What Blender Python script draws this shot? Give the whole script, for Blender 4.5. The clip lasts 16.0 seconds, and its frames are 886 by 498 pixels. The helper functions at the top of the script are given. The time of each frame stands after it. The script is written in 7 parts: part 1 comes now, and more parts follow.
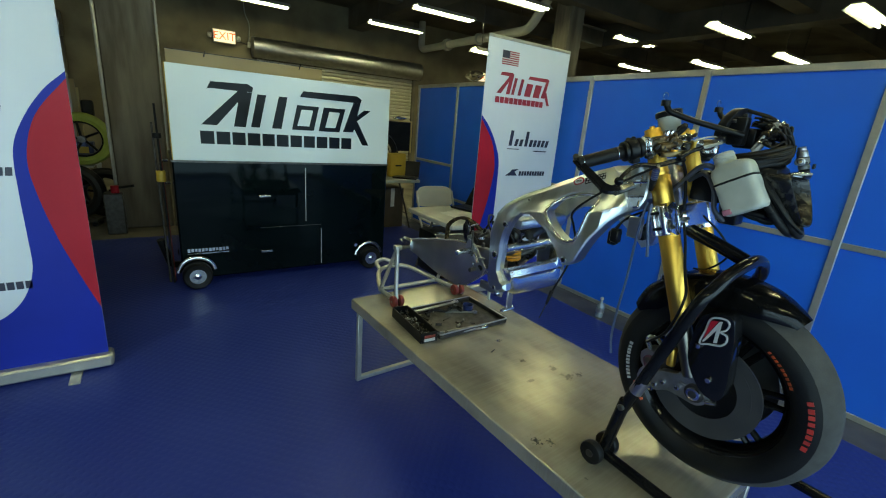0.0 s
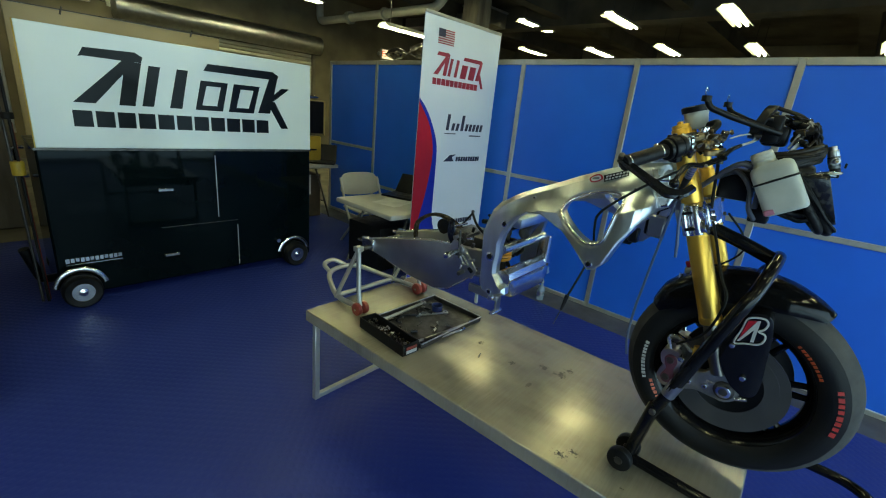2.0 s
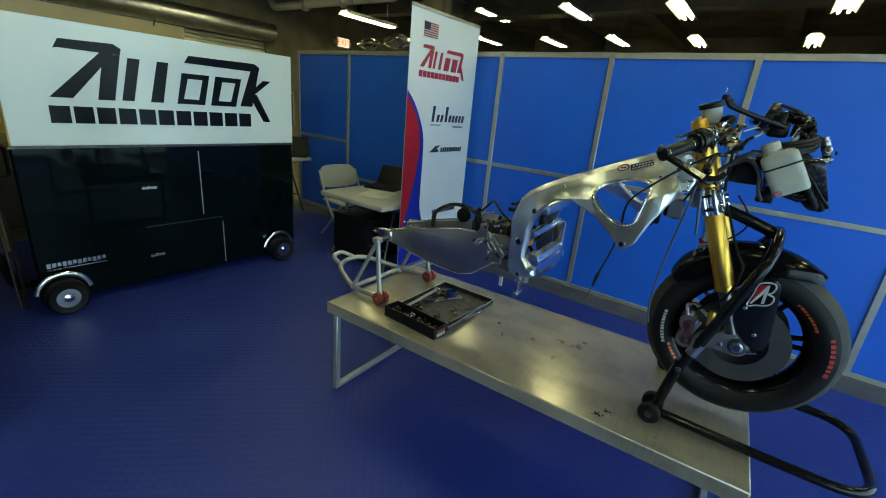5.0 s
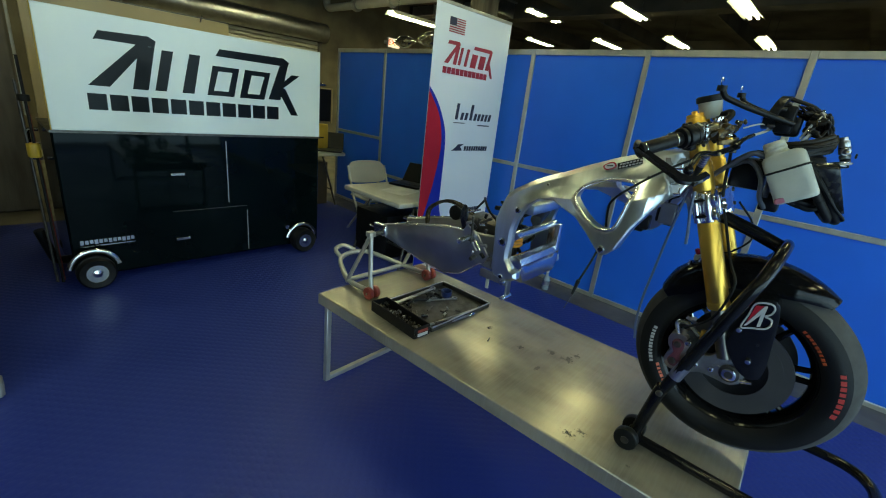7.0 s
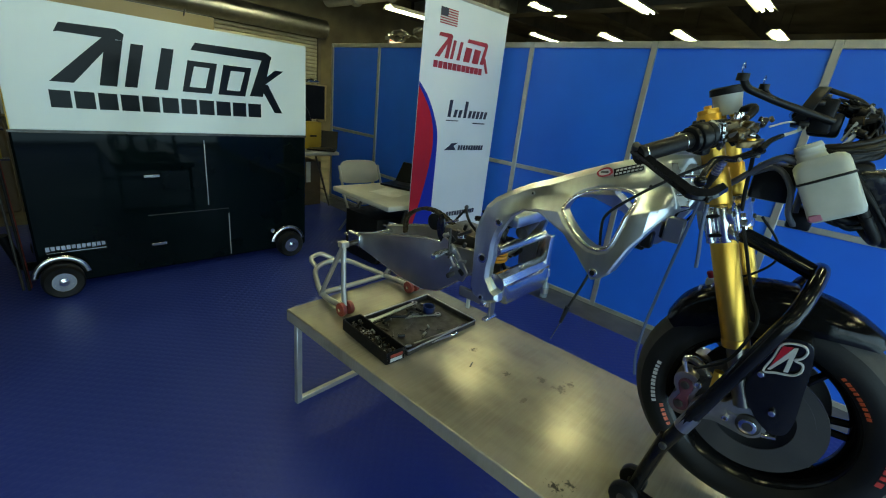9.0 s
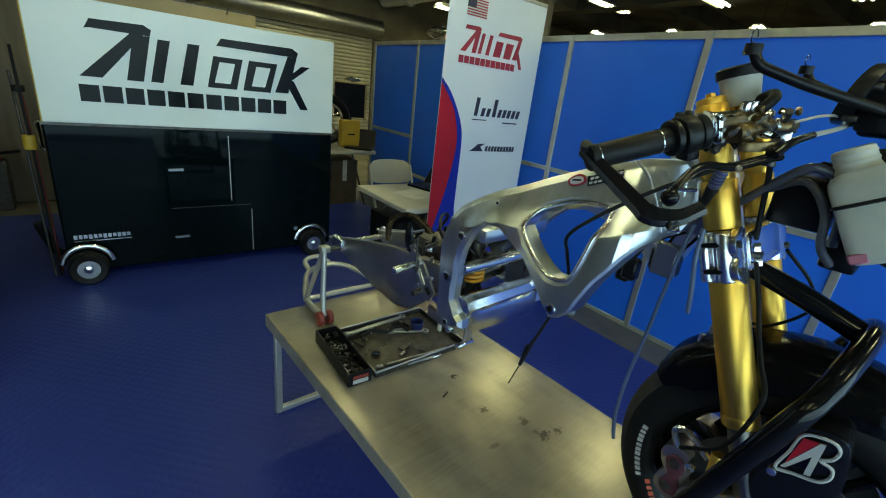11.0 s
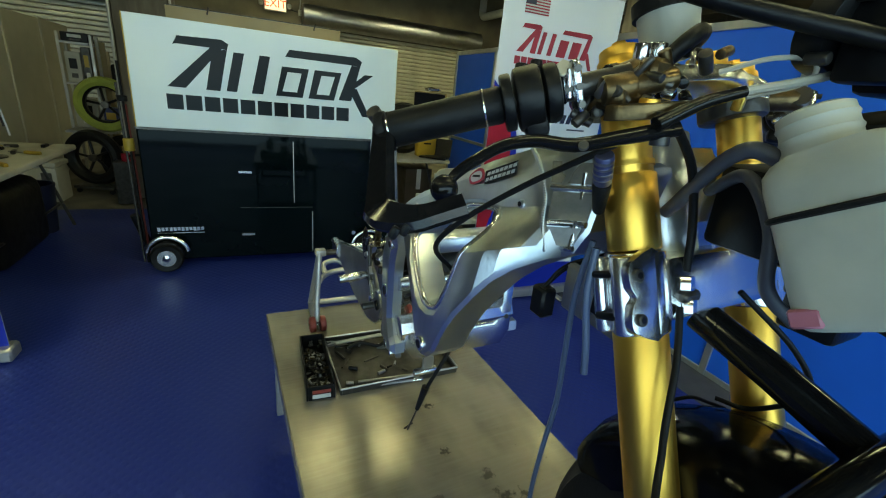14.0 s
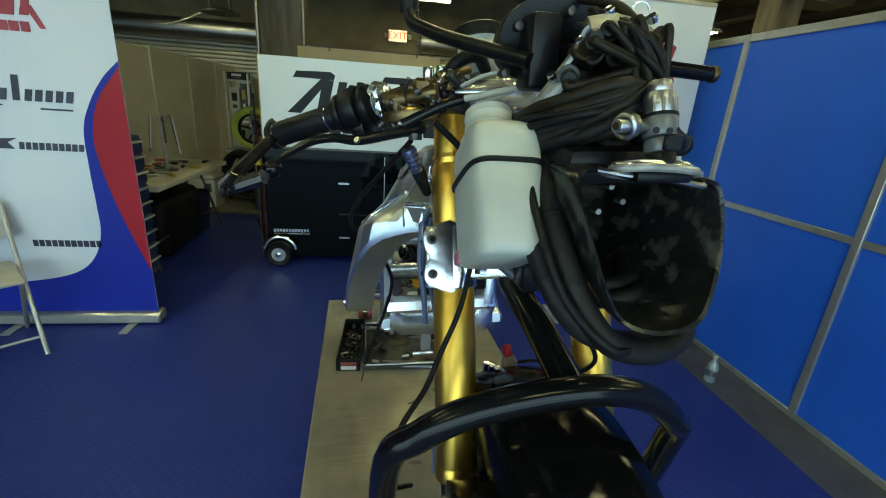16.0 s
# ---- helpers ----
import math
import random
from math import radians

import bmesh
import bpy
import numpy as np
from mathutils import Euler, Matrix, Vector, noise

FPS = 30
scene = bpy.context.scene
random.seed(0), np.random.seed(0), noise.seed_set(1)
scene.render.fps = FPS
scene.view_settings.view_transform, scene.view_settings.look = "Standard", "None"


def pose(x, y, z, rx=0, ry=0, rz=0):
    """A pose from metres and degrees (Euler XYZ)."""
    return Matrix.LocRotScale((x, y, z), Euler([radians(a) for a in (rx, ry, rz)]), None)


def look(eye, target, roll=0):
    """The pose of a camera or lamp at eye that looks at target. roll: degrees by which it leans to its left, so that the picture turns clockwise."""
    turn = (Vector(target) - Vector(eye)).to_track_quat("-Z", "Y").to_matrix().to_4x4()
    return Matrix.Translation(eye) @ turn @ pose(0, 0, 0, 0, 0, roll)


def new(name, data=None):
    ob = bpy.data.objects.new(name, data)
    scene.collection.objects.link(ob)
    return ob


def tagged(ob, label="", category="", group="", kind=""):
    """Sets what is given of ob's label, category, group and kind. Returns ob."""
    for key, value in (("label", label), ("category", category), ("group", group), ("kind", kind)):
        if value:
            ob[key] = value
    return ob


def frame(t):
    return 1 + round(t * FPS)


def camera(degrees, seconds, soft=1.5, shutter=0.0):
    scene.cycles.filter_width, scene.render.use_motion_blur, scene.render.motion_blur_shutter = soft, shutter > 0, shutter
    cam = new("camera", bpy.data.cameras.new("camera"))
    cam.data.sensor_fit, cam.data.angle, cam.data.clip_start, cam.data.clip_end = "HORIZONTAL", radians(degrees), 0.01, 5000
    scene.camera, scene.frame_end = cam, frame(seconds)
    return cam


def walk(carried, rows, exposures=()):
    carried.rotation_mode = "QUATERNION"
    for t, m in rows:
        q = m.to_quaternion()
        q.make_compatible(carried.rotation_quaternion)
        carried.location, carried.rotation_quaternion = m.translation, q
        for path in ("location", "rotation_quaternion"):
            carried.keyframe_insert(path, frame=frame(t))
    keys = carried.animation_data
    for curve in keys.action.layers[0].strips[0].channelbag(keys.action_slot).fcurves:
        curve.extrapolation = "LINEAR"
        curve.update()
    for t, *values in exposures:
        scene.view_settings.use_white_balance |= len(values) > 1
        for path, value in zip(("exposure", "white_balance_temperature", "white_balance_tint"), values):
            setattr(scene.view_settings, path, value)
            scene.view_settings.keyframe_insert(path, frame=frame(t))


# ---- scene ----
cam = camera(92.0, 16.0, 1.1)
PATH = [
    (0, (0.196, 0.177, 1.454), (1.279, 1.763, 0.894), 4.7),
    (0.5, (0.228, 0.297, 1.457), (1.399, 1.819, 0.899), 5.8),
    (1, (0.155, 0.412, 1.466), (1.461, 1.816, 0.898), 5.1),
    (1.5, (0.077, 0.494, 1.459), (1.48, 1.791, 0.867), 5.1),
    (2, (0.062, 0.541, 1.457), (1.481, 1.813, 0.851), 5.7),
    (2.5, (0.061, 0.614, 1.448), (1.532, 1.823, 0.835), 6.7),
    (3, (0.03, 0.724, 1.447), (1.532, 1.89, 0.827), 5.9),
    (3.5, (-0.046, 0.767, 1.449), (1.504, 1.862, 0.818), 6.9),
    (4, (-0.17, 0.777, 1.458), (1.398, 1.842, 0.818), 6.2),
    (4.5, (-0.226, 0.751, 1.458), (1.341, 1.82, 0.824), 5.6),
    (7, (0.003, 0.542, 1.441), (1.41, 1.809, 0.796), 6.6),
    (7.5, (0.06, 0.589, 1.438), (1.468, 1.859, 0.803), 6.5),
    (8, (0.11, 0.631, 1.442), (1.527, 1.882, 0.79), 6.5),
    (10.5, (0.49, 0.577, 1.446), (1.737, 1.988, 0.772), 6.6),
    (11, (0.578, 0.578, 1.445), (1.774, 2.03, 0.766), 6.8),
    (11.5, (0.648, 0.618, 1.439), (1.835, 2.081, 0.766), 6.7),
    (12, (0.725, 0.675, 1.438), (1.897, 2.151, 0.767), 6.0),
    (12.5, (0.793, 0.693, 1.439), (1.926, 2.198, 0.769), 5.7),
    (13, (0.89, 0.649, 1.438), (1.918, 2.227, 0.764), 6.1),
    (13.5, (0.972, 0.592, 1.431), (1.863, 2.256, 0.769), 6.7),
    (14, (1.005, 0.517, 1.422), (1.808, 2.221, 0.751), 5.9),
    (14.5, (1.019, 0.425, 1.433), (1.745, 2.168, 0.773), 5.2),
    (15, (1.066, 0.37, 1.449), (1.697, 2.157, 0.811), 5.0),
    (15.5, (1.166, 0.326, 1.452), (1.622, 2.164, 0.808), 5.3),
    (16, (1.276, 0.269, 1.441), (1.575, 2.141, 0.804), 3.9),
]
walk(cam, [(t, look(eye, target, roll)) for t, eye, target, roll in PATH],
     [(0, 0.32, 6500, 10), (13.5, 0.31, 6500, 10), (15.0, 0.28, 6800, 10), (16, 0.28, 6850, 10)])

FLOOR = -0.028

# ---- world, large lights ----
world = bpy.data.worlds.new("sky")
scene.world = world
world.use_nodes = True
_wn = world.node_tree.nodes
_sky = _wn.new("ShaderNodeTexSky")
_sky.sky_type, _sky.sun_disc, _sky.sun_elevation, _sky.sun_rotation = "NISHITA", False, radians(50), radians(200)
world.node_tree.links.new(_sky.outputs[0], _wn["Background"].inputs[0])
_wn["Background"].inputs[1].default_value = 0.12


def area_lamp(name, m, sx, sy, power, colour):
    data = bpy.data.lights.new(name, "AREA")
    data.shape, data.size, data.size_y, data.energy, data.color = "RECTANGLE", sx, sy, power, colour
    ob = new(name, data)
    ob.matrix_world = m
    return ob


# daylight that comes in by the open garage door behind the camera
area_lamp("door_daylight", pose(-0.8, -2.40, 1.35, 90, 0, 0), 10.4, 2.6, 184, (0.49, 0.84, 0.98))

# ---- materials ----


def node_mat(name):
    m = bpy.data.materials.new(name)
    m.use_nodes = True
    nt = m.node_tree
    return m, nt, nt.nodes["Principled BSDF"]


def noise_node(nt, scale, detail=3.0, coord=None, stretch=None):
    tc = nt.nodes.new("ShaderNodeTexCoord")
    n = nt.nodes.new("ShaderNodeTexNoise")
    n.inputs["Scale"].default_value, n.inputs["Detail"].default_value = scale, detail
    src = tc.outputs["Object"]
    if stretch:
        mp = nt.nodes.new("ShaderNodeMapping")
        mp.inputs["Scale"].default_value = stretch
        nt.links.new(src, mp.inputs[0])
        src = mp.outputs[0]
    nt.links.new(src, n.inputs["Vector"])
    return n


def mix_col(nt, fac, a, b):
    mx = nt.nodes.new("ShaderNodeMix")
    mx.data_type = "RGBA"
    nt.links.new(fac, mx.inputs[0])
    for k, v in ((6, a), (7, b)):
        if hasattr(v, "links"):
            nt.links.new(v, mx.inputs[k])
        else:
            mx.inputs[k].default_value = (*v, 1)
    return mx.outputs[2]


def ramp(nt, src, lo, hi, a=0.0, b=1.0):
    r = nt.nodes.new("ShaderNodeMapRange")
    r.inputs[1].default_value, r.inputs[2].default_value, r.inputs[3].default_value, r.inputs[4].default_value = lo, hi, a, b
    nt.links.new(src, r.inputs[0])
    return r.outputs[0]


def mat(name, col, rough=0.5, metal=0.0, col2=None, scale=6.0, bump=0.0, bscale=80.0, coat=0.0, stretch=None, rvar=0.12, ior=1.5, spread=(0.35, 0.68)):
    m, nt, p = node_mat(name)
    big = noise_node(nt, scale, 5.0, stretch=stretch)
    fac = ramp(nt, big.outputs["Fac"], *spread)
    c2 = col2 or tuple(c * 0.78 for c in col)
    nt.links.new(mix_col(nt, fac, col, c2), p.inputs["Base Color"])
    small = noise_node(nt, bscale, 4.0, stretch=stretch)
    lo, hi = max(rough - rvar, 0.02), min(rough + rvar, 1)
    if lo < 0.275 < hi:
        lo, hi = (0.28, hi) if rough >= 0.275 else (lo, 0.27)
    nt.links.new(ramp(nt, big.outputs["Fac"], 0.3, 0.7, lo, hi), p.inputs["Roughness"])
    p.inputs["Metallic"].default_value, p.inputs["Coat Weight"].default_value, p.inputs["IOR"].default_value = metal, coat, ior
    if bump:
        b = nt.nodes.new("ShaderNodeBump")
        b.inputs["Strength"].default_value, b.inputs["Distance"].default_value = bump, 0.002
        nt.links.new(small.outputs["Fac"], b.inputs["Height"])
        nt.links.new(b.outputs[0], p.inputs["Normal"])
    return m


def glow(name, col, strength):
    m, nt, p = node_mat(name)
    p.inputs["Base Color"].default_value = (*col, 1)
    p.inputs["Emission Color"].default_value, p.inputs["Emission Strength"].default_value = (*col, 1), strength
    return m


def floor_material():
    """Blue plastic floor covering with small raised lozenges."""
    m, nt, p = node_mat("blue_floor")
    big = noise_node(nt, 1.3, 5.0)
    fine = noise_node(nt, 35.0, 3.0)
    c = mix_col(nt, ramp(nt, big.outputs["Fac"], 0.35, 0.7), (0.017, 0.031, 0.205), (0.024, 0.041, 0.240))
    c = mix_col(nt, ramp(nt, fine.outputs["Fac"], 0.62, 0.8, 0, 0.35), c, (0.025, 0.045, 0.22))
    nt.links.new(c, p.inputs["Base Color"])
    nt.links.new(ramp(nt, big.outputs["Fac"], 0.3, 0.7, 0.34, 0.5), p.inputs["Roughness"])
    p.inputs["Specular IOR Level"].default_value = 0.27
    tc = nt.nodes.new("ShaderNodeTexCoord")
    mp = nt.nodes.new("ShaderNodeMapping")
    mp.inputs["Rotation"].default_value = (0, 0, radians(45))
    mp.inputs["Scale"].default_value = (27, 27, 27)
    nt.links.new(tc.outputs["Object"], mp.inputs[0])
    vo = nt.nodes.new("ShaderNodeTexVoronoi")
    vo.voronoi_dimensions, vo.inputs["Randomness"].default_value, vo.inputs["Scale"].default_value = "2D", 0.12, 1.0
    nt.links.new(mp.outputs[0], vo.inputs["Vector"])
    b = nt.nodes.new("ShaderNodeBump")
    b.invert = True
    b.inputs["Strength"].default_value, b.inputs["Distance"].default_value = 0.32, 0.003
    nt.links.new(ramp(nt, vo.outputs["Distance"], 0.22, 0.45), b.inputs["Height"])
    nt.links.new(b.outputs[0], p.inputs["Normal"])
    return m


def blot(nt, x, y, r, stretch, edge):
    """A stain of uneven outline round (x, y) in the object's own plane, as a 0 to 1 mask."""
    tc = nt.nodes.new("ShaderNodeTexCoord")
    mp = nt.nodes.new("ShaderNodeMapping")
    mp.inputs["Location"].default_value, mp.inputs["Scale"].default_value = (-x / r, -y * stretch / r, 0), (1 / r, stretch / r, 0)
    nt.links.new(tc.outputs["Object"], mp.inputs[0])
    ln = nt.nodes.new("ShaderNodeVectorMath")
    ln.operation = "LENGTH"
    nt.links.new(mp.outputs[0], ln.inputs[0])
    n = noise_node(nt, edge, 4.0)
    sub = nt.nodes.new("ShaderNodeMath")
    sub.operation = "MULTIPLY_ADD"
    nt.links.new(n.outputs["Fac"], sub.inputs[0])
    sub.inputs[1].default_value = 2.6
    nt.links.new(ln.outputs["Value"], sub.inputs[2])
    return ramp(nt, sub.outputs[0], 1.55, 2.0, 1.0, 0.0)


def bench_material():
    """Worn sheet steel with brushed grain, smears and dark oil spots."""
    m, nt, p = node_mat("bench_steel")
    grain = noise_node(nt, 9.0, 6.0, stretch=(1, 14, 1))
    big = noise_node(nt, 3.0, 2.0)
    smear = noise_node(nt, 7.0, 3.0, stretch=(1, 0.5, 1))
    spots = noise_node(nt, 55.0, 5.0)
    c = mix_col(nt, ramp(nt, big.outputs["Fac"], 0.3, 0.7), (0.40, 0.345, 0.245), (0.25, 0.23, 0.185))
    c = mix_col(nt, ramp(nt, smear.outputs["Fac"], 0.45, 0.68, 0, 0.7), c, (0.17, 0.155, 0.12))
    c = mix_col(nt, ramp(nt, grain.outputs["Fac"], 0.4, 0.75, 0, 0.25), c, (0.42, 0.40, 0.33))
    c = mix_col(nt, ramp(nt, spots.outputs["Fac"], 0.70, 0.80, 0, 0.7), c, (0.05, 0.045, 0.03))
    # oil smudges, then flakes of dark rubber ground into the steel
    for x, y, r, st, edge, k in ((0.10, -0.235, 0.035, 1.2, 60, 0.75), (0.155, -0.25, 0.026, 1.0, 70, 0.7), (0.092, -0.165, 0.03, 1.3, 60, 0.6),
                                 (-0.065, -0.18, 0.03, 2.2, 60, 0.45), (0.05, 0.135, 0.028, 1.4, 80, 0.9), (-0.31, -0.435, 0.022, 0.7, 120, 1.0),
                                 (-0.275, -0.46, 0.02, 0.9, 130, 1.0), (-0.30, -0.62, 0.009, 1.0, 140, 0.9), (0.02, -0.05, 0.02, 1.0, 120, 0.7)):
        f = nt.nodes.new("ShaderNodeMath")
        f.operation = "MULTIPLY"
        f.inputs[1].default_value = k
        nt.links.new(blot(nt, x, y, r, st, edge), f.inputs[0])
        c = mix_col(nt, f.outputs[0], c, (0.03, 0.028, 0.022))
    nt.links.new(c, p.inputs["Base Color"])
    p.inputs["Metallic"].default_value = 0.36
    nt.links.new(ramp(nt, smear.outputs["Fac"], 0.3, 0.7, 0.20, 0.27), p.inputs["Roughness"])
    b = nt.nodes.new("ShaderNodeBump")
    b.inputs["Strength"].default_value, b.inputs["Distance"].default_value = 0.55, 0.008
    nt.links.new(big.outputs["Fac"], b.inputs["Height"])
    dents = noise_node(nt, 40.0, 2.0, stretch=(0.6, 1.3, 1))
    d = nt.nodes.new("ShaderNodeBump")
    d.inputs["Strength"].default_value, d.inputs["Distance"].default_value = 0.09, 0.002
    nt.links.new(dents.outputs["Fac"], d.inputs["Height"])
    nt.links.new(b.outputs[0], d.inputs["Normal"])
    nt.links.new(d.outputs[0], p.inputs["Normal"])
    return m


FLOOR_BLUE = floor_material()
BENCH = bench_material()
CONCRETE = mat("bare_concrete", (0.20, 0.175, 0.125), 0.75, 0, (0.13, 0.115, 0.085), 2.5, 0.4, 60)
STRIP = mat("dark_concrete_strip", (0.085, 0.085, 0.085), 0.6, 0, (0.06, 0.06, 0.065), 4, 0.3, 90)
WALL = mat("brown_plaster", (0.20, 0.165, 0.095), 0.7, 0, (0.13, 0.105, 0.065), 1.8, 0.4, 40)
COLUMN = mat("board_marked_concrete", (0.17, 0.145, 0.105), 0.75, 0, (0.085, 0.07, 0.05), 2.2, 0.6, 30, stretch=(4, 4, 0.6))
CEIL = mat("dark_ceiling", (0.105, 0.088, 0.062), 0.8, 0, (0.05, 0.043, 0.033), 1.2, 0.4, 30)
PANEL_BLUE = mat("blue_panel_laminate", (0.009, 0.118, 0.685), 0.42, 0, (0.008, 0.104, 0.61), 1.6, 0.08, 220, rvar=0.06)
ALU = mat("anodised_aluminium", (0.47, 0.46, 0.42), 0.38, 0.7, (0.40, 0.39, 0.36), 12)
PARTITION = mat("cream_partition", (0.48, 0.45, 0.36), 0.5, 0, (0.42, 0.40, 0.32), 2)
SHUTTER = mat("galvanised_shutter", (0.52, 0.49, 0.38), 0.45, 0.3, (0.42, 0.39, 0.30), 3)
SIGN_WHITE = mat("gloss_sign_board", (0.64, 0.71, 0.72), 0.16, 0, (0.60, 0.67, 0.69), 1.5, 0.05, 6, rvar=0.05)
SIGN_BLACK = mat("sign_black", (0.003, 0.004, 0.005), 0.2, 0, (0.006, 0.008, 0.009), 2.5, ior=1.22)
CART_BLACK = mat("gloss_black_paint", (0.0010, 0.0031, 0.0037), 0.05, 0, (0.0016, 0.0048, 0.0056), 2, 0.10, 5, rvar=0.02, ior=1.2)
CHROME = mat("chrome", (0.70, 0.70, 0.68), 0.17, 1.0, (0.6, 0.6, 0.6), 20, rvar=0.05)
RUBBER = mat("black_rubber", (0.005, 0.005, 0.005), 0.47, 0, (0.009, 0.009, 0.009), 15, 0.3, 160, ior=1.28)
CABLE_BLACK = mat("black_cable_sheath", (0.006, 0.006, 0.006), 0.5, 0, (0.008, 0.008, 0.008), 25, 0.25, 200, rvar=0.03, ior=1.27)
BANNER_WHITE = mat("banner_vinyl", (0.62, 0.655, 0.71), 0.42, 0, (0.57, 0.61, 0.67), 1.5, 0.06, 5)
BANNER_RED = mat("banner_red", (0.36, 0.012, 0.026), 0.45, 0, (0.31, 0.010, 0.022), 2, ior=1.3)
BANNER_BLUE = mat("banner_blue", (0.010, 0.024, 0.31), 0.45, 0, (0.008, 0.020, 0.27), 2, ior=1.3)
INK = mat("dark_ink", (0.02, 0.022, 0.05), 0.45)
RED_INK = mat("red_ink", (0.33, 0.02, 0.04), 0.45)
GOLD = mat("gold_anodised_fork", (0.85, 0.51, 0.09), 0.39, 1.0, (0.78, 0.44, 0.065), 14, 0.10, 240, stretch=(1, 1, 0.15), rvar=0.06)
FRAME_ALU = mat("machined_frame_aluminium", (0.63, 0.68, 0.73), 0.30, 1.0, (0.47, 0.51, 0.55), 5, 0.10, 120, stretch=(1, 4, 1), rvar=0.05)
MILLED = mat("milled_aluminium", (0.75, 0.76, 0.77), 0.24, 1.0, (0.66, 0.67, 0.68), 20, 0.06, 240, rvar=0.05)
DULL_ALU = mat("dull_aluminium", (0.44, 0.44, 0.44), 0.36, 1.0, (0.36, 0.36, 0.37), 9, 0.04, 200, rvar=0.05)
STEEL_DARK = mat("dark_steel", (0.10, 0.095, 0.085), 0.4, 0.8, (0.06, 0.055, 0.05), 25, 0.3, 150)
BLACK_PLASTIC = mat("black_plastic", (0.004, 0.004, 0.0045), 0.30, 0, (0.008, 0.008, 0.008), 12, 0.15, 150, ior=1.30)
GLOSS_BLACK = mat("gloss_black_tube", (0.004, 0.004, 0.0045), 0.15, 0, (0.008, 0.008, 0.008), 8, 0.05, 40, coat=0.05, rvar=0.04, ior=1.3)
TYRE = mat("slick_tyre_rubber", (0.007, 0.007, 0.007), 0.5, 0, (0.011, 0.011, 0.011), 10, 0.2, 220, ior=1.3)
TYRE_WORN = mat("scuffed_tread_rubber", (0.058, 0.057, 0.054), 0.85, 0, (0.040, 0.039, 0.037), 14, 0.3, 240, ior=1.28)
DISC = mat("carbon_disc", (0.028, 0.028, 0.029), 0.5, 0, (0.040, 0.039, 0.039), 10, 0.2, 200)
CARBON = mat("carbon_fibre", (0.005, 0.005, 0.0055), 0.13, 0, (0.010, 0.010, 0.011), 90, 0.1, 120, coat=0.1, rvar=0.04, ior=1.38)
BOTTLE = mat("milky_plastic", (0.44, 0.448, 0.385), 0.38, 0, (0.35, 0.358, 0.305), 14, 0.15, 90)
RED_PLASTIC = mat("red_wheel_plastic", (0.24, 0.035, 0.022), 0.45, 0, (0.17, 0.028, 0.02), 14)
ORANGE = mat("orange_spring", (0.62, 0.26, 0.02), 0.3, 0, (0.5, 0.2, 0.02), 10)
WHITE_PLASTIC = mat("white_plastic", (0.47, 0.45, 0.375), 0.45, 0, (0.40, 0.385, 0.32), 4)
PAPER = mat("white_paper", (0.75, 0.74, 0.68), 0.7)
YELLOW = mat("yellow_plastic", (0.50, 0.33, 0.03), 0.5)
LIME = mat("lime_tyre_warmer", (0.33, 0.38, 0.06), 0.7, 0, (0.26, 0.31, 0.05), 8)
NAVY = mat("navy_plastic", (0.012, 0.025, 0.11), 0.4)
PINK = mat("pink_fluid", (0.45, 0.16, 0.22), 0.4)
ORANGE_INK = mat("orange_ink", (0.62, 0.10, 0.03), 0.5)
WHITE_INK = mat("white_ink", (0.50, 0.50, 0.50), 0.5)
TAN_BOARD = mat("tan_board", (0.40, 0.31, 0.15), 0.55, 0, (0.34, 0.26, 0.13), 2)
TAN_GLOSS = mat("tan_gloss_board", (0.36, 0.28, 0.13), 0.3, 0, (0.30, 0.23, 0.11), 2)
LAMP_GLOW = glow("fluorescent_tubes", (0.94, 0.97, 0.53), 22.5)
EXIT_GLOW = glow("exit_face", (0.95, 0.80, 0.50), 0.9)
EXIT_RED = glow("exit_letters", (0.75, 0.10, 0.02), 0.8)

# ---- building helpers ----


def finish(name, bm, material, parent=None, label="", sharp=38):
    bmesh.ops.recalc_face_normals(bm, faces=bm.faces)
    me = bpy.data.meshes.new(name)
    bm.to_mesh(me)
    bm.free()
    for p in me.polygons:
        p.use_smooth = True
    me.set_sharp_from_angle(angle=radians(sharp))
    me.materials.append(material)
    ob = new(name, me)
    if parent is not None:
        ob.parent = parent
    return tagged(ob, label)


def part(name, bm, material, parent, label="", sharp=38):
    return finish(name, bm, material, parent, label, sharp)


def thing(name, m, label, category, group="", kind=""):
    ob = new(name)
    ob.empty_display_size = 0.05
    ob.matrix_world = m
    return tagged(ob, label, category, group, kind)


def setting(name, bm, material, label, category, sharp=38):
    return tagged(finish(name, bm, material, None, "", sharp), label, category, kind="structure")


def box(bm, lo, hi, bevel=0.0, m=None, seg=1):
    lo, hi = Vector(lo), Vector(hi)
    t = Matrix.LocRotScale((lo + hi) / 2, None, hi - lo)
    r = bmesh.ops.create_cube(bm, size=1, matrix=(m @ t) if m else t)
    if bevel:
        es = list({e for v in r["verts"] for e in v.link_edges})
        bmesh.ops.bevel(bm, geom=es, offset=bevel, segments=seg, affect="EDGES", profile=0.5)
    return bm


def boxes(*args):
    bm = bmesh.new()
    for a in args:
        box(bm, *a)
    return bm


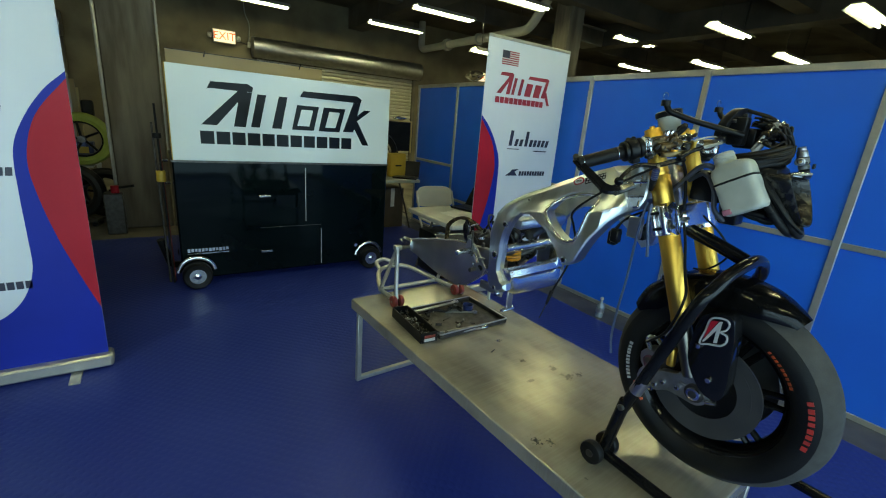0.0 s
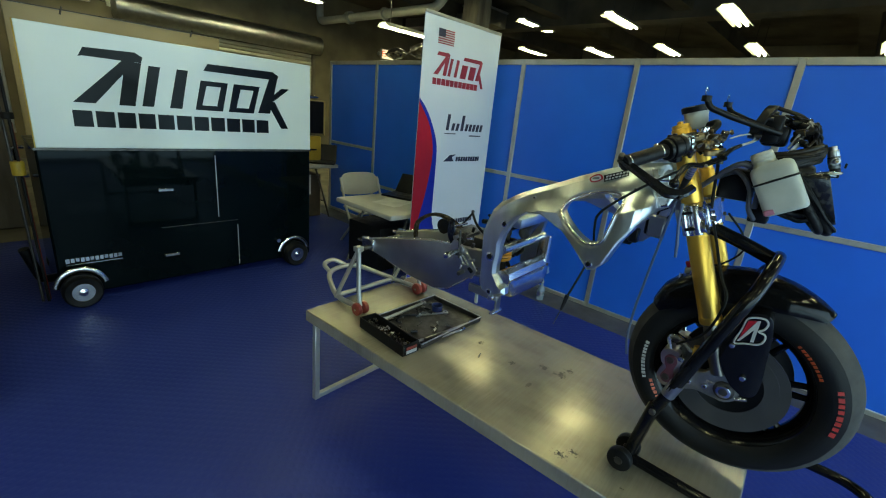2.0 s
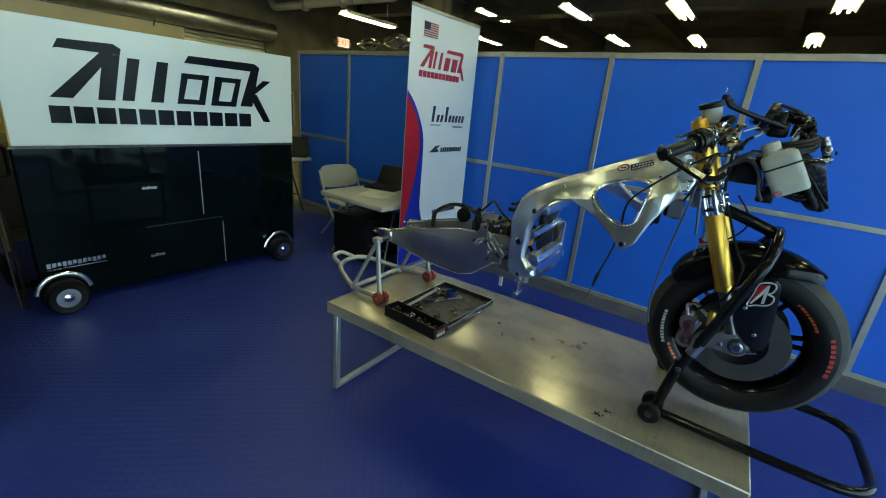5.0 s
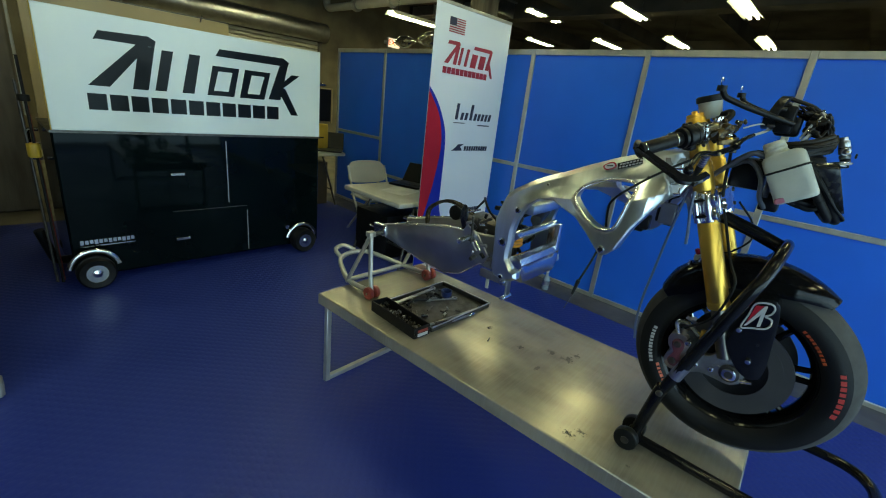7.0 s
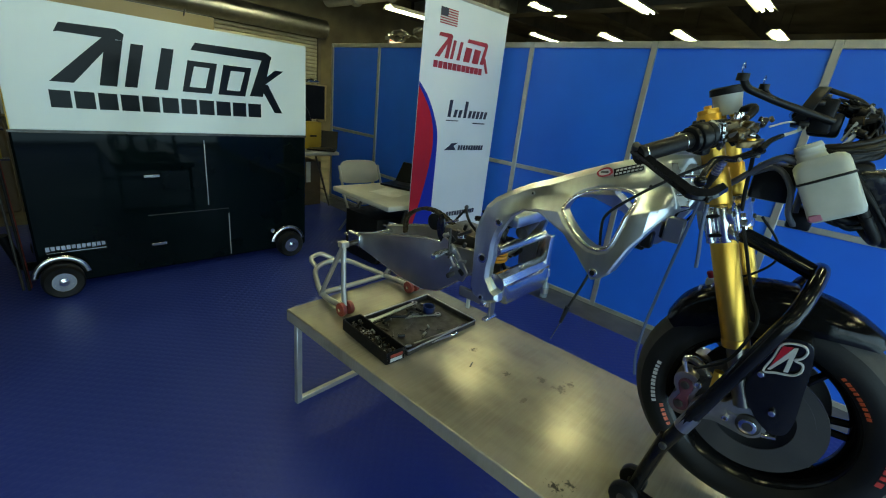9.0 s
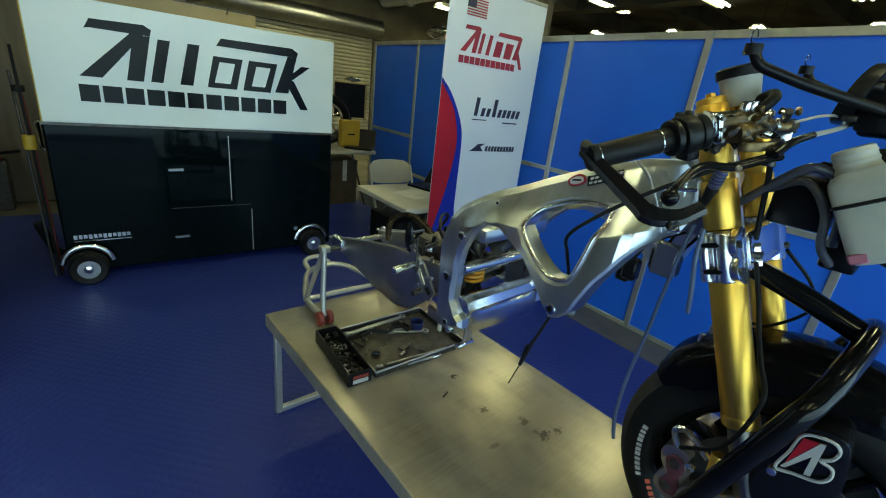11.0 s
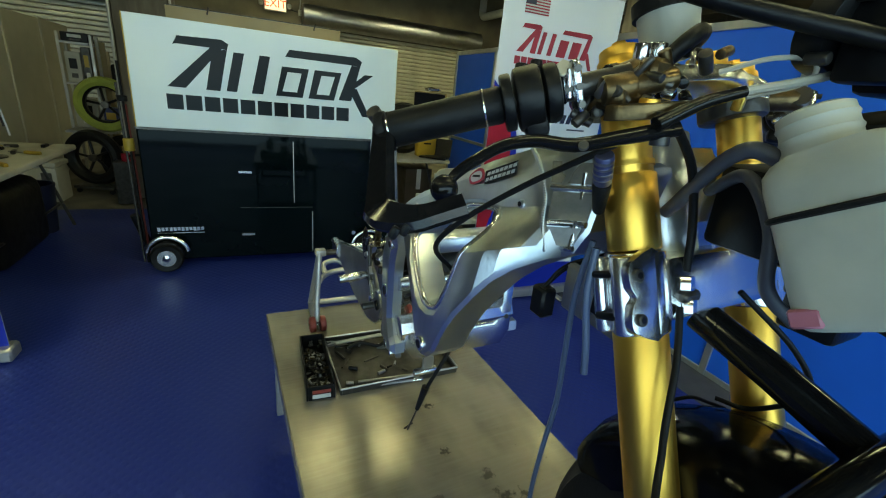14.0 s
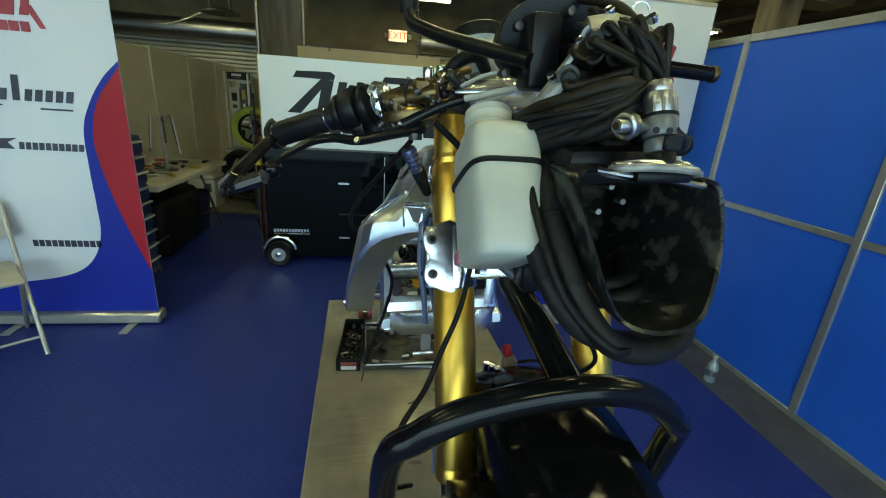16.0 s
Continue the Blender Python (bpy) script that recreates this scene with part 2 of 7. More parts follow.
def cyl(bm, a, b, r, r2=None, n=20, bevel=0.0):
    a, b = Vector(a), Vector(b)
    d = b - a
    m = Matrix.Translation((a + b) / 2) @ d.to_track_quat("Z", "Y").to_matrix().to_4x4()
    res = bmesh.ops.create_cone(bm, cap_ends=True, segments=n, radius1=r, radius2=r if r2 is None else r2, depth=d.length, matrix=m)
    if bevel:
        es = [e for e in {e for v in res["verts"] for e in v.link_edges} if any(len(f.verts) > 4 for f in e.link_faces)]
        bmesh.ops.bevel(bm, geom=es, offset=bevel, segments=2, affect="EDGES", profile=0.5)
    return bm


def cyls(*args, **kw):
    bm = bmesh.new()
    for a in args:
        cyl(bm, *a, **kw)
    return bm


def spline(pts, step=6, closed=False):
    p = [Vector(q) for q in pts]
    n, out = len(p), []
    for i in range(n if closed else n - 1):
        a, b = p[i], p[(i + 1) % n]
        z = p[i - 1] if (closed or i) else a * 2 - b
        c = p[(i + 2) % n] if (closed or i + 2 < n) else b * 2 - a
        for k in range(step):
            t = k / step
            out.append(0.5 * (2 * a + (b - z) * t + (2 * z - 5 * a + 4 * b - c) * t * t + (3 * a - z - 3 * b + c) * t ** 3))
    if not closed:
        out.append(p[-1])
    return out


def fillet(pts, r, seg=5):
    """A polyline with its corners rounded to about r."""
    p = [Vector(q) for q in pts]
    out = [p[0]]
    for a, b, c in zip(p, p[1:], p[2:]):
        k = min(r, (a - b).length * 0.48, (c - b).length * 0.48)
        u, v = b + (a - b).normalized() * k, b + (c - b).normalized() * k
        for i in range(seg + 1):
            t = i / seg
            out.append(u * (1 - t) ** 2 + b * 2 * t * (1 - t) + v * t * t)
    return out + [p[-1]]


def tube(bm, pts, r, n=10, closed=False, r2=None, flat=1.0):
    """A round bar along a polyline."""
    pts = [Vector(q) for q in pts]
    rings, prev = [], None
    count = len(pts)
    for i, q in enumerate(pts):
        a = pts[i - 1] if (i or closed) else q
        b = pts[(i + 1) % count] if (i + 1 < count or closed) else q
        d = (b - a).normalized()
        if prev is None:
            ref = Vector((0, 0, 1)) if abs(d.z) < 0.9 else Vector((1, 0, 0))
            u = d.cross(ref).normalized()
        else:
            u = (prev - d * prev.dot(d)).normalized()
        prev, w = u, d.cross(u)
        rr = r if r2 is None else r + (r2 - r) * i / max(count - 1, 1)
        rings.append([bm.verts.new(q + (u * math.cos(2 * math.pi * k / n) + w * (math.sin(2 * math.pi * k / n) * flat)) * rr) for k in range(n)])
    for i in range(count if closed else count - 1):
        a, b = rings[i], rings[(i + 1) % count]
        for k in range(n):
            bm.faces.new((a[k], a[(k + 1) % n], b[(k + 1) % n], b[k]))
    if not closed:
        bm.faces.new(rings[0])
        bm.faces.new(rings[-1])
    return bm


def lathe(bm, prof, n=32, m=None, closed=False, axis="z"):
    """A turned body from (radius, height) pairs."""
    rings = []
    for r, h in prof:
        ring = []
        for k in range(n):
            a = 2 * math.pi * k / n
            v = Vector((r * math.cos(a), r * math.sin(a), h))
            if axis == "x":
                v = Vector((v.z, v.x, v.y))
            ring.append(bm.verts.new(m @ v if m else v))
        rings.append(ring)
    pairs = list(zip(rings, rings[1:])) + ([(rings[-1], rings[0])] if closed else [])
    for a, b in pairs:
        for k in range(n):
            bm.faces.new((a[k], a[(k + 1) % n], b[(k + 1) % n], b[k]))
    if not closed:
        bm.faces.new(rings[0])
        bm.faces.new(rings[-1])
    return bm


def plate(bm, loops, place, place2, bevel=0.0, seg=2):
    """A slab between two sides; loops are 2D outlines, the first the outer one and the rest holes; place and place2 put a 2D point on each side."""
    sides = []
    for f in (place, place2):
        rings = [[bm.verts.new(f(*q)) for q in lp] for lp in loops]
        es = [bm.edges.new((r[i], r[(i + 1) % len(r)])) for r in rings for i in range(len(r))]
        fill = bmesh.ops.triangle_fill(bm, use_beauty=True, use_dissolve=False, edges=es)
        sides.append((rings, es))
    walls = []
    for ra, rb in zip(sides[0][0], sides[1][0]):
        for i in range(len(ra)):
            j = (i + 1) % len(ra)
            walls.append(bm.faces.new((ra[i], ra[j], rb[j], rb[i])))
    if bevel:
        bmesh.ops.recalc_face_normals(bm, faces=bm.faces)
        es = [e for s in sides for e in s[1] if e.is_valid]
        bmesh.ops.bevel(bm, geom=es, offset=bevel, segments=seg, affect="EDGES", profile=0.5, clamp_overlap=True)
    return bm


def ribbon(bm, poly, place, depth):
    """A thin flat shape, for print on a surface."""
    return plate(bm, [poly], lambda u, v: place(u, v, 0.0), lambda u, v: place(u, v, depth))


def lettering(text, size, depth, m):
    """Solid letters in the built-in font, lying in the x-y plane of m."""
    cu = bpy.data.curves.new("text", "FONT")
    cu.body, cu.size, cu.extrude, cu.align_x, cu.align_y = text, size, depth, "CENTER", "CENTER"
    tmp = bpy.data.objects.new("text", cu)
    me = tmp.to_mesh()
    bm = bmesh.new()
    bm.from_mesh(me)
    bm.transform(m)
    tmp.to_mesh_clear()
    bpy.data.objects.remove(tmp)
    bpy.data.curves.remove(cu)
    return bm

# ---- the setting ----

XL, XR, YN, YF, ZC = -7.5, 15.0, -2.45, 11.2, 3.95
WALL_X = 3.49

# blue floor, concrete behind it, a dark strip beside the panels
setting("floor", boxes(((XL, YN - 1.4, FLOOR - 0.12), (3.2, 5.85, FLOOR))), FLOOR_BLUE, "glossy blue plastic floor covering with raised dots", "floor")
setting("floor_concrete", boxes(((XL, 5.85, FLOOR - 0.12), (3.2, YF, FLOOR - 0.004)), ((3.2, YN - 1.4, FLOOR - 0.12), (XR, YF, FLOOR - 0.004))), CONCRETE, "bare tan concrete floor behind the blue covering", "floor")
setting("floor_strip", boxes(((3.2, YN, FLOOR - 0.004), (WALL_X - 0.01, 6.2, FLOOR + 0.002))), STRIP, "dark grey bare floor strip along the blue panels", "floor")

# outer walls; the one behind the camera has the wide garage opening
setting("wall_north", boxes(((XL, YF, FLOOR), (XR, YF + 0.2, ZC))), WALL, "brown plastered back wall of the pit garage", "wall")
setting("wall_west", boxes(((XL - 0.2, YN, FLOOR), (XL, YF, ZC))), WALL, "brown plastered side wall", "wall")
setting("wall_east", boxes(((XR, YN, FLOOR), (XR + 0.2, YF, ZC))), WALL, "brown plastered side wall", "wall")
setting("wall_south", boxes(((XL, YN - 0.2, FLOOR), (-6.1, YN, ZC)), ((4.5, YN - 0.2, FLOOR), (XR, YN, ZC)), ((-6.1, YN - 0.2, 2.75), (4.5, YN, ZC))), WALL, "plastered wall with the wide garage opening", "wall")
setting("ground", boxes(((-60, -80, FLOOR - 0.3), (60, YN - 1.4, FLOOR - 0.02))), CONCRETE, "pale paved pit lane outside the garage", "ground")

# ceiling slab with deep beams along and across
bm = bmesh.new()
box(bm, (XL, YN, ZC), (XR, YF, ZC + 0.15))
for y in (-1.5, 1.0, 3.5, 6.0, 8.5):
    box(bm, (XL, y - 0.14, ZC - 0.34), (XR, y + 0.14, ZC))
for x in (-4.4, 0.0, 4.6, 9.4):
    box(bm, (x - 0.2, YN, ZC - 0.46), (x + 0.2, YF, ZC))
setting("ceiling", bm, CEIL, "dark ceiling with heavy crossing beams", "ceiling")

# concrete column beside the rear bay
bm = bmesh.new()
box(bm, (-0.21, 6.3, FLOOR), (0.31, 6.8, ZC), 0.02)
setting("column", bm, COLUMN, "brown board-marked concrete column", "column")
bm = bmesh.new()
box(bm, (6.5, 6.05, FLOOR), (6.88, 6.42, ZC), 0.02)
setting("column_east", bm, COLUMN, "grey concrete column beyond the blue panels", "column")
for x, z, q in ((-0.215, 0.5, 0.017), (0.325, 0.9, 0.012)):
    bm = bmesh.new()
    tube(bm, [(x, 6.27, z), (x, 6.27, ZC)], q, 8)
    tagged(finish("conduit", bm, ALU), "thin grey conduit running up the column", "conduit", kind="structure")


def shutter(x0, x1, z1):
    """Roller shutter with its slats and the coil box above."""
    t = thing("roller_shutter", pose((x0 + x1) / 2, YF - 0.05, FLOOR), "ribbed pale steel roller shutter, closed, with its coil drum above", "roller shutter", "roller shutters")
    w = (x1 - x0) / 2
    n = int((z1 - FLOOR) / 0.085)
    me = None
    for i in range(n):
        b = bmesh.new()
        poly = [(0, 0), (-0.028, 0.012), (-0.034, 0.042), (-0.028, 0.07), (0, 0.079)]
        plate(b, [poly], lambda u, v: Vector((-w, u, v)), lambda u, v: Vector((w, u, v))) if me is None else None
        if me is None:
            ob = part("slat", b, SHUTTER, t)
            me = ob.data
        else:
            b.free()
            ob = new("slat", me)
            ob.parent = t
        ob.location = (0, 0, i * 0.085)
    part("drum", cyls(((-w - 0.1, -0.22, z1 + 0.2), (w + 0.1, -0.22, z1 + 0.2), 0.21), n=28), DULL_ALU, t, "smooth steel coil drum")
    part("guide_rail", boxes(((-w - 0.08, -0.09, 0), (-w, 0.02, z1))), COLUMN, t)
    part("guide_rail", boxes(((w, -0.09, 0), (w + 0.08, 0.02, z1))), COLUMN, t)
    return t


shutter(2.25, 6.2, 2.55)
shutter(-6.0, -1.10, 2.45)


def blue_wall():
    """Row of blue panels in aluminium frames, one metre wide and two high."""
    ys = [-2.08, -1.08, -0.08, 0.92, 1.88, 2.87, 3.905, 4.946, 5.93]
    zt, zr = 1.965, 0.958
    for i, (a, b) in enumerate(zip(ys, ys[1:])):
        t = thing("partition_panel", pose(WALL_X, a, FLOOR), "blue partition panel in an aluminium frame with a mid rail", "partition panel", "blue partition panels")
        w, h, r = b - a, zt - FLOOR, (0.49 if i == 6 else 0.925 if i == 7 else zr) - FLOOR
        part("lower_sheet", boxes(((0.0, 0.015, 0.03), (0.012, w - 0.015, r))), PANEL_BLUE, t)
        part("upper_sheet", boxes(((0.0, 0.015, r), (0.012, w - 0.015, h - 0.02))), PANEL_BLUE, t)
        part("post", boxes(((-0.016, -0.02, 0), (0.024, 0.02, h), 0.003)), ALU, t)
        part("mid_rail", boxes(((-0.010, 0.02, r - 0.018), (0.022, w - 0.02, r + 0.018), 0.003)), ALU, t)
        part("top_rail", boxes(((-0.014, 0.02, h - 0.045), (0.024, w - 0.02, h), 0.003)), ALU, t)
        part("bottom_rail", boxes(((-0.012, 0.02, 0), (0.022, w - 0.02, 0.035), 0.003)), ALU, t)
    t = thing("corner_post", pose(WALL_X, ys[-1], FLOOR), "aluminium end post of the blue partition", "post")
    part("post", boxes(((-0.016, -0.02, 0), (0.024, 0.02, zt - FLOOR), 0.003)), ALU, t)


blue_wall()


def ceiling_light(x, y, z, length=1.25):
    t = thing("ceiling_light", pose(x, y, z), "hanging fluorescent ceiling light with bright twin tubes", "ceiling light", "ceiling lights")
    h = length / 2
    bm = bmesh.new()
    plate(bm, [[(-0.15, 0.0), (-0.07, 0.07), (0.07, 0.07), (0.15, 0.0), (0.14, -0.004), (0.065, 0.055), (-0.065, 0.055), (-0.14, -0.004)]],
          lambda u, v: Vector((-h, u, v)), lambda u, v: Vector((h, u, v)))
    part("reflector", bm, WHITE_PLASTIC, t)
    part("tube", cyls(((-h + 0.02, -0.055, 0.012), (h - 0.02, -0.055, 0.012), 0.02), n=10), LAMP_GLOW, t, "lit fluorescent tube")
    part("tube", cyls(((-h + 0.02, 0.055, 0.012), (h - 0.02, 0.055, 0.012), 0.02), n=10), LAMP_GLOW, t, "lit fluorescent tube")
    for e in (-0.7, 0.7):
        part("hanger", cyls(((h * e, 0, 0.07), (h * e, 0, ZC - z), 0.006), n=6), STEEL_DARK, t)
    return t


for q in ((9.24, 6.6, 3.5), (8.72, 4.39, 3.37), (8.3, 2.44, 3.24), (8.0, 0.4, 3.2), (11.7, 8.2, 3.37), (11.0, 5.8, 3.2), (11.0, 4.2, 3.22), (11.4, 2.6, 3.26), (11.4, 0.6, 3.26), (5.93, 7.2, 2.8),
          (4.78, 9.35, 3.35), (4.82, 7.5, 3.35), (5.1, 5.86, 3.35), (5.0, 4.05, 3.35), (5.0, 2.35, 3.35), (5.0, 0.5, 3.35), (5.0, -1.4, 3.35),
          (1.98, 9.64, 3.35), (1.95, 4.25, 3.4), (1.95, 2.35, 3.4), (1.95, 0.5, 3.4), (1.95, -1.4, 3.4),
          # (-2.6, 8.9) is added out of view to brighten the left shutter
          (-2.6, 8.9, 3.4), (-1.2, 2.35, 3.4), (-1.2, 0.5, 3.4), (-1.2, -1.4, 3.4)):
    ceiling_light(*q)


def exit_sign(x, y, z, w=0.44):
    t = thing("exit_sign", pose(x, y, z), "small lit exit sign with red letters on the back wall", "exit sign", "exit signs")
    part("housing", boxes(((-w / 2, 0, -w * 0.3), (w / 2, 0.08, w * 0.3), 0.012)), WHITE_PLASTIC, t)
    part("face", boxes(((-w * 0.46, -0.006, -w * 0.26), (w * 0.46, 0.0, w * 0.26))), EXIT_GLOW, t)
    part("lettering", lettering("EXIT", w * 0.48, 0.003, pose(0, -0.010, 0, 90)), EXIT_RED, t)
    part("lamp_head", boxes(((w * 0.52, 0.01, -0.05), (w * 0.72, 0.09, 0.05), 0.02)), WHITE_PLASTIC, t)
    part("lamp_head", boxes(((-w * 0.72, 0.01, -0.05), (-w * 0.52, 0.09, 0.05), 0.02)), WHITE_PLASTIC, t)


exit_sign(1.63, 11.08, 2.855)
exit_sign(8.61, 11.08, 2.875)


# ---- the workbench under the motorcycle ----
TABLE = pose(1.444, 1.398, FLOOR, 0, 0, 2.9)
TOP = 0.482 - FLOOR


def workbench():
    t = thing("work_table", TABLE, "low steel-topped work table on welded square tube legs", "table")
    w, l = 0.366, 0.888
    part("tabletop", boxes(((-w, -l, TOP - 0.058), (w, l, TOP), 0.004)), BENCH, t, "worn sheet-steel top with oil stains")
    for s in (-1, 1):
        y = s * (l - 0.035)
        for x in (-w + 0.038, w - 0.036):
            part("leg", boxes(((x - 0.014, y - 0.014, 0), (x + 0.014, y + 0.014, TOP - 0.058), 0.003)), ALU, t)
        part("foot_rail", boxes(((-w + 0.05, y - 0.0135, 0.001), (w - 0.05, y + 0.0135, 0.028), 0.003)), ALU, t)
        part("cross_bar", boxes(((-w + 0.05, y - 0.0135, TOP - 0.095), (w - 0.05, y + 0.0135, TOP - 0.064), 0.003)), ALU, t)


workbench()


# ---- tool cart with the sign board ----
def tool_cart():
    t = thing("pit_cart", pose(1.214, 4.135, FLOOR), "gloss black pit cart on chrome wheels with a white sign board", "tool cart")
    f = -FLOOR
    bm = boxes(((-0.92, 0.0, 0.055), (0.92, 0.72, 1.015 + f), 0.012))
    part("body", bm, CART_BLACK, t, "gloss black painted body")
    part("top_edge", boxes(((-0.925, -0.004, 1.005 + f), (0.925, 0.72, 1.02 + f))), STEEL_DARK, t)
    sb = part("sign_board", boxes(((-0.91, -0.012, 1.022 + f), (0.915, 0.012, 1.728 + f), 0.003)), SIGN_WHITE, t, "glossy white board with dark racing logo shapes")
    part("board_edge", boxes(((-0.916, -0.013, 1.022 + f), (-0.9102, 0.013, 1.728 + f))), YELLOW, t)
    # logo strokes, world x and z on the board
    P = lambda u, v, d: Vector((u - 1.225, -0.0125 - d, v + f))
    shapes = [[(0.608, 1.628), (0.875, 1.636), (0.915, 1.612), (0.905, 1.575), (0.60, 1.578), (0.578, 1.572)],
              [(0.80, 1.577), (0.87, 1.577), (0.634, 1.302), (0.523, 1.302)],
              [(0.815, 1.57), (0.905, 1.575), (0.846, 1.30), (0.757, 1.30)],
              [(0.945, 1.565), (1.013, 1.565), (0.953, 1.303), (0.885, 1.303)],
              [(1.113, 1.565), (1.183, 1.565), (1.127, 1.303), (1.05, 1.303)],
              [(1.316, 1.628), (1.805, 1.634), (1.852, 1.606), (1.84, 1.573), (1.285, 1.578)],
              [(1.772, 1.573), (1.84, 1.573), (1.774, 1.31), (1.675, 1.31)],
              [(1.945, 1.515), (1.876, 1.515), (1.745, 1.405), (1.80, 1.405)],
              [(1.745, 1.405), (1.816, 1.405), (1.93, 1.195), (1.868, 1.195)]]
    for k, q in enumerate(shapes):
        b = bmesh.new()
        ribbon(b, q, P, 0.0012 + 0.0003 * k)
        part("logo_shape", b, SIGN_BLACK, sb)
    for o, h in (([(1.262, 1.51), (1.452, 1.51), (1.405, 1.303), (1.215, 1.303)], [(1.30, 1.475), (1.40, 1.475), (1.365, 1.338), (1.262, 1.338)]),
                 ([(1.495, 1.51), (1.695, 1.51), (1.64, 1.303), (1.448, 1.303)], [(1.545, 1.475), (1.645, 1.475), (1.602, 1.338), (1.508, 1.338)])):
        b = bmesh.new()
        plate(b, [o, h], lambda u, v: P(u, v, 0), lambda u, v: P(u, v, 0.0015))
        part("logo_shape", b, SIGN_BLACK, sb)
    for i in range(11):
        u = 0.512 + i * 0.1148
        b = bmesh.new()
        ribbon(b, [(u, 1.155), (u + 0.098, 1.155), (u + 0.098, 1.255), (u, 1.255)], P, 0.0015)
        part("logo_block", b, SIGN_BLACK, sb)
    # drawer seams and handles on the front
    for x, z0, z1 in ((0.105, 0.48, 0.97), (0.25, 0.05, 0.40)):
        part("door_edge", boxes(((x - 0.003, -0.004, z0 + f), (x + 0.003, 0.0, z1 + f))), ALU, t)
    for z in (0.724, 0.222):
        h = part("handle", boxes(((-0.30, -0.016, z - 0.012 + f), (-0.20, -0.004, z + 0.012 + f), 0.004)), CHROME, t, "small chrome handle")
    part("drawer_line", boxes(((-0.30, -0.003, 0.438 + f), (0.25, 0.0, 0.442 + f))), STEEL_DARK, t)
    for k in range(12):
        part("badge_bar", boxes(((-0.87 + k * 0.026, -0.006, 0.262 + f + 0.003 * (k % 3)), (-0.87 + k * 0.026 + 0.02, -0.001, 0.293 + f))), CHROME, t)
    part("badge_bar", boxes(((-0.87, -0.005, 0.245 + f), (-0.56, -0.001, 0.252 + f))), CHROME, t)
    part("lock_knob", cyls(((0.595, -0.03, 0.21 + f), (0.595, 0, 0.21 + f), 0.018)), CHROME, t)
    for x in (-0.815, 0.725):
        for y in (-0.07, 0.66):
            wh = thing("wheel", pose(x, y, 0.112), "", "")
            wh.parent = t
            lathe_m = Matrix.Rotation(radians(90), 4, "X")
            b = bmesh.new()
            lathe(b, [(0.062, -0.05), (0.098, -0.055), (0.11, -0.04), (0.112, 0), (0.11, 0.04), (0.098, 0.055), (0.062, 0.05)], 32, lathe_m, closed=True)
            part("tyre", b, RUBBER, wh)
            b = bmesh.new()
            lathe(b, [(0.064, 0.048), (0.055, 0.035), (0.05, 0.02), (0.03, 0.028), (0.026, 0.05), (0.012, 0.056), (0.0005, 0.058)], 32, lathe_m)
            part("rim", b, CHROME, wh, "chrome dished rim")
        arc = [Vector((x + 0.135 * math.cos(a), -0.05, 0.118 + 0.135 * math.sin(a))) for a in [radians(10 + 160 * k / 16) for k in range(17)]]
        b = bmesh.new()
        tube(b, arc, 0.008, 8, flat=2.4)
        part("mudguard", b, CHROME, t, "chrome wheel arch trim")
    b = bmesh.new()
    tube(b, fillet([(-0.93, 0.62, 0.75 + f), (-0.99, 0.62, 0.75 + f), (-0.99, 0.62, 0.95 + f), (-0.93, 0.62, 0.95 + f)], 0.04), 0.014, 8)
    part("push_handle", b, CHROME, t)
    b = bmesh.new()
    tube(b, fillet([(-0.92, 0.3, 0.10), (-0.99, 0.25, 0.12), (-1.05, 0.22, 0.36)], 0.06), 0.03, 10)
    part("tow_bar", b, BLACK_PLASTIC, t, "black tow bar raised beside the cart")


tool_cart()


t = thing("tan_sheet", pose(1.15, 5.60, FLOOR), "tall tan board standing upright behind the pit cart", "board")
part("sheet", boxes(((-0.79, -0.01, 0), (0.79, 0.01, 1.983), 0.003)), TAN_GLOSS, t)
part("edge_strip", boxes(((-0.79, -0.014, 1.984), (0.79, 0.014, 1.992))), STEEL_DARK, t)
for x in (-0.45, 0.52):
    part("hook", cyls(((x, -0.02, 1.95), (x + 0.015, -0.03, 2.01), 0.007), n=8), STEEL_DARK, t)
for x in (-0.6, 0.6):
    part("foot", boxes(((x - 0.03, 0.0105, 0), (x + 0.03, 0.30, 0.03), 0.004)), STEEL_DARK, t)


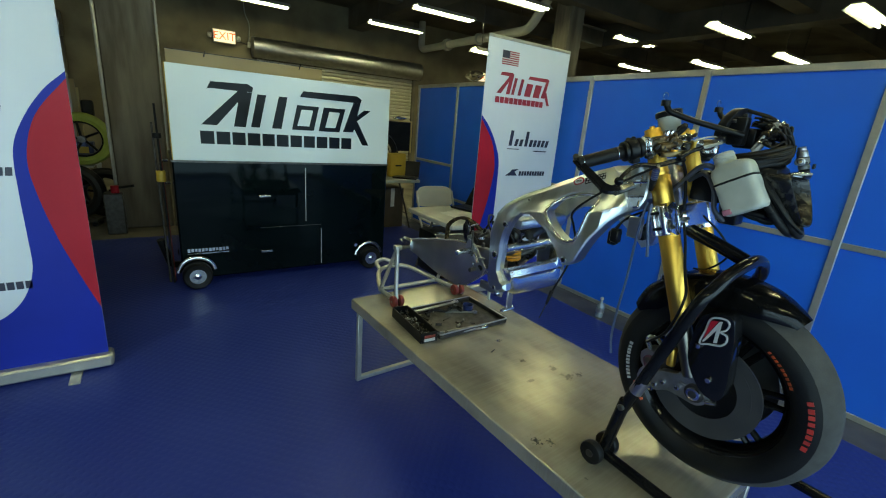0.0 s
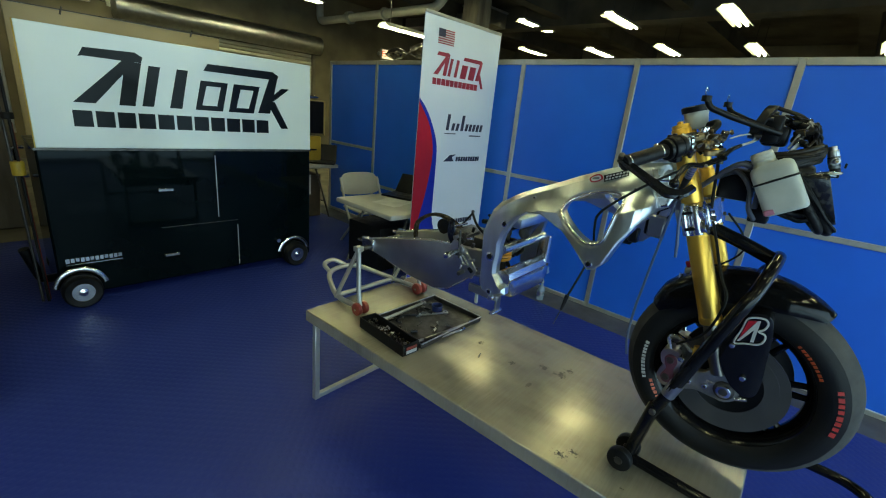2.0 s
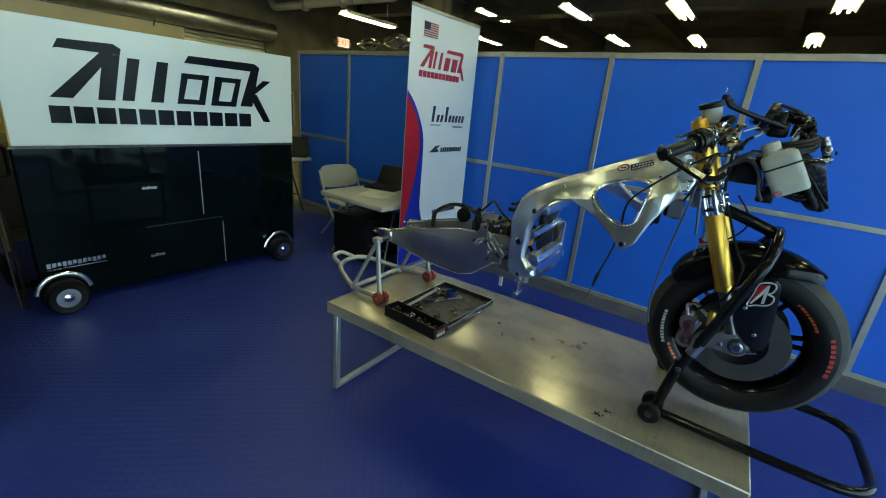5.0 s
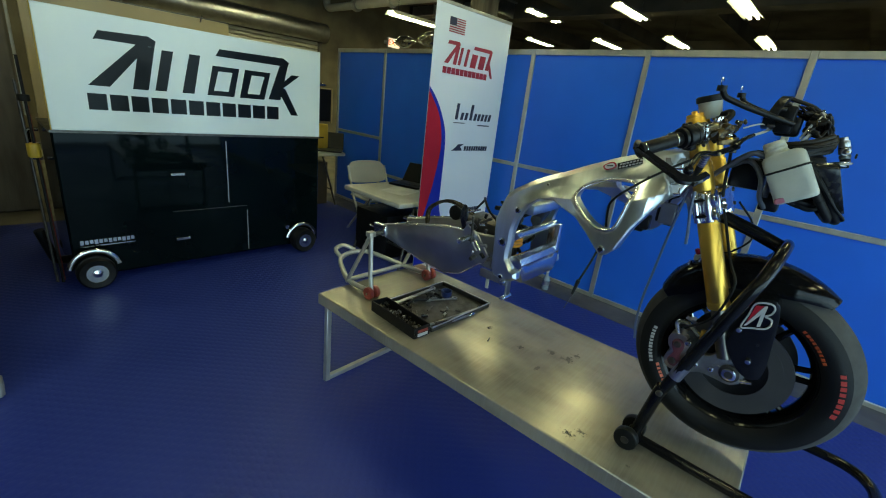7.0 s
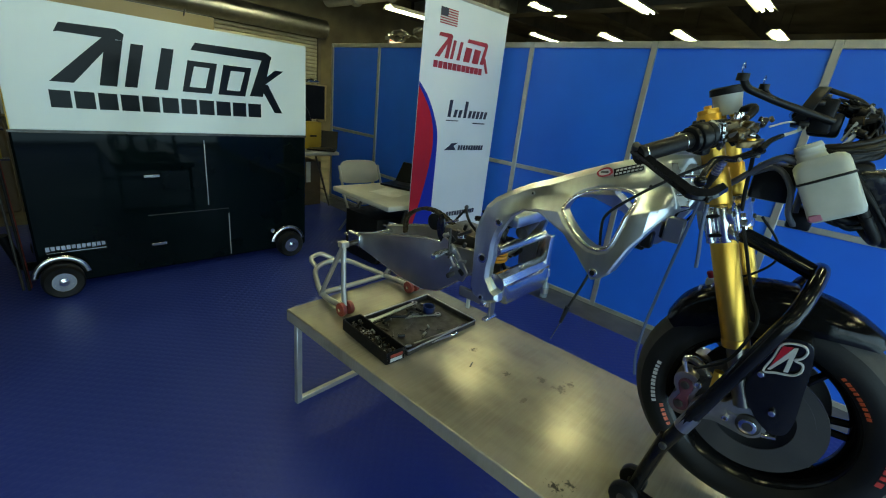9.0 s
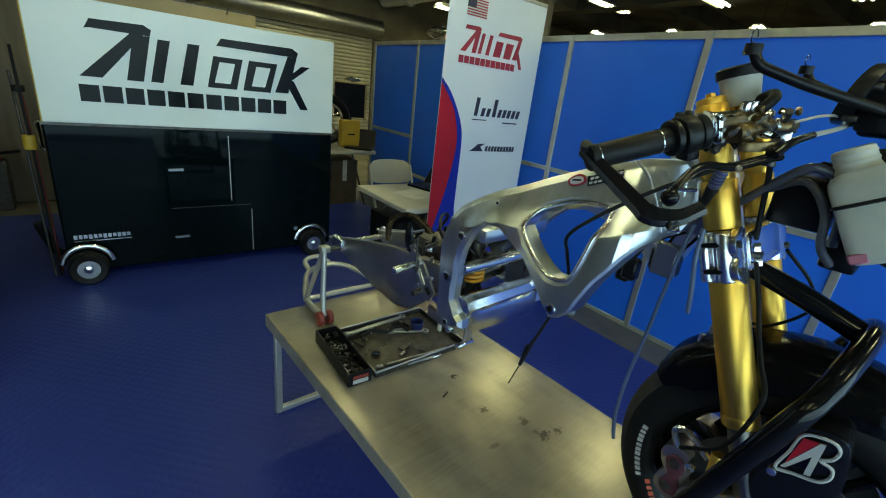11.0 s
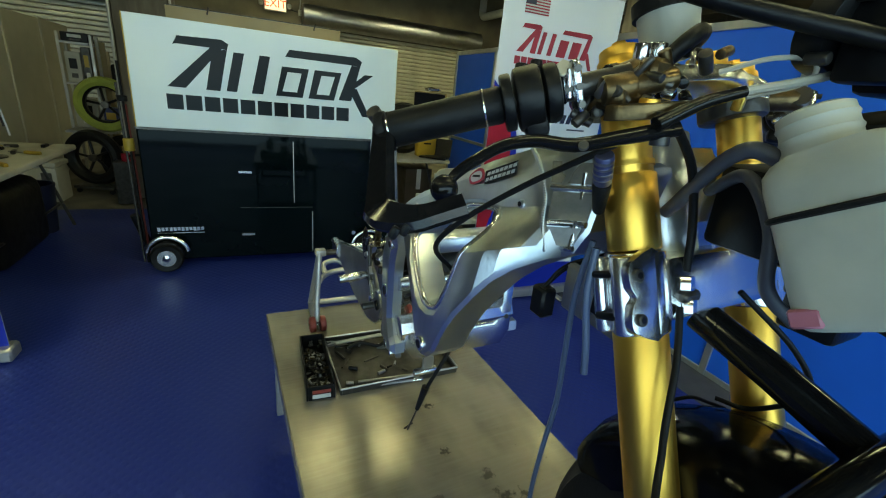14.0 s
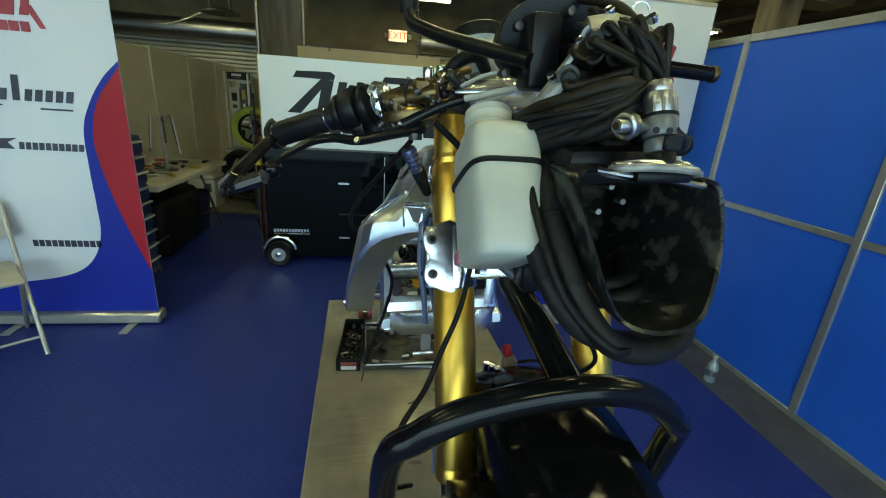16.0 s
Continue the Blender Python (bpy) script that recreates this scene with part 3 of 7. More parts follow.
# ---- roll-up banners ----
def banner(x, y, mirrored):
    """Roll-up banner 0.93 m wide; mirrored puts the swoosh on its other edge."""
    t = thing("banner", pose(x, y, FLOOR), "white roll-up banner with a red and blue swoosh and small logos", "banner", "roll-up banners")
    H, W, s = 2.17, 0.465, (-1 if mirrored else 1)
    P = lambda u, v, d: Vector((s * u, -0.004 - d, v))
    part("sheet", boxes(((-W, -0.002, 0.06), (W, 0.002, H))), BANNER_WHITE, t)
    part("base", boxes(((-W - 0.02, -0.05, 0.012), (W + 0.02, 0.06, 0.085), 0.012)), ALU, t, "aluminium cassette base")
    part("foot", boxes(((-W + 0.12, -0.16, 0), (-W + 0.17, 0.16, 0.012), 0.003)), ALU, t)
    part("foot", boxes(((W - 0.17, -0.16, 0), (W - 0.12, 0.16, 0.012), 0.003)), ALU, t)
    part("top_bar", boxes(((-W, -0.008, H - 0.004), (W, 0.01, H + 0.02), 0.003)), ALU, t)
    part("pole", cyls(((0, 0.035, 0.07), (0, 0.025, H), 0.009), n=8), ALU, t)
    edge = spline([(-W, 1.58), (-0.375, 1.49), (-0.29, 1.36), (-0.232, 1.21), (-0.222, 0.99), (-0.222, 0.78), (-0.215, 0.60), (-0.15, 0.44), (-0.03, 0.345), (0.18, 0.295), (W, 0.27)], 5)
    red = spline([(-W, 1.55), (-0.33, 1.37), (-0.275, 1.17), (-0.29, 0.98), (-0.34, 0.75), (-0.41, 0.52), (-W, 0.36)], 5)
    low = [(W, 0.085), (-W, 0.085)]
    b = bmesh.new()
    ribbon(b, [(q[0], q[1]) for q in ([Vector((*p, 0)) if len(p) == 2 else p for p in edge])] + low, P, 0.0008)
    part("blue_swoosh", b, BANNER_BLUE, t)
    b = bmesh.new()
    ribbon(b, [(q[0], q[1]) for q in red], lambda u, v, d: P(u, v, d + 0.0012), 0.0008)
    part("red_swoosh", b, BANNER_RED, t)
    Q = lambda u, v, d: Vector((u + (0.0 if not mirrored else -0.13), -0.004 - d, v))

    def shape(polys, material, name="logo_shape"):
        for n, q in enumerate(polys):
            bb = bmesh.new()
            ribbon(bb, q, Q, 0.0008 + 0.0003 * (n % 10))
            part(name, bb, material, t)

    # small striped flag with a dark canton
    fl = part("flag", boxes(((-0.315 + (0 if not mirrored else -0.13), -0.0048, 1.985), (-0.135 + (0 if not mirrored else -0.13), -0.004, 2.09))), WHITE_INK, t)
    for i in range(7):
        z = 1.985 + i * 0.01615
        bb = bmesh.new()
        ribbon(bb, [(-0.315, z), (-0.135, z), (-0.135, z + 0.008), (-0.315, z + 0.008)], lambda u, v, d: Q(u, v, d + 0.001), 0.0006)
        part("stripe", bb, RED_INK, fl)
    bb = bmesh.new()
    ribbon(bb, [(-0.315, 2.035), (-0.24, 2.035), (-0.24, 2.09), (-0.315, 2.09)], lambda u, v, d: Q(u, v, d + 0.002), 0.0006)
    part("canton", bb, INK, fl)
    # the team logo as plain slanted strokes, scaled from the sign board
    k, ox, oz = 0.44, -0.34, 1.69
    S = lambda lst: [(ox + (u - 0.52) * k, oz + (v - 1.16) * k * 1.15) for u, v in lst]
    shape([S(q) for q in ([(0.608, 1.628), (0.875, 1.636), (0.915, 1.612), (0.905, 1.575), (0.60, 1.578), (0.578, 1.572)],
                          [(0.80, 1.577), (0.87, 1.577), (0.634, 1.302), (0.523, 1.302)],
                          [(0.815, 1.57), (0.905, 1.575), (0.846, 1.30), (0.757, 1.30)],
                          [(0.945, 1.565), (1.013, 1.565), (0.953, 1.303), (0.885, 1.303)],
                          [(1.113, 1.565), (1.183, 1.565), (1.127, 1.303), (1.05, 1.303)],
                          [(1.27, 1.51), (1.43, 1.51), (1.38, 1.303), (1.22, 1.303)],
                          [(1.50, 1.51), (1.67, 1.51), (1.62, 1.303), (1.455, 1.303)],
                          [(1.316, 1.628), (1.805, 1.634), (1.852, 1.606), (1.84, 1.573), (1.285, 1.578)],
                          [(1.772, 1.573), (1.84, 1.573), (1.774, 1.31), (1.675, 1.31)],
                          [(1.745, 1.405), (1.816, 1.405), (1.93, 1.195), (1.868, 1.195)])], RED_INK)
    shape([S([(0.512 + i * 0.1148, 1.155), (0.61 + i * 0.1148, 1.155), (0.61 + i * 0.1148, 1.25), (0.512 + i * 0.1148, 1.25)]) for i in range(11)], RED_INK, "logo_block")
    # second sponsor: uneven pen strokes with two underlines
    for i, (u, h) in enumerate(((-0.14, 0.13), (-0.075, 0.06), (-0.02, 0.06), (0.045, 0.13), (0.10, 0.06), (0.15, 0.06), (0.20, 0.06), (0.25, 0.06), (0.30, 0.06))):
        shape([[(u, 1.345), (u + 0.035, 1.345), (u + 0.05, 1.345 + h), (u + 0.015, 1.345 + h)]], INK)
    shape([[(-0.15, 1.315), (-0.01, 1.315), (-0.01, 1.322), (-0.15, 1.322)], [(0.17, 1.302), (0.33, 1.302), (0.33, 1.312), (0.17, 1.312)]], INK)
    # third sponsor: a dark wing and a row of blocks
    shape([[(-0.14, 1.085), (0.0, 1.085), (-0.03, 1.12), (0.02, 1.145), (-0.06, 1.14), (-0.09, 1.115)]] + [[(0.02 + i * 0.033, 1.085), (0.046 + i * 0.033, 1.085), (0.05 + i * 0.033, 1.125), (0.026 + i * 0.033, 1.125)] for i in range(10)], INK)
    # fourth sponsor: a row of dark blocks low down
    shape([[(-0.03 + i * 0.034, 0.515), (-0.003 + i * 0.034, 0.515), (-0.003 + i * 0.034, 0.555), (-0.03 + i * 0.034, 0.555)] for i in range(11)], INK)


banner(2.915, 3.08, False)
banner(-0.595, 3.0, True)


# ---- the dismantled racing motorcycle ----
def V(*a):
    return Vector(a)


BIKE = pose(1.512, 0.633, 0, 0, -1.6, 2.5)
AXLE_Z = 0.80
bike = thing("motorcycle", BIKE, "partly dismantled racing motorcycle with bare aluminium frame and gold forks", "motorcycle")


def lerp_table(table):
    xs, ys = [a for a, _ in table], [b for _, b in table]
    return lambda v: float(np.interp(v, xs, ys))


spar_low = lerp_table([(0.2, 0.124), (0.255, 0.125), (0.266, 0.128), (0.275, 0.162), (0.282, 0.180), (0.293, 0.198), (0.308, 0.211), (0.335, 0.219), (0.42, 0.222), (0.50, 0.219), (0.58, 0.205), (0.66, 0.188), (0.72, 0.176), (0.80, 0.164), (1.0, 0.155)])
spar_top = lerp_table([(0.2, 0.106), (0.265, 0.107), (0.282, 0.113), (0.34, 0.122), (0.45, 0.132), (0.62, 0.138), (0.72, 0.148), (0.80, 0.158), (1.0, 0.155)])
top_z = lerp_table([(0.2, 1.395), (0.35, 1.385), (0.53, 1.31), (0.70, 1.235), (0.82, 1.16)])
crease_z = lerp_table([(0.25, 1.285), (0.30, 1.262), (0.35, 1.243), (0.42, 1.222), (0.50, 1.21), (0.60, 1.195), (0.70, 1.15), (0.80, 1.08)])


def spar_x(y, z):
    """Half width of the frame: narrow along the top edge, flared out down to the crease."""
    u = min(1.0, max(0.0, (top_z(y) - z) / (top_z(y) - crease_z(y))))
    f = float(np.interp(u, [0.0, 0.6, 1.0], [0.0, 0.22 + 0.25 * min(1.0, max(0.0, (y - 0.45) / 0.15)), 1.0]))
    flare = 0.21 * min(0.13, max(0.0, crease_z(y) - z)) * max(0.0, min(1.0, (0.66 - y) / 0.16))
    return spar_top(y) + (spar_low(y) - spar_top(y)) * f + flare


def fork_y(z):
    return 0.280 - (1.495 - z) * 0.393


FORK_UP = Vector((0, 0.385, 1)).normalized()


def smooth2(lp, step=3):
    return [(q.x, q.y) for q in spline([(a, b, 0) for a, b in lp], step, True)]


BLASTED = mat("blasted_aluminium", (0.30, 0.30, 0.29), 0.55, 1.0, (0.22, 0.22, 0.21), 40, 0.2, 200)


def to_edge(p, loops):
    """Distance from a 2D point to the nearest outline, and which outline it is."""
    best = (9.0, 0)
    for k, lp in enumerate(loops):
        for i in range(len(lp)):
            ax, ay = lp[i]
            bx, by = lp[(i + 1) % len(lp)]
            dx, dy = bx - ax, by - ay
            t = max(0.0, min(1.0, ((p[0] - ax) * dx + (p[1] - ay) * dy) / (dx * dx + dy * dy + 1e-12)))
            d = math.hypot(p[0] - ax - t * dx, p[1] - ay - t * dy)
            if d < best[0]:
                best = (d, k)
    return best


def inset(lp, width, sign):
    """Outline moved sideways by width(y, z)."""
    out = []
    n = len(lp)
    area = sum(lp[i][0] * lp[(i + 1) % n][1] - lp[(i + 1) % n][0] * lp[i][1] for i in range(n))
    o = sign * (1 if area > 0 else -1)
    for i in range(n):
        a, c, d = Vector(lp[i - 1]), Vector(lp[i]), Vector(lp[(i + 1) % n])
        e, f = (c - a).normalized(), (d - c).normalized()
        m = (Vector((-e.y, e.x)) + Vector((-f.y, f.x))).normalized()
        k = width(*lp[i]) / max(0.55, m.dot(Vector((-e.y, e.x))))
        out.append((c.x + m.x * k * o, c.y + m.y * k * o))
    return out


def frame_side(s):
    """One main spar with its window, from the steering head down to the swingarm pivot; s is the side."""
    outer = [(0.801, 1.148), (0.77, 1.184), (0.717, 1.218), (0.663, 1.247), (0.59, 1.278), (0.526, 1.309), (0.448, 1.343), (0.349, 1.379), (0.272, 1.389), (0.247, 1.361), (0.241, 1.298), (0.252, 1.269), (0.271, 1.257), (0.284, 1.242), (0.297, 1.221),
             (0.31, 1.195), (0.327, 1.166), (0.343, 1.126), (0.354, 1.097), (0.374, 1.077), (0.394, 1.069), (0.406, 1.083), (0.447, 1.12), (0.496, 1.157), (0.547, 1.172), (0.591, 1.186), (0.649, 1.176), (0.688, 1.146), (0.713, 1.113), (0.735, 1.072),
             (0.745, 1.032), (0.745, 0.986), (0.751, 0.953), (0.75, 0.92), (0.724, 0.888), (0.70, 0.881), (0.696, 0.856), (0.733, 0.834), (0.768, 0.826), (0.805, 0.838), (0.818, 0.864), (0.821, 0.958), (0.825, 1.06)]
    hole = smooth2([(0.522, 1.216), (0.518, 1.237), (0.497, 1.255), (0.455, 1.275), (0.401, 1.285), (0.357, 1.28), (0.352, 1.252), (0.356, 1.236), (0.365, 1.186), (0.378, 1.152), (0.418, 1.143), (0.469, 1.167), (0.512, 1.203)], 2)

    def band(y, z):
        """Width and depth of the bevel: broad along the top and on the inner edge of the pivot plate."""
        if z > top_z(y) - 0.03 and y > 0.33:
            return 0.016, 0.012
        if y > 0.68 and z < 1.13 and y < 0.775:
            return 0.011, 0.012
        return 0.005, 0.004
    loops = [outer, hole]
    rims = [inset(outer, lambda y, z: band(y, z)[0], 1), inset(hole, lambda y, z: 0.009, -1)]
    flat = bmesh.new()
    rings = [[flat.verts.new((p[0], p[1], 0)) for p in lp] for lp in loops + rims]
    edges = [[flat.edges.new((r[i], r[(i + 1) % len(r)])) for i in range(len(r))] for r in rings]
    for r, q in ((0, 2), (1, 3)):
        n = len(rings[r])
        for i in range(n):
            j = (i + 1) % n
            flat.faces.new((rings[r][i], rings[r][j], rings[q][j], rings[q][i]))
    bmesh.ops.triangle_fill(flat, use_beauty=True, use_dissolve=False, edges=edges[2] + edges[3])
    # fold lines: the crease along the spar and steps along its length
    cuts = [((y, 0.0), (1, 0)) for y in (0.255, 0.266, 0.275, 0.282, 0.293, 0.308, 0.335, 0.42, 0.46, 0.50, 0.54, 0.58, 0.62, 0.66, 0.72, 0.80)]
    for (y0, z0), (y1, z1) in (((0.25, 1.285), (0.35, 1.243)), ((0.35, 1.243), (0.50, 1.21)), ((0.50, 1.21), (0.60, 1.195)), ((0.60, 1.195), (0.70, 1.15))):
        cuts.append(((y0, z0), (z1 - z0, y0 - y1)))
    for y0, y1 in ((0.25, 0.35), (0.35, 0.50)):
        z0, z1 = (top_z(v) * 0.4 + crease_z(v) * 0.6 for v in (y0, y1))
        cuts.append(((y0, z0), (z1 - z0, y0 - y1)))
    for co, no in cuts:
        bmesh.ops.bisect_plane(flat, geom=flat.verts[:] + flat.edges[:] + flat.faces[:], dist=1e-6, plane_co=(*co, 0), plane_no=(*no, 0))
    bmesh.ops.remove_doubles(flat, verts=flat.verts[:], dist=0.0016)
    flat.verts.index_update()
    pts = [(v.co.x, v.co.y) for v in flat.verts]
    bm = bmesh.new()
    front, back = [], []
    for y, z in pts:
        d, k = to_edge((y, z), loops)
        w, deep = band(y, z) if k == 0 else (0.009, 0.008)
        front.append(bm.verts.new((s * (spar_x(y, z) - deep * max(0.0, 1 - d / w)), y, z)))
        back.append(bm.verts.new((s * max(0.05, spar_x(y, z) - (0.05 if y < 0.66 else 0.034)), y, z)))
    for f in flat.faces:
        ids = [v.index for v in f.verts]
        bm.faces.new([front[i] for i in ids])
        bm.faces.new([back[i] for i in reversed(ids)])
    for e in flat.edges:
        if len(e.link_faces) == 1:
            i, j = e.verts[0].index, e.verts[1].index
            bm.faces.new((front[i], front[j], back[j], back[i]))
    flat.free()
    ob = part("frame_spar", bm, FRAME_ALU, bike, "machined bare aluminium frame spar with a large window", 17)
    # rolled lip round the window
    b = bmesh.new()
    tube(b, [Vector((s * (spar_x(*q) - 0.0062), *q)) for q in hole], 0.0050, 10, True)
    part("window_lip", b, MILLED, ob)
    # weld beads: at the head casting and across the spar
    for line, r in (([(0.352, 1.374), (0.328, 1.355), (0.306, 1.325), (0.284, 1.298), (0.272, 1.270)], 0.0034),):
        path = spline([Vector((s * (spar_x(*q) - 0.0003), *q)) for q in line], 11)
        b = bmesh.new()
        for q in path:
            bmesh.ops.create_uvsphere(b, u_segments=8, v_segments=6, radius=r, matrix=Matrix.Translation(q) @ Matrix.Diagonal((0.55, 1.1, 0.9, 1)))
        part("weld_bead", b, FRAME_ALU, ob)
    # blasted pockets of the head casting
    for cell in ([(0.312, 1.366), (0.262, 1.372), (0.250, 1.350), (0.303, 1.342)], [(0.296, 1.333), (0.250, 1.340), (0.247, 1.309), (0.282, 1.304)], [(0.278, 1.296), (0.250, 1.300), (0.254, 1.277), (0.268, 1.275)]):
        b = bmesh.new()
        ribbon(b, cell, lambda y, z, d: Vector((s * (spar_x(y, z) + 0.0006 + d), y, z)), 0.0008)
        part("pocket", b, BLASTED, ob)
    # ribs between the pockets
    for a, c in (((0.300, 1.337), (0.248, 1.345)), ((0.280, 1.300), (0.245, 1.305)), ((0.266, 1.272), (0.25, 1.276)), ((0.268, 1.36), (0.255, 1.275))):
        b = bmesh.new()
        tube(b, [Vector((s * (spar_x(*a) + 0.002), *a)), Vector((s * (spar_x((a[0] + c[0]) / 2, (a[1] + c[1]) / 2) + 0.003), (a[0] + c[0]) / 2, (a[1] + c[1]) / 2)), Vector((s * (spar_x(*c) + 0.002), *c))], 0.0035, 8)
        part("rib", b, MILLED, ob)
    for y, z, r in ((0.78, 0.98, 0.017), (0.731, 1.116, 0.012), (0.391, 1.09, 0.011), (0.338, 1.307, 0.006), (0.64, 1.225, 0.005), (0.765, 0.845, 0.010)):
        x = s * spar_x(y, z)
        part("bolt", cyls(((x - s * 0.01, y, z), (x + s * 0.003, y, z), r), n=18, bevel=0.0015), MILLED if r > 0.007 else FRAME_ALU, ob)
        part("bolt_socket", cyls(((x, y, z), (x + s * 0.0036, y, z), r * 0.6), n=12), BLACK_PLASTIC, ob)
    return ob


for side in (-1, 1):
    frame_side(side)

# label patch on the camera-side spar and the cross members
on_spar = lambda y, z, d: Vector((-spar_x(y, z) - 0.0026 - d, y, z))
b = bmesh.new()
ribbon(b, smooth2([(0.476, 1.315), (0.466, 1.305), (0.448, 1.310), (0.436, 1.320), (0.444, 1.331), (0.460, 1.329)], 4), on_spar, 0.0008)
sticker = part("sticker", b, RED_INK, bike, "red-rimmed oval sticker with a dark label beside it")
b = bmesh.new()
ribbon(b, smooth2([(0.471, 1.316), (0.464, 1.309), (0.450, 1.313), (0.442, 1.320), (0.447, 1.327), (0.459, 1.325)], 4), lambda y, z, d: on_spar(y, z, d + 0.0009), 0.0006)
part("sticker_field", b, WHITE_INK, sticker)
b = bmesh.new()
ribbon(b, [(0.466, 1.3155), (0.446, 1.319), (0.447, 1.3225), (0.465, 1.319)], lambda y, z, d: on_spar(y, z, d + 0.0016), 0.0005)
part("sticker_mark", b, BLACK_PLASTIC, sticker)
b = bmesh.new()
ribbon(b, [(0.436, 1.330), (0.370, 1.357), (0.366, 1.340), (0.430, 1.312)], on_spar, 0.0008)
part("sticker_label", b, BLACK_PLASTIC, sticker)
for i in range(7):
    for k in (0, 1):
        y, z = 0.4285 - 0.0088 * i, 1.3295 + 0.0037 * i - 0.0085 * k
        b = bmesh.new()
        ribbon(b, [(y, z), (y - 0.0062, z + 0.0026), (y - 0.0066, z - 0.0022), (y - 0.0004, z - 0.0048)], lambda yy, zz, d: on_spar(yy, zz, d + 0.0009), 0.0006)
        part("sticker_mark", b, WHITE_INK, sticker)
part("cross_tube", cyls(((-0.15, 0.742, 1.012), (0.15, 0.742, 1.012), 0.0175), n=28), MILLED, bike, "polished cross tube")
b = bmesh.new()
cyl(b, (-0.155, 0.722, 0.908), (0.15, 0.722, 0.908), 0.0305, n=8, bevel=0.002)
box(b, (-0.15, 0.70, 0.872), (0.15, 0.75, 0.90), 0.008, None, 2)
part("cross_beam", b, MILLED, bike, "milled cross beam")
b = bmesh.new()
plate(b, [[(-0.146, 0.918), (-0.124, 0.918), (-0.122, 0.906), (-0.104, 0.893), (0.098, 0.889), (0.114, 0.905), (0.116, 1.022), (0.142, 1.022), (0.146, 0.862), (0.122, 0.824), (-0.122, 0.830), (-0.146, 0.866)]],
      lambda u, v: Vector((u, 0.694, v)), lambda u, v: Vector((u, 0.742, v)), 0.004, 2)
yoke = part("pivot_yoke", b, MILLED, bike, "milled casting between the pivot plates")
part("yoke_bolt", cyls(((0.129, 0.690, 0.905), (0.129, 0.698, 0.905), 0.006), n=10), STEEL_DARK, yoke)
part("cross_beam", boxes(((-0.13, 0.69, 1.095), (0.13, 0.75, 1.135), 0.01, None, 2)), FRAME_ALU, bike)
# hoses and wiring between the pivot plates
random.seed(41)
for i in range(14):
    y0 = random.uniform(0.79, 0.86)
    pts = [Vector((random.uniform(-0.13, 0.1), y0 + random.uniform(-0.03, 0.03), 1.10 - 0.045 * k + random.uniform(-0.02, 0.02))) for k in range(5)]
    b = bmesh.new()
    tube(b, spline(pts, 5), random.uniform(0.004, 0.010), 8)
    part("pivot_hose", b, (RUBBER, STEEL_DARK, BLACK_PLASTIC)[i % 3], bike)
part("head_box", boxes(((-0.06, 0.23, 1.255), (0.06, 0.33, 1.375), 0.012, None, 2)), DULL_ALU, bike)
b = bmesh.new()
for z0, z1 in ((1.215, 1.40),):
    cyl(b, (0, fork_y(z0) + 0.035, z0), (0, fork_y(z1) + 0.035, z1), 0.036, n=28, bevel=0.003)
part("steering_head", b, FRAME_ALU, bike)

# shock with its orange spring between the plates
helix = [Vector((0.030 * math.cos(a) - 0.04, 0.805 + 0.030 * math.sin(a), 0.930 + 0.0135 * a / 6.283)) for a in [k * 0.35 for k in range(0, 74)]]
b = bmesh.new()
tube(b, helix, 0.0055, 8)
part("shock_spring", b, ORANGE, bike, "orange shock spring")
part("shock_body", cyls(((-0.04, 0.805, 0.86), (-0.04, 0.805, 1.10), 0.018), n=20), STEEL_DARK, bike)
part("shock_reservoir", cyls(((-0.05, 0.72, 1.06), (0.06, 0.74, 1.085), 0.022), n=20, bevel=0.003), STEEL_DARK, bike)


def swingarm(s):
    prof = [(1.55, 0.835), (1.497, 0.845), (1.38, 0.878), (1.25, 0.91), (1.10, 0.945), (0.98, 0.957), (0.86, 0.965), (0.81, 0.94), (0.83, 0.91), (0.88, 0.864), (0.94, 0.81), (1.0, 0.762), (1.08, 0.738), (1.222, 0.745), (1.385, 0.772), (1.52, 0.79), (1.552, 0.81)]
    w = lerp_table([(0.8, 0.10), (1.0, 0.125), (1.3, 0.125), (1.56, 0.118)])
    bm = bmesh.new()
    plate(bm, [prof], lambda y, z: Vector((s * w(y), y, z)), lambda y, z: Vector((s * (w(y) - 0.028), y, z)), 0.004, 2)
    ob = part("swingarm_plate", bm, DULL_ALU, bike, "tall smooth aluminium swingarm side", 30)
    # bright tubes laid on the plate edges stand in for their highlights
    b = bmesh.new()
    tube(b, [Vector((s * (w(y) - 0.006), y, z + 0.003)) for y, z in prof[1:6]], 0.004, 8)
    part("edge_trim", b, MILLED, ob)
    b = bmesh.new()
    tube(b, [Vector((s * (w(y) - 0.004), y, z - 0.001)) for y, z in prof[8:15]], 0.003, 8)
    part("edge_trim", b, MILLED, ob)
    part("axle_block", boxes(((s * 0.118 - 0.012, 1.475, 0.79), (s * 0.118 + 0.012, 1.56, 0.845), 0.004)), MILLED, ob)
    part("bobbin", cyls(((s * 0.12, 1.514, 0.80), (s * 0.195, 1.514, 0.80), 0.011), n=14), STEEL_DARK, ob)
    part("adjuster_bolt", cyls(((s * 0.118, 1.54, 0.818), (s * 0.118, 1.60, 0.818), 0.006), n=10), MILLED, ob)
    return ob


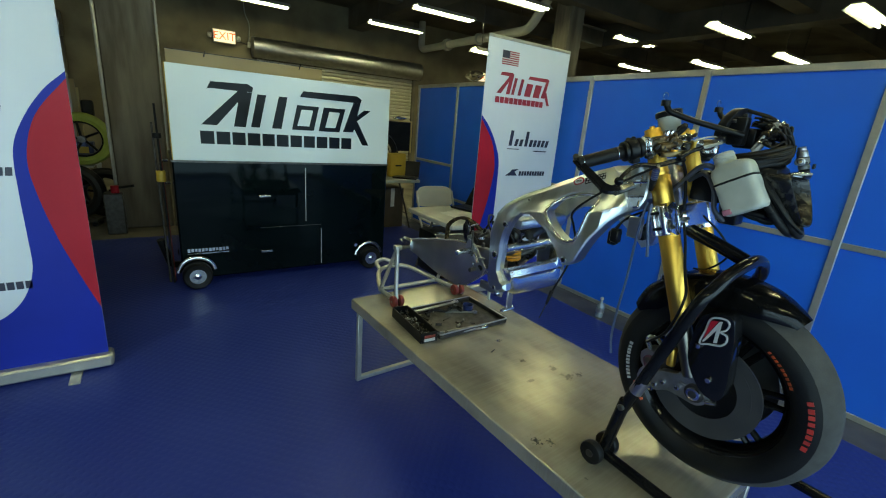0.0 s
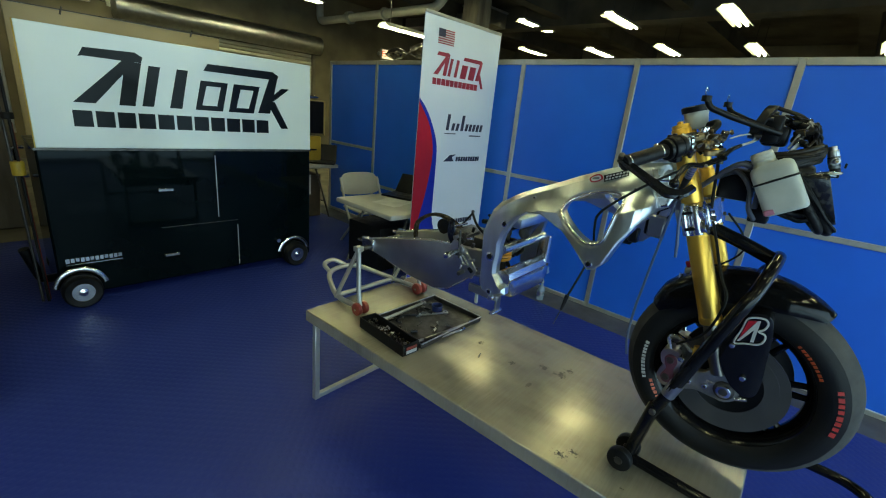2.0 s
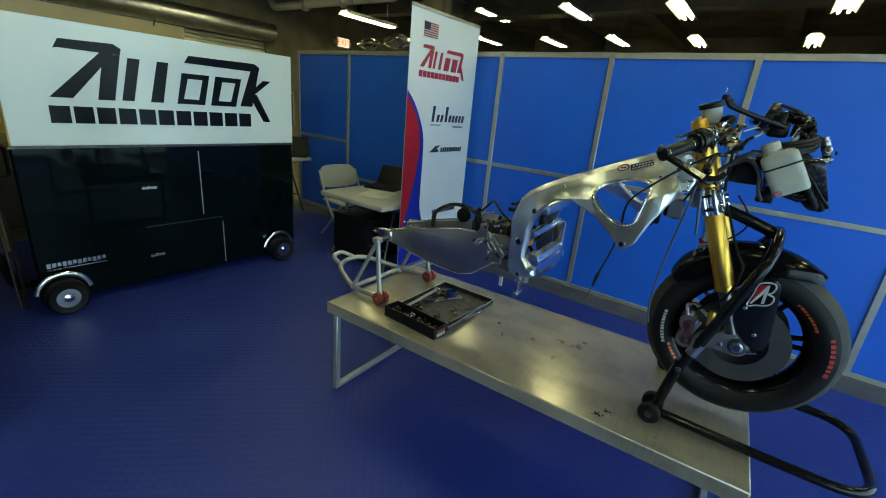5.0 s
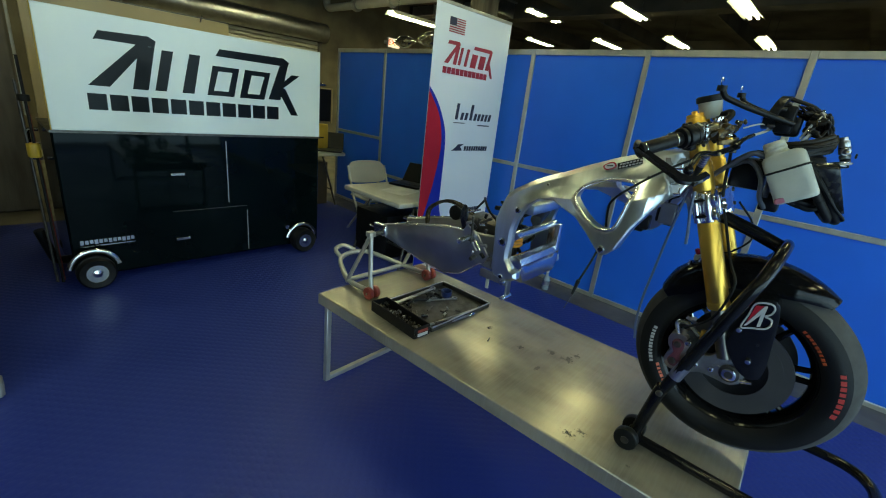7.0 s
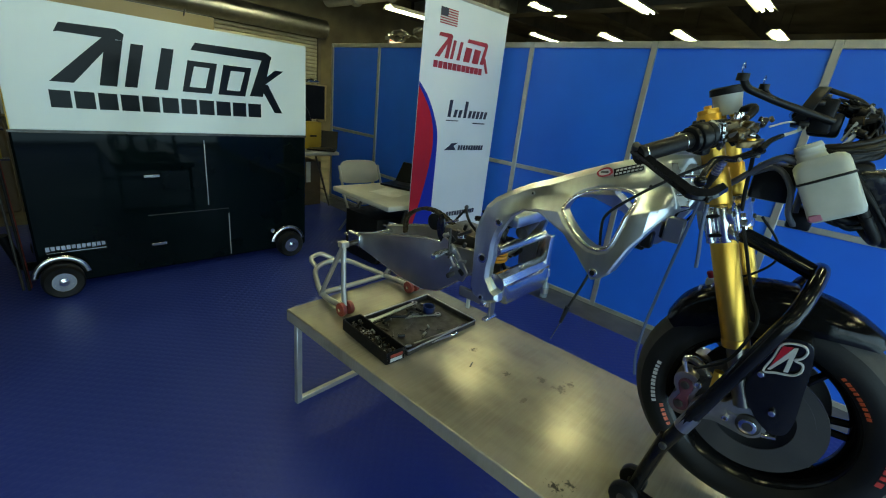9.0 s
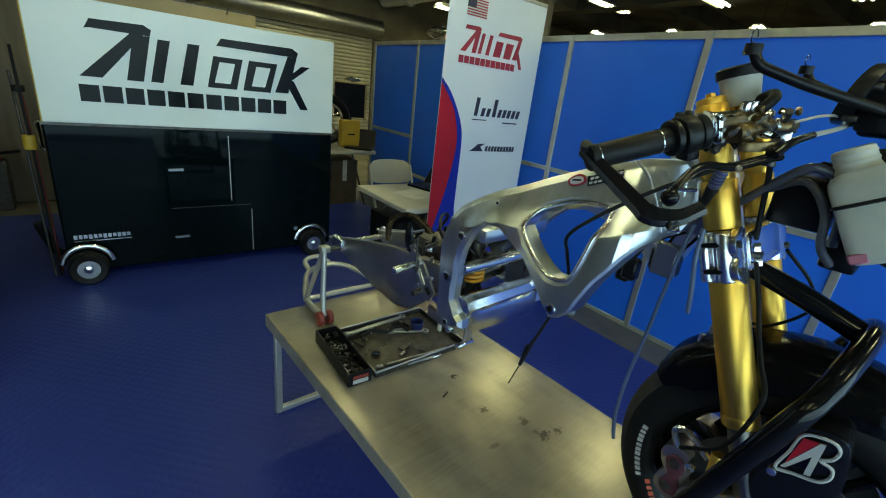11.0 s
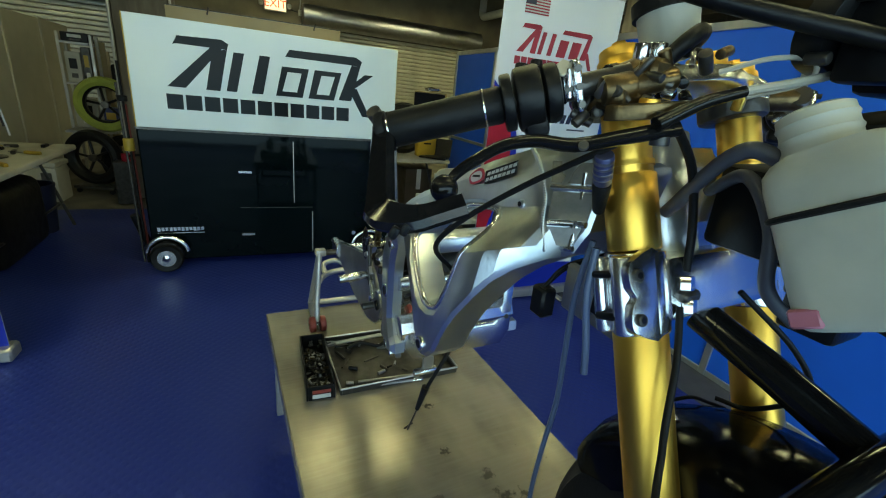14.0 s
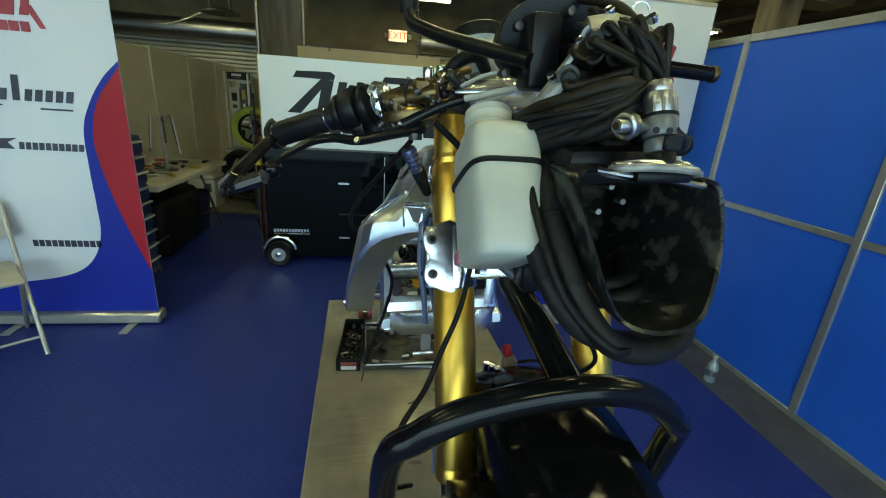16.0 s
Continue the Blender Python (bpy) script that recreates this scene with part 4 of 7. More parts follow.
for side in (-1, 1):
    swingarm(side)
part("swingarm_bridge", boxes(((-0.10, 0.95, 0.84), (0.10, 1.03, 0.93), 0.012, None, 2)), DULL_ALU, bike)
part("pivot_shaft", cyls(((-0.155, 0.79, 0.973), (0.155, 0.79, 0.973), 0.013), n=16), STEEL_DARK, bike)
part("rear_axle", cyls(((-0.11, 1.514, 0.817), (0.11, 1.514, 0.817), 0.012), n=16), MILLED, bike)

# footrest and brake clutter in front of the swingarm
b = bmesh.new()
lathe(b, [(0.0005, -0.004), (0.017, -0.004), (0.02, 0), (0.017, 0.004), (0.0005, 0.004)], 20, pose(-0.16, 0.975, 1.03, 0, 90, 0) @ Matrix.Diagonal((2.4, 1.0, 1, 1)))
part("heel_guard", b, CARBON, bike, "black oval heel guard")
part("footpeg", cyls(((-0.165, 0.935, 0.955), (-0.245, 0.925, 0.955), 0.011), n=14, bevel=0.002), MILLED, bike)
part("footpeg", cyls(((-0.13, 0.905, 0.878), (-0.19, 0.90, 0.878), 0.009), n=14, bevel=0.002), STEEL_DARK, bike)
b = bmesh.new()
plate(b, [[(0.84, 0.90), (0.90, 0.97), (0.96, 1.0), (0.98, 0.96), (0.93, 0.92), (0.90, 0.86), (0.86, 0.86)], smooth2([(0.885, 0.925), (0.915, 0.955), (0.925, 0.94), (0.90, 0.905)], 2)],
      lambda y, z: Vector((-0.15, y, z)), lambda y, z: Vector((-0.158, y, z)), 0.0015, 1)
part("rearset_plate", b, DULL_ALU, bike)
for i, (a, c, r) in enumerate((((-0.162, 0.93, 1.04), (-0.162, 0.925, 0.93), 0.005), ((-0.16, 0.96, 1.05), (-0.165, 0.90, 1.075), 0.004), ((-0.15, 0.90, 1.02), (-0.15, 0.85, 1.05), 0.006), ((-0.165, 0.905, 0.95), (-0.17, 0.87, 0.915), 0.005), ((-0.16, 0.99, 0.93), (-0.16, 0.915, 0.945), 0.006))):
    part("linkage_rod", cyls((a, c, r), n=10), MILLED if i % 2 else STEEL_DARK, bike)
random.seed(7)
for i in range(16):
    p = Vector((-0.15 + random.uniform(-0.015, 0.03), random.uniform(0.85, 0.99), random.uniform(0.885, 1.05)))
    d = Vector((random.uniform(-0.01, 0.01), random.uniform(-1, 1), random.uniform(-1, 1))).normalized() * random.uniform(0.008, 0.018)
    part("rearset_fitting", cyls((p - d, p + d, random.uniform(0.004, 0.009)), n=10, bevel=0.001), (STEEL_DARK, MILLED, BLACK_PLASTIC, DULL_ALU)[i % 4], bike)

# loose drive chain draped over the far side
path = spline([(-0.02, 1.30, 0.895), (-0.02, 1.29, 0.965), (-0.02, 1.21, 1.019), (-0.02, 1.126, 1.027), (-0.02, 1.048, 1.002), (-0.02, 1.0, 0.975), (-0.02, 0.93, 0.965)], 7)
CHAIN = mat("oiled_chain_brass", (0.14, 0.11, 0.06), 0.34, 0.95, (0.05, 0.04, 0.025), 60, 0.2, 200)
chain = part("drive_chain", cyls(((-0.028, 1.30, 0.895), (-0.012, 1.30, 0.895), 0.006), n=8), CHAIN, bike, "loose oily roller chain")
for k, (a, c) in enumerate(zip(path, path[1:])):
    b = bmesh.new()
    q = Matrix.Translation((a + c) / 2) @ (c - a).to_track_quat("Y", "Z").to_matrix().to_4x4()
    w = 0.0095 if k % 2 else 0.0065
    for sx in (-w, w):
        box(b, (sx - 0.0013, -0.0095, -0.0068), (sx + 0.0013, 0.0095, 0.0068), 0.0012, q)
    cyl(b, q @ Vector((-w, -0.006, 0)), q @ Vector((w, -0.006, 0)), 0.0045, n=8)
    part("chain_link", b, CHAIN, chain)
part("chain_guide", cyls(((-0.03, 1.13, 0.985), (-0.01, 1.13, 0.985), 0.034), n=24, bevel=0.003), BLACK_PLASTIC, bike, "black chain roller")
b = bmesh.new()
tube(b, spline([(0.06, 1.1, 0.98), (0.03, 1.02, 1.06), (-0.04, 0.97, 1.085), (-0.10, 0.90, 1.06), (-0.1, 0.84, 1.02)], 6), 0.005, 8)
part("rear_hose", b, RUBBER, bike)
part("engine_stub", boxes(((-0.07, 0.88, 0.93), (0.08, 1.06, 1.0), 0.015, None, 2)), STEEL_DARK, bike)
part("linkage_block", boxes(((-0.05, 0.76, 0.80), (0.05, 0.90, 0.85), 0.01, None, 2)), DULL_ALU, bike)
part("linkage_tie", boxes(((-0.145, 0.75, 0.80), (-0.13, 0.88, 0.835), 0.005, None, 2)), DULL_ALU, bike)
part("linkage_bolt", cyls(((-0.16, 0.765, 0.815), (-0.12, 0.765, 0.815), 0.010), n=14, bevel=0.002), MILLED, bike)
part("linkage_bracket", boxes(((-0.045, 0.802, 0.695), (-0.012, 0.812, 0.82), 0.003)), DULL_ALU, bike, "flat link plate hanging from the linkage")
part("link_foot", cyls((V(-0.07, 0.807, 0.70), V(-0.005, 0.807, 0.70), 0.0105), n=16, bevel=0.002), MILLED, bike)
part("hanging_clip", boxes(((-0.10, 0.86, 0.735), (-0.092, 0.875, 0.79), 0.002)), WHITE_PLASTIC, bike)


# forks, clamps, wheel
SLIDER = mat("dull_slider_steel", (0.22, 0.20, 0.17), 0.33, 1.0, (0.13, 0.12, 0.10), 16, 0.1, 160, rvar=0.04)
FOOT = mat("cast_foot_aluminium", (0.33, 0.33, 0.33), 0.42, 0.9, (0.20, 0.20, 0.20), 22, 0.4, 90, rvar=0.08)


def fork_leg(s):
    P = lambda z, x=0.1: Vector((s * x + 0.018 * (z - 0.80), fork_y(z), z))
    b = bmesh.new()
    cyl(b, P(1.29), P(1.365), 0.0272, n=36, bevel=0.002)
    cyl(b, P(1.36), P(1.478), 0.0243, n=36, bevel=0.002)
    up = part("fork_tube", b, GOLD, bike, "gold anodised fork tube")
    b = bmesh.new()
    cyl(b, P(1.474), P(1.488), 0.0215, n=32, bevel=0.0015)
    cyl(b, P(1.489), P(1.496), 0.008, n=6, bevel=0.001)
    part("fork_cap", b, GOLD, up)
    part("tube_ring", cyls((P(1.372), P(1.377), 0.0262), n=32), GOLD, up)
    lo = part("lower_tube", cyls((P(0.985), P(1.21), 0.0280), n=32, bevel=0.003), GOLD, bike, "gold anodised lower fork tube")
    part("dust_seal", cyls((P(0.975), P(0.995), 0.029), n=28, bevel=0.003), GOLD, lo)
    part("slider", cyls((P(0.84), P(0.978), 0.0215), n=24), SLIDER, bike, "bare fork slider")
    # lower clamp: sleeve, split lug with a pin column and a boss, dark slots and bolts
    d = FORK_UP
    cen = P(1.249)
    rot = Matrix.Translation(cen) @ d.to_track_quat("Z", "Y").to_matrix().to_4x4()
    b = bmesh.new()
    cyl(b, cen - d * 0.043, cen + d * 0.043, 0.0308, n=36, bevel=0.003)
    cl = part("lower_clamp", b, MILLED, bike, "milled lower fork clamp")
    q = rot @ Matrix.Diagonal((-s, 1, 1, 1))
    if (rot @ Vector((0, 1, 0)) - cen).y < 0:
        q = q @ Matrix.Diagonal((1, -1, 1, 1))
    if (q @ Vector((-1, 0, 0)) - cen).x * s < 0:
        q = q @ Matrix.Diagonal((-1, 1, 1, 1))
    part("clamp_pin", cyls((q @ Vector((-0.031, 0.019, -0.040)), q @ Vector((-0.031, 0.019, 0.040)), 0.0090), n=18, bevel=0.002), MILLED, cl)
    part("clamp_boss", cyls((q @ Vector((-0.031, -0.010, -0.041)), q @ Vector((-0.031, -0.010, 0.041)), 0.0125), n=22, bevel=0.004), MILLED, cl)
    # rounded ear with two socket bolts that closes the split
    b = bmesh.new()
    plate(b, [smooth2([(0.0, -0.042), (-0.034, -0.038), (-0.044, -0.028), (-0.042, -0.010), (-0.036, 0.0), (-0.042, 0.010), (-0.044, 0.028), (-0.034, 0.038), (0.0, 0.042)], 3)],
          lambda u, v: q @ Vector((u, -0.020, v)), lambda u, v: q @ Vector((u, -0.030, v)), 0.002, 2)
    ear = part("clamp_ear", b, MILLED, cl)
    for k in (-0.022, 0.022):
        part("clamp_slot", cyls((q @ Vector((-0.039, 0.020, k)), q @ Vector((-0.039, -0.008, k)), 0.0044), n=10, bevel=0.001), BLACK_PLASTIC, cl)
        part("clamp_bolt", cyls((q @ Vector((-0.034, -0.029, k)), q @ Vector((-0.034, -0.0345, k)), 0.0062), n=16, bevel=0.001), STEEL_DARK, cl)
        part("bolt_socket", cyls((q @ Vector((-0.034, -0.030, k)), q @ Vector((-0.034, -0.0350, k)), 0.0036), n=6), BLACK_PLASTIC, cl)
    # axle foot and caliper bracket
    b = bmesh.new()
    plate(b, [smooth2([(0.035, 0.865), (0.055, 0.83), (0.10, 0.815), (0.125, 0.775), (0.11, 0.745), (0.07, 0.765), (0.03, 0.765), (-0.01, 0.765), (-0.034, 0.79), (-0.028, 0.825), (0.0, 0.845)], 3)],
          lambda y, z: Vector((s * 0.108, y, z)), lambda y, z: Vector((s * 0.082, y, z)), 0.004, 2)
    ft = part("axle_foot", b, FOOT, bike, "cast aluminium axle foot")
    part("axle_nut", cyls((Vector((s * 0.085, 0, AXLE_Z)), Vector((s * 0.122, 0, AXLE_Z)), 0.019), n=24, bevel=0.003), MILLED, ft)
    part("axle_bore", cyls((Vector((s * 0.11, 0, AXLE_Z)), Vector((s * 0.1225, 0, AXLE_Z)), 0.011), n=20), STEEL_DARK, ft)
    part("axle_collar", cyls((Vector((s * 0.085, 0, AXLE_Z)), Vector((s * 0.1145, 0, AXLE_Z)), 0.0265), n=28, bevel=0.003), STEEL_DARK, ft)
    for y, z in ((0.045, 0.79), (0.085, 0.785), (0.108, 0.765), (0.03, 0.84)):
        part("foot_bolt", cyls((Vector((s * 0.105, y, z)), Vector((s * 0.114, y, z)), 0.0072), n=14, bevel=0.001), MILLED, ft)
        part("foot_socket", cyls((Vector((s * 0.105, y, z)), Vector((s * 0.1145, y, z)), 0.0038), n=6), STEEL_DARK, ft)
    part("foot_rib", boxes(((min(s * 0.107, s * 0.112), -0.02, 0.802), (max(s * 0.107, s * 0.112), 0.045, 0.812), 0.002)), FOOT, ft)
    part("pinch_bolt", cyls((Vector((s * 0.11, -0.03, 0.79)), Vector((s * 0.11, -0.055, 0.80)), 0.006), n=10), MILLED, ft)
    b = bmesh.new()
    plate(b, [smooth2([(0.122, 0.735), (0.150, 0.728), (0.172, 0.745), (0.170, 0.775), (0.162, 0.790), (0.172, 0.806), (0.176, 0.832), (0.160, 0.850), (0.130, 0.848), (0.116, 0.825), (0.122, 0.790), (0.114, 0.760)], 3)],
          lambda y, z: Vector((s * 0.088, y, z)), lambda y, z: Vector((s * 0.036, y, z)), 0.006, 2)
    ca = part("caliper", b, mat("caliper_grey", (0.42, 0.38, 0.38), 0.3, 0.9), bike, "grey radial brake caliper")
    b = bmesh.new()
    plate(b, [smooth2([(0.130, 0.748), (0.150, 0.742), (0.162, 0.758), (0.156, 0.778), (0.152, 0.790), (0.158, 0.802), (0.163, 0.822), (0.150, 0.836), (0.132, 0.830), (0.127, 0.812), (0.132, 0.790), (0.126, 0.768)], 3)],
          lambda y, z: Vector((s * 0.094, y, z)), lambda y, z: Vector((s * 0.086, y, z)), 0.002, 2)
    part("caliper_cover", b, mat("caliper_red", (0.11, 0.035, 0.055), 0.35), ca, "dark purple-red caliper face")
    for y, z in ((0.148, 0.760), (0.147, 0.818)):
        part("piston_cap", cyls((Vector((s * 0.090, y, z)), Vector((s * 0.097, y, z)), 0.011), n=18, bevel=0.002), STEEL_DARK, ca)
    for z in (0.742, 0.838):
        part("caliper_bolt", cyls((Vector((s * 0.06, 0.12, z)), Vector((s * 0.105, 0.12, z)), 0.009), n=14, bevel=0.002), MILLED, ca)
    b = bmesh.new()
    tube(b, spline([(s * 0.08, 0.155, 0.85), (s * 0.085, 0.165, 0.885), (s * 0.085, 0.14, 0.895), (s * 0.09, 0.10, 0.87)], 5), 0.007, 8)
    part("bleed_pipe", b, MILLED, ca)
    part("gold_fitting", cyls(((s * 0.088, 0.085, 0.835), (s * 0.088, 0.088, 0.89), 0.012), n=16, bevel=0.002), GOLD, ca)


for side in (-1, 1):
    fork_leg(side)
b = bmesh.new()
zc = 1.252
rot = Matrix.Translation((0, fork_y(zc) + 0.01, zc)) @ FORK_UP.to_track_quat("Z", "Y").to_matrix().to_4x4()
box(b, (-0.085, -0.02, -0.038), (0.085, 0.045, 0.03), 0.01, rot, 2)
part("clamp_bridge", b, MILLED, bike)
rot = Matrix.Translation((0, fork_y(1.452), 1.452)) @ FORK_UP.to_track_quat("Z", "Y").to_matrix().to_4x4()
b = bmesh.new()
plate(b, [smooth2([(-0.135, 0.0), (-0.11, -0.035), (-0.05, -0.012), (0.0, 0.0), (0.05, -0.012), (0.11, -0.035), (0.135, 0.0), (0.11, 0.036), (0.05, 0.05), (0.0, 0.062), (-0.05, 0.05), (-0.11, 0.036)], 3)],
      lambda u, v: rot @ Vector((u, v, -0.009)), lambda u, v: rot @ Vector((u, v, 0.009)), 0.003, 2)
part("top_clamp", b, MILLED, bike, "milled top fork clamp")
part("stem_nut", cyls((rot @ Vector((0, 0.035, 0.008)), rot @ Vector((0, 0.035, 0.026)), 0.02), n=20, bevel=0.003), GOLD, bike)
for x in (-0.055, 0.055):
    part("clamp_post", cyls((rot @ Vector((x, 0.02, 0.008)), rot @ Vector((x, 0.02, 0.03)), 0.008), n=14, bevel=0.002), GOLD, bike)
part("clamp_bracket", boxes(((-0.03, -0.075, -0.004), (0.09, -0.025, 0.006), 0.004, rot)), MILLED, bike)


# front wheel
wheel = thing("front_wheel", pose(0, 0, AXLE_Z), "", "")
wheel.parent = bike
b = bmesh.new()
side_prof = [(0.194, 0.044), (0.203, 0.053), (0.218, 0.0605), (0.232, 0.0625), (0.246, 0.0605), (0.261, 0.0535)]
lathe(b, [(r, -x) for r, x in side_prof] + [(0.252, -0.045), (0.200, -0.04)], 72, None, True, "x")
part("sidewall", b, TYRE, wheel, "black slick sidewall with bright maker's marks")
b = bmesh.new()
lathe(b, [(r, x) for r, x in side_prof] + [(0.252, 0.045), (0.200, 0.04)], 72, None, True, "x")
part("sidewall", b, TYRE, wheel)
b = bmesh.new()
lathe(b, [(0.2612, -0.0534), (0.268, -0.0475), (0.2775, -0.036), (0.2855, -0.019), (0.2885, 0), (0.2855, 0.019), (0.2775, 0.036), (0.268, 0.0475), (0.2612, 0.0534), (0.252, 0.040), (0.265, 0.0), (0.252, -0.040)], 72, None, True, "x")
part("tread", b, TYRE_WORN, wheel, "scuffed grey slick tread")
b = bmesh.new()
lathe(b, [(0.203, -0.05), (0.205, -0.046), (0.196, -0.04), (0.184, -0.018), (0.182, 0.0), (0.184, 0.018), (0.196, 0.04), (0.205, 0.046), (0.203, 0.05), (0.190, 0.044), (0.176, 0.018), (0.174, 0), (0.176, -0.018), (0.190, -0.044)], 72, None, True, "x")
part("rim", b, GLOSS_BLACK, wheel, "gloss black forged rim")
for k in range(7):
    a = 2 * math.pi * (k + 0.3) / 7
    b = bmesh.new()
    for da in (-0.10, 0.10):
        p0 = Vector((0, 0.038 * math.cos(a + da * 2), 0.038 * math.sin(a + da * 2)))
        p1 = Vector((0, 0.18 * math.cos(a + da), 0.18 * math.sin(a + da)))
        tube(b, [p0, p0.lerp(p1, 0.5), p1], 0.011, 8, False, 0.009)
    part("spoke", b, GLOSS_BLACK, wheel)
part("hub", cyls(((-0.05, 0, 0), (0.05, 0, 0), 0.044), n=28, bevel=0.004), GLOSS_BLACK, wheel)
for s in (-1, 1):
    b = bmesh.new()
    lathe(b, [(0.145, s * 0.056), (0.145, s * 0.0625), (0.121, s * 0.0625), (0.121, s * 0.0640), (0.087, s * 0.0640), (0.087, s * 0.056)], 64, None, True, "x")
    dk = part("brake_disc", b, DISC, wheel, "matt carbon brake disc")
    b = bmesh.new()
    lathe(b, [(0.090, s * 0.057), (0.090, s * 0.062), (0.046, s * 0.050), (0.046, s * 0.045)], 48, None, True, "x")
    part("disc_carrier", b, BLACK_PLASTIC, wheel)


def sidewall_marks(a0, a1, n, r0, r1, material, name):
    """A row of plain bars round the camera-side sidewall."""
    for i in range(n):
        a = radians(a0 + (a1 - a0) * i / n)
        e = radians(a0 + (a1 - a0) * (i + (0.55, 0.72, 0.62)[i % 3]) / n)
        b = bmesh.new()
        q = []
        for ang, r in ((a, r0), (e, r0), (e, r1), (a, r1)):
            x = -(0.0022 + float(np.interp(r, [0.194, 0.203, 0.218, 0.232, 0.246, 0.261], [0.044, 0.053, 0.0605, 0.0625, 0.0605, 0.0535])))
            q.append((r * math.cos(ang), r * math.sin(ang), x))
        va = [b.verts.new((x, y, z)) for y, z, x in q]
        vb = [b.verts.new((x + 0.004, y, z)) for y, z, x in q]
        b.faces.new(va)
        b.faces.new(vb)
        for j in range(4):
            b.faces.new((va[j], va[(j + 1) % 4], vb[(j + 1) % 4], vb[j]))
        part(name, b, material, wheel)


sidewall_marks(157, 189, 8, 0.236, 0.248, mat("red_tyre_ink", (0.40, 0.025, 0.015), 0.5), "marking_bar")
sidewall_marks(124, 152, 9, 0.206, 0.214, ORANGE_INK, "marking_bar")
sidewall_marks(-23, 10, 11, 0.221, 0.231, WHITE_INK, "marking_bar")
sidewall_marks(-42, -24, 5, 0.206, 0.214, ORANGE_INK, "marking_bar")


def mudguard():
    bm = bmesh.new()
    rows = []
    n = 26
    for i in range(n + 1):
        t = i / n
        a = radians(35 + 87 * t)
        pinch = 1 - 0.55 * max(0, (t - 0.78) / 0.22) ** 2 - 0.10 * max(0, (0.12 - t) / 0.12)
        skirt = 0.055 * min(1, 0.25 + t * 5) * min(1, (1 - t) * 3.2)
        rr = 0.310 + 0.011 * math.sin(math.pi * t) - 0.014 * max(0, (0.12 - t) / 0.12)
        row = []
        for x, dr in ((-0.078, -skirt - 0.02), (-0.077, -0.022), (-0.066, -0.006), (-0.035, 0.003), (0, 0.006), (0.035, 0.003), (0.066, -0.006), (0.077, -0.022), (0.078, -skirt - 0.02)):
            r = rr + dr
            row.append(bm.verts.new((x * pinch, r * math.cos(a), AXLE_Z + r * math.sin(a))))
        rows.append(row)
    for a, c in zip(rows, rows[1:]):
        for k in range(8):
            bm.faces.new((a[k], a[k + 1], c[k + 1], c[k]))
    bmesh.ops.solidify(bm, geom=bm.faces[:], thickness=0.0025)
    return part("mudguard", bm, CARBON, bike, "gloss black carbon front mudguard", 50)


mudguard()
for k, (y, z) in enumerate(((0.19, 1.065), (0.165, 1.078), (0.14, 1.09))):
    part("mudguard_screw", cyls(((-0.03, y, z - 0.01), (-0.03, y, z + 0.006), 0.005), n=10), MILLED, bike)

# carbon brake duct with its badge in front of the near leg
b = bmesh.new()
duct = smooth2([(0.018, 1.035), (-0.042, 1.052), (-0.06, 1.0), (-0.066, 0.93), (-0.071, 0.87), (-0.066, 0.825), (-0.038, 0.815), (-0.002, 0.84), (0.034, 0.90), (0.034, 0.98)], 4)
plate(b, [duct], lambda y, z: Vector((-0.128 + 2.2 * (y + 0.02) ** 2, y, z)), lambda y, z: Vector((-0.075, y, z)), 0.006, 2)
duct_ob = part("brake_duct", b, CARBON, bike, "carbon brake cooling duct")
Z = lambda y, z, d: Vector((-0.1295 + 2.2 * (y + 0.02) ** 2 - d, y, z))
LG = lambda a, c: (0.012 - 0.054 * a - 0.005 * c, 1.030 + 0.017 * a - 0.072 * c)
b = bmesh.new()
tube(b, spline([Z(*LG(*q), 0.001) for q in ((0.25, 0.02), (0.8, 0.0), (1.0, 0.18), (0.92, 0.4), (0.72, 0.5), (0.98, 0.62), (1.0, 0.85), (0.8, 1.0), (0.3, 1.0), (-0.1, 1.0), (0.08, 0.5))], 4, True), 0.0026, 6, True)
part("badge_outline", b, WHITE_INK, duct_ob)
b = bmesh.new()
ribbon(b, [LG(*q) for q in ((0.6, 0.1), (0.72, 0.1), (0.64, 0.92), (0.5, 0.92), (0.54, 0.45), (0.1, 0.92), (0.0, 0.92))], Z, 0.003)
part("badge_shape", b, WHITE_INK, duct_ob)
b = bmesh.new()
ribbon(b, [LG(*q) for q in ((0.26, 0.08), (0.58, 0.08), (0.06, 0.8))], lambda y, z, d: Z(y, z, d + 0.002), 0.003)
part("badge_shape", b, BANNER_RED, duct_ob)
for y, z in ((-0.03, 0.865), (0.014, 0.945)):
    part("duct_screw", cyls((Z(y, z, 0.004), Z(y, z, -0.006), 0.007), n=12, bevel=0.001), MILLED, duct_ob)

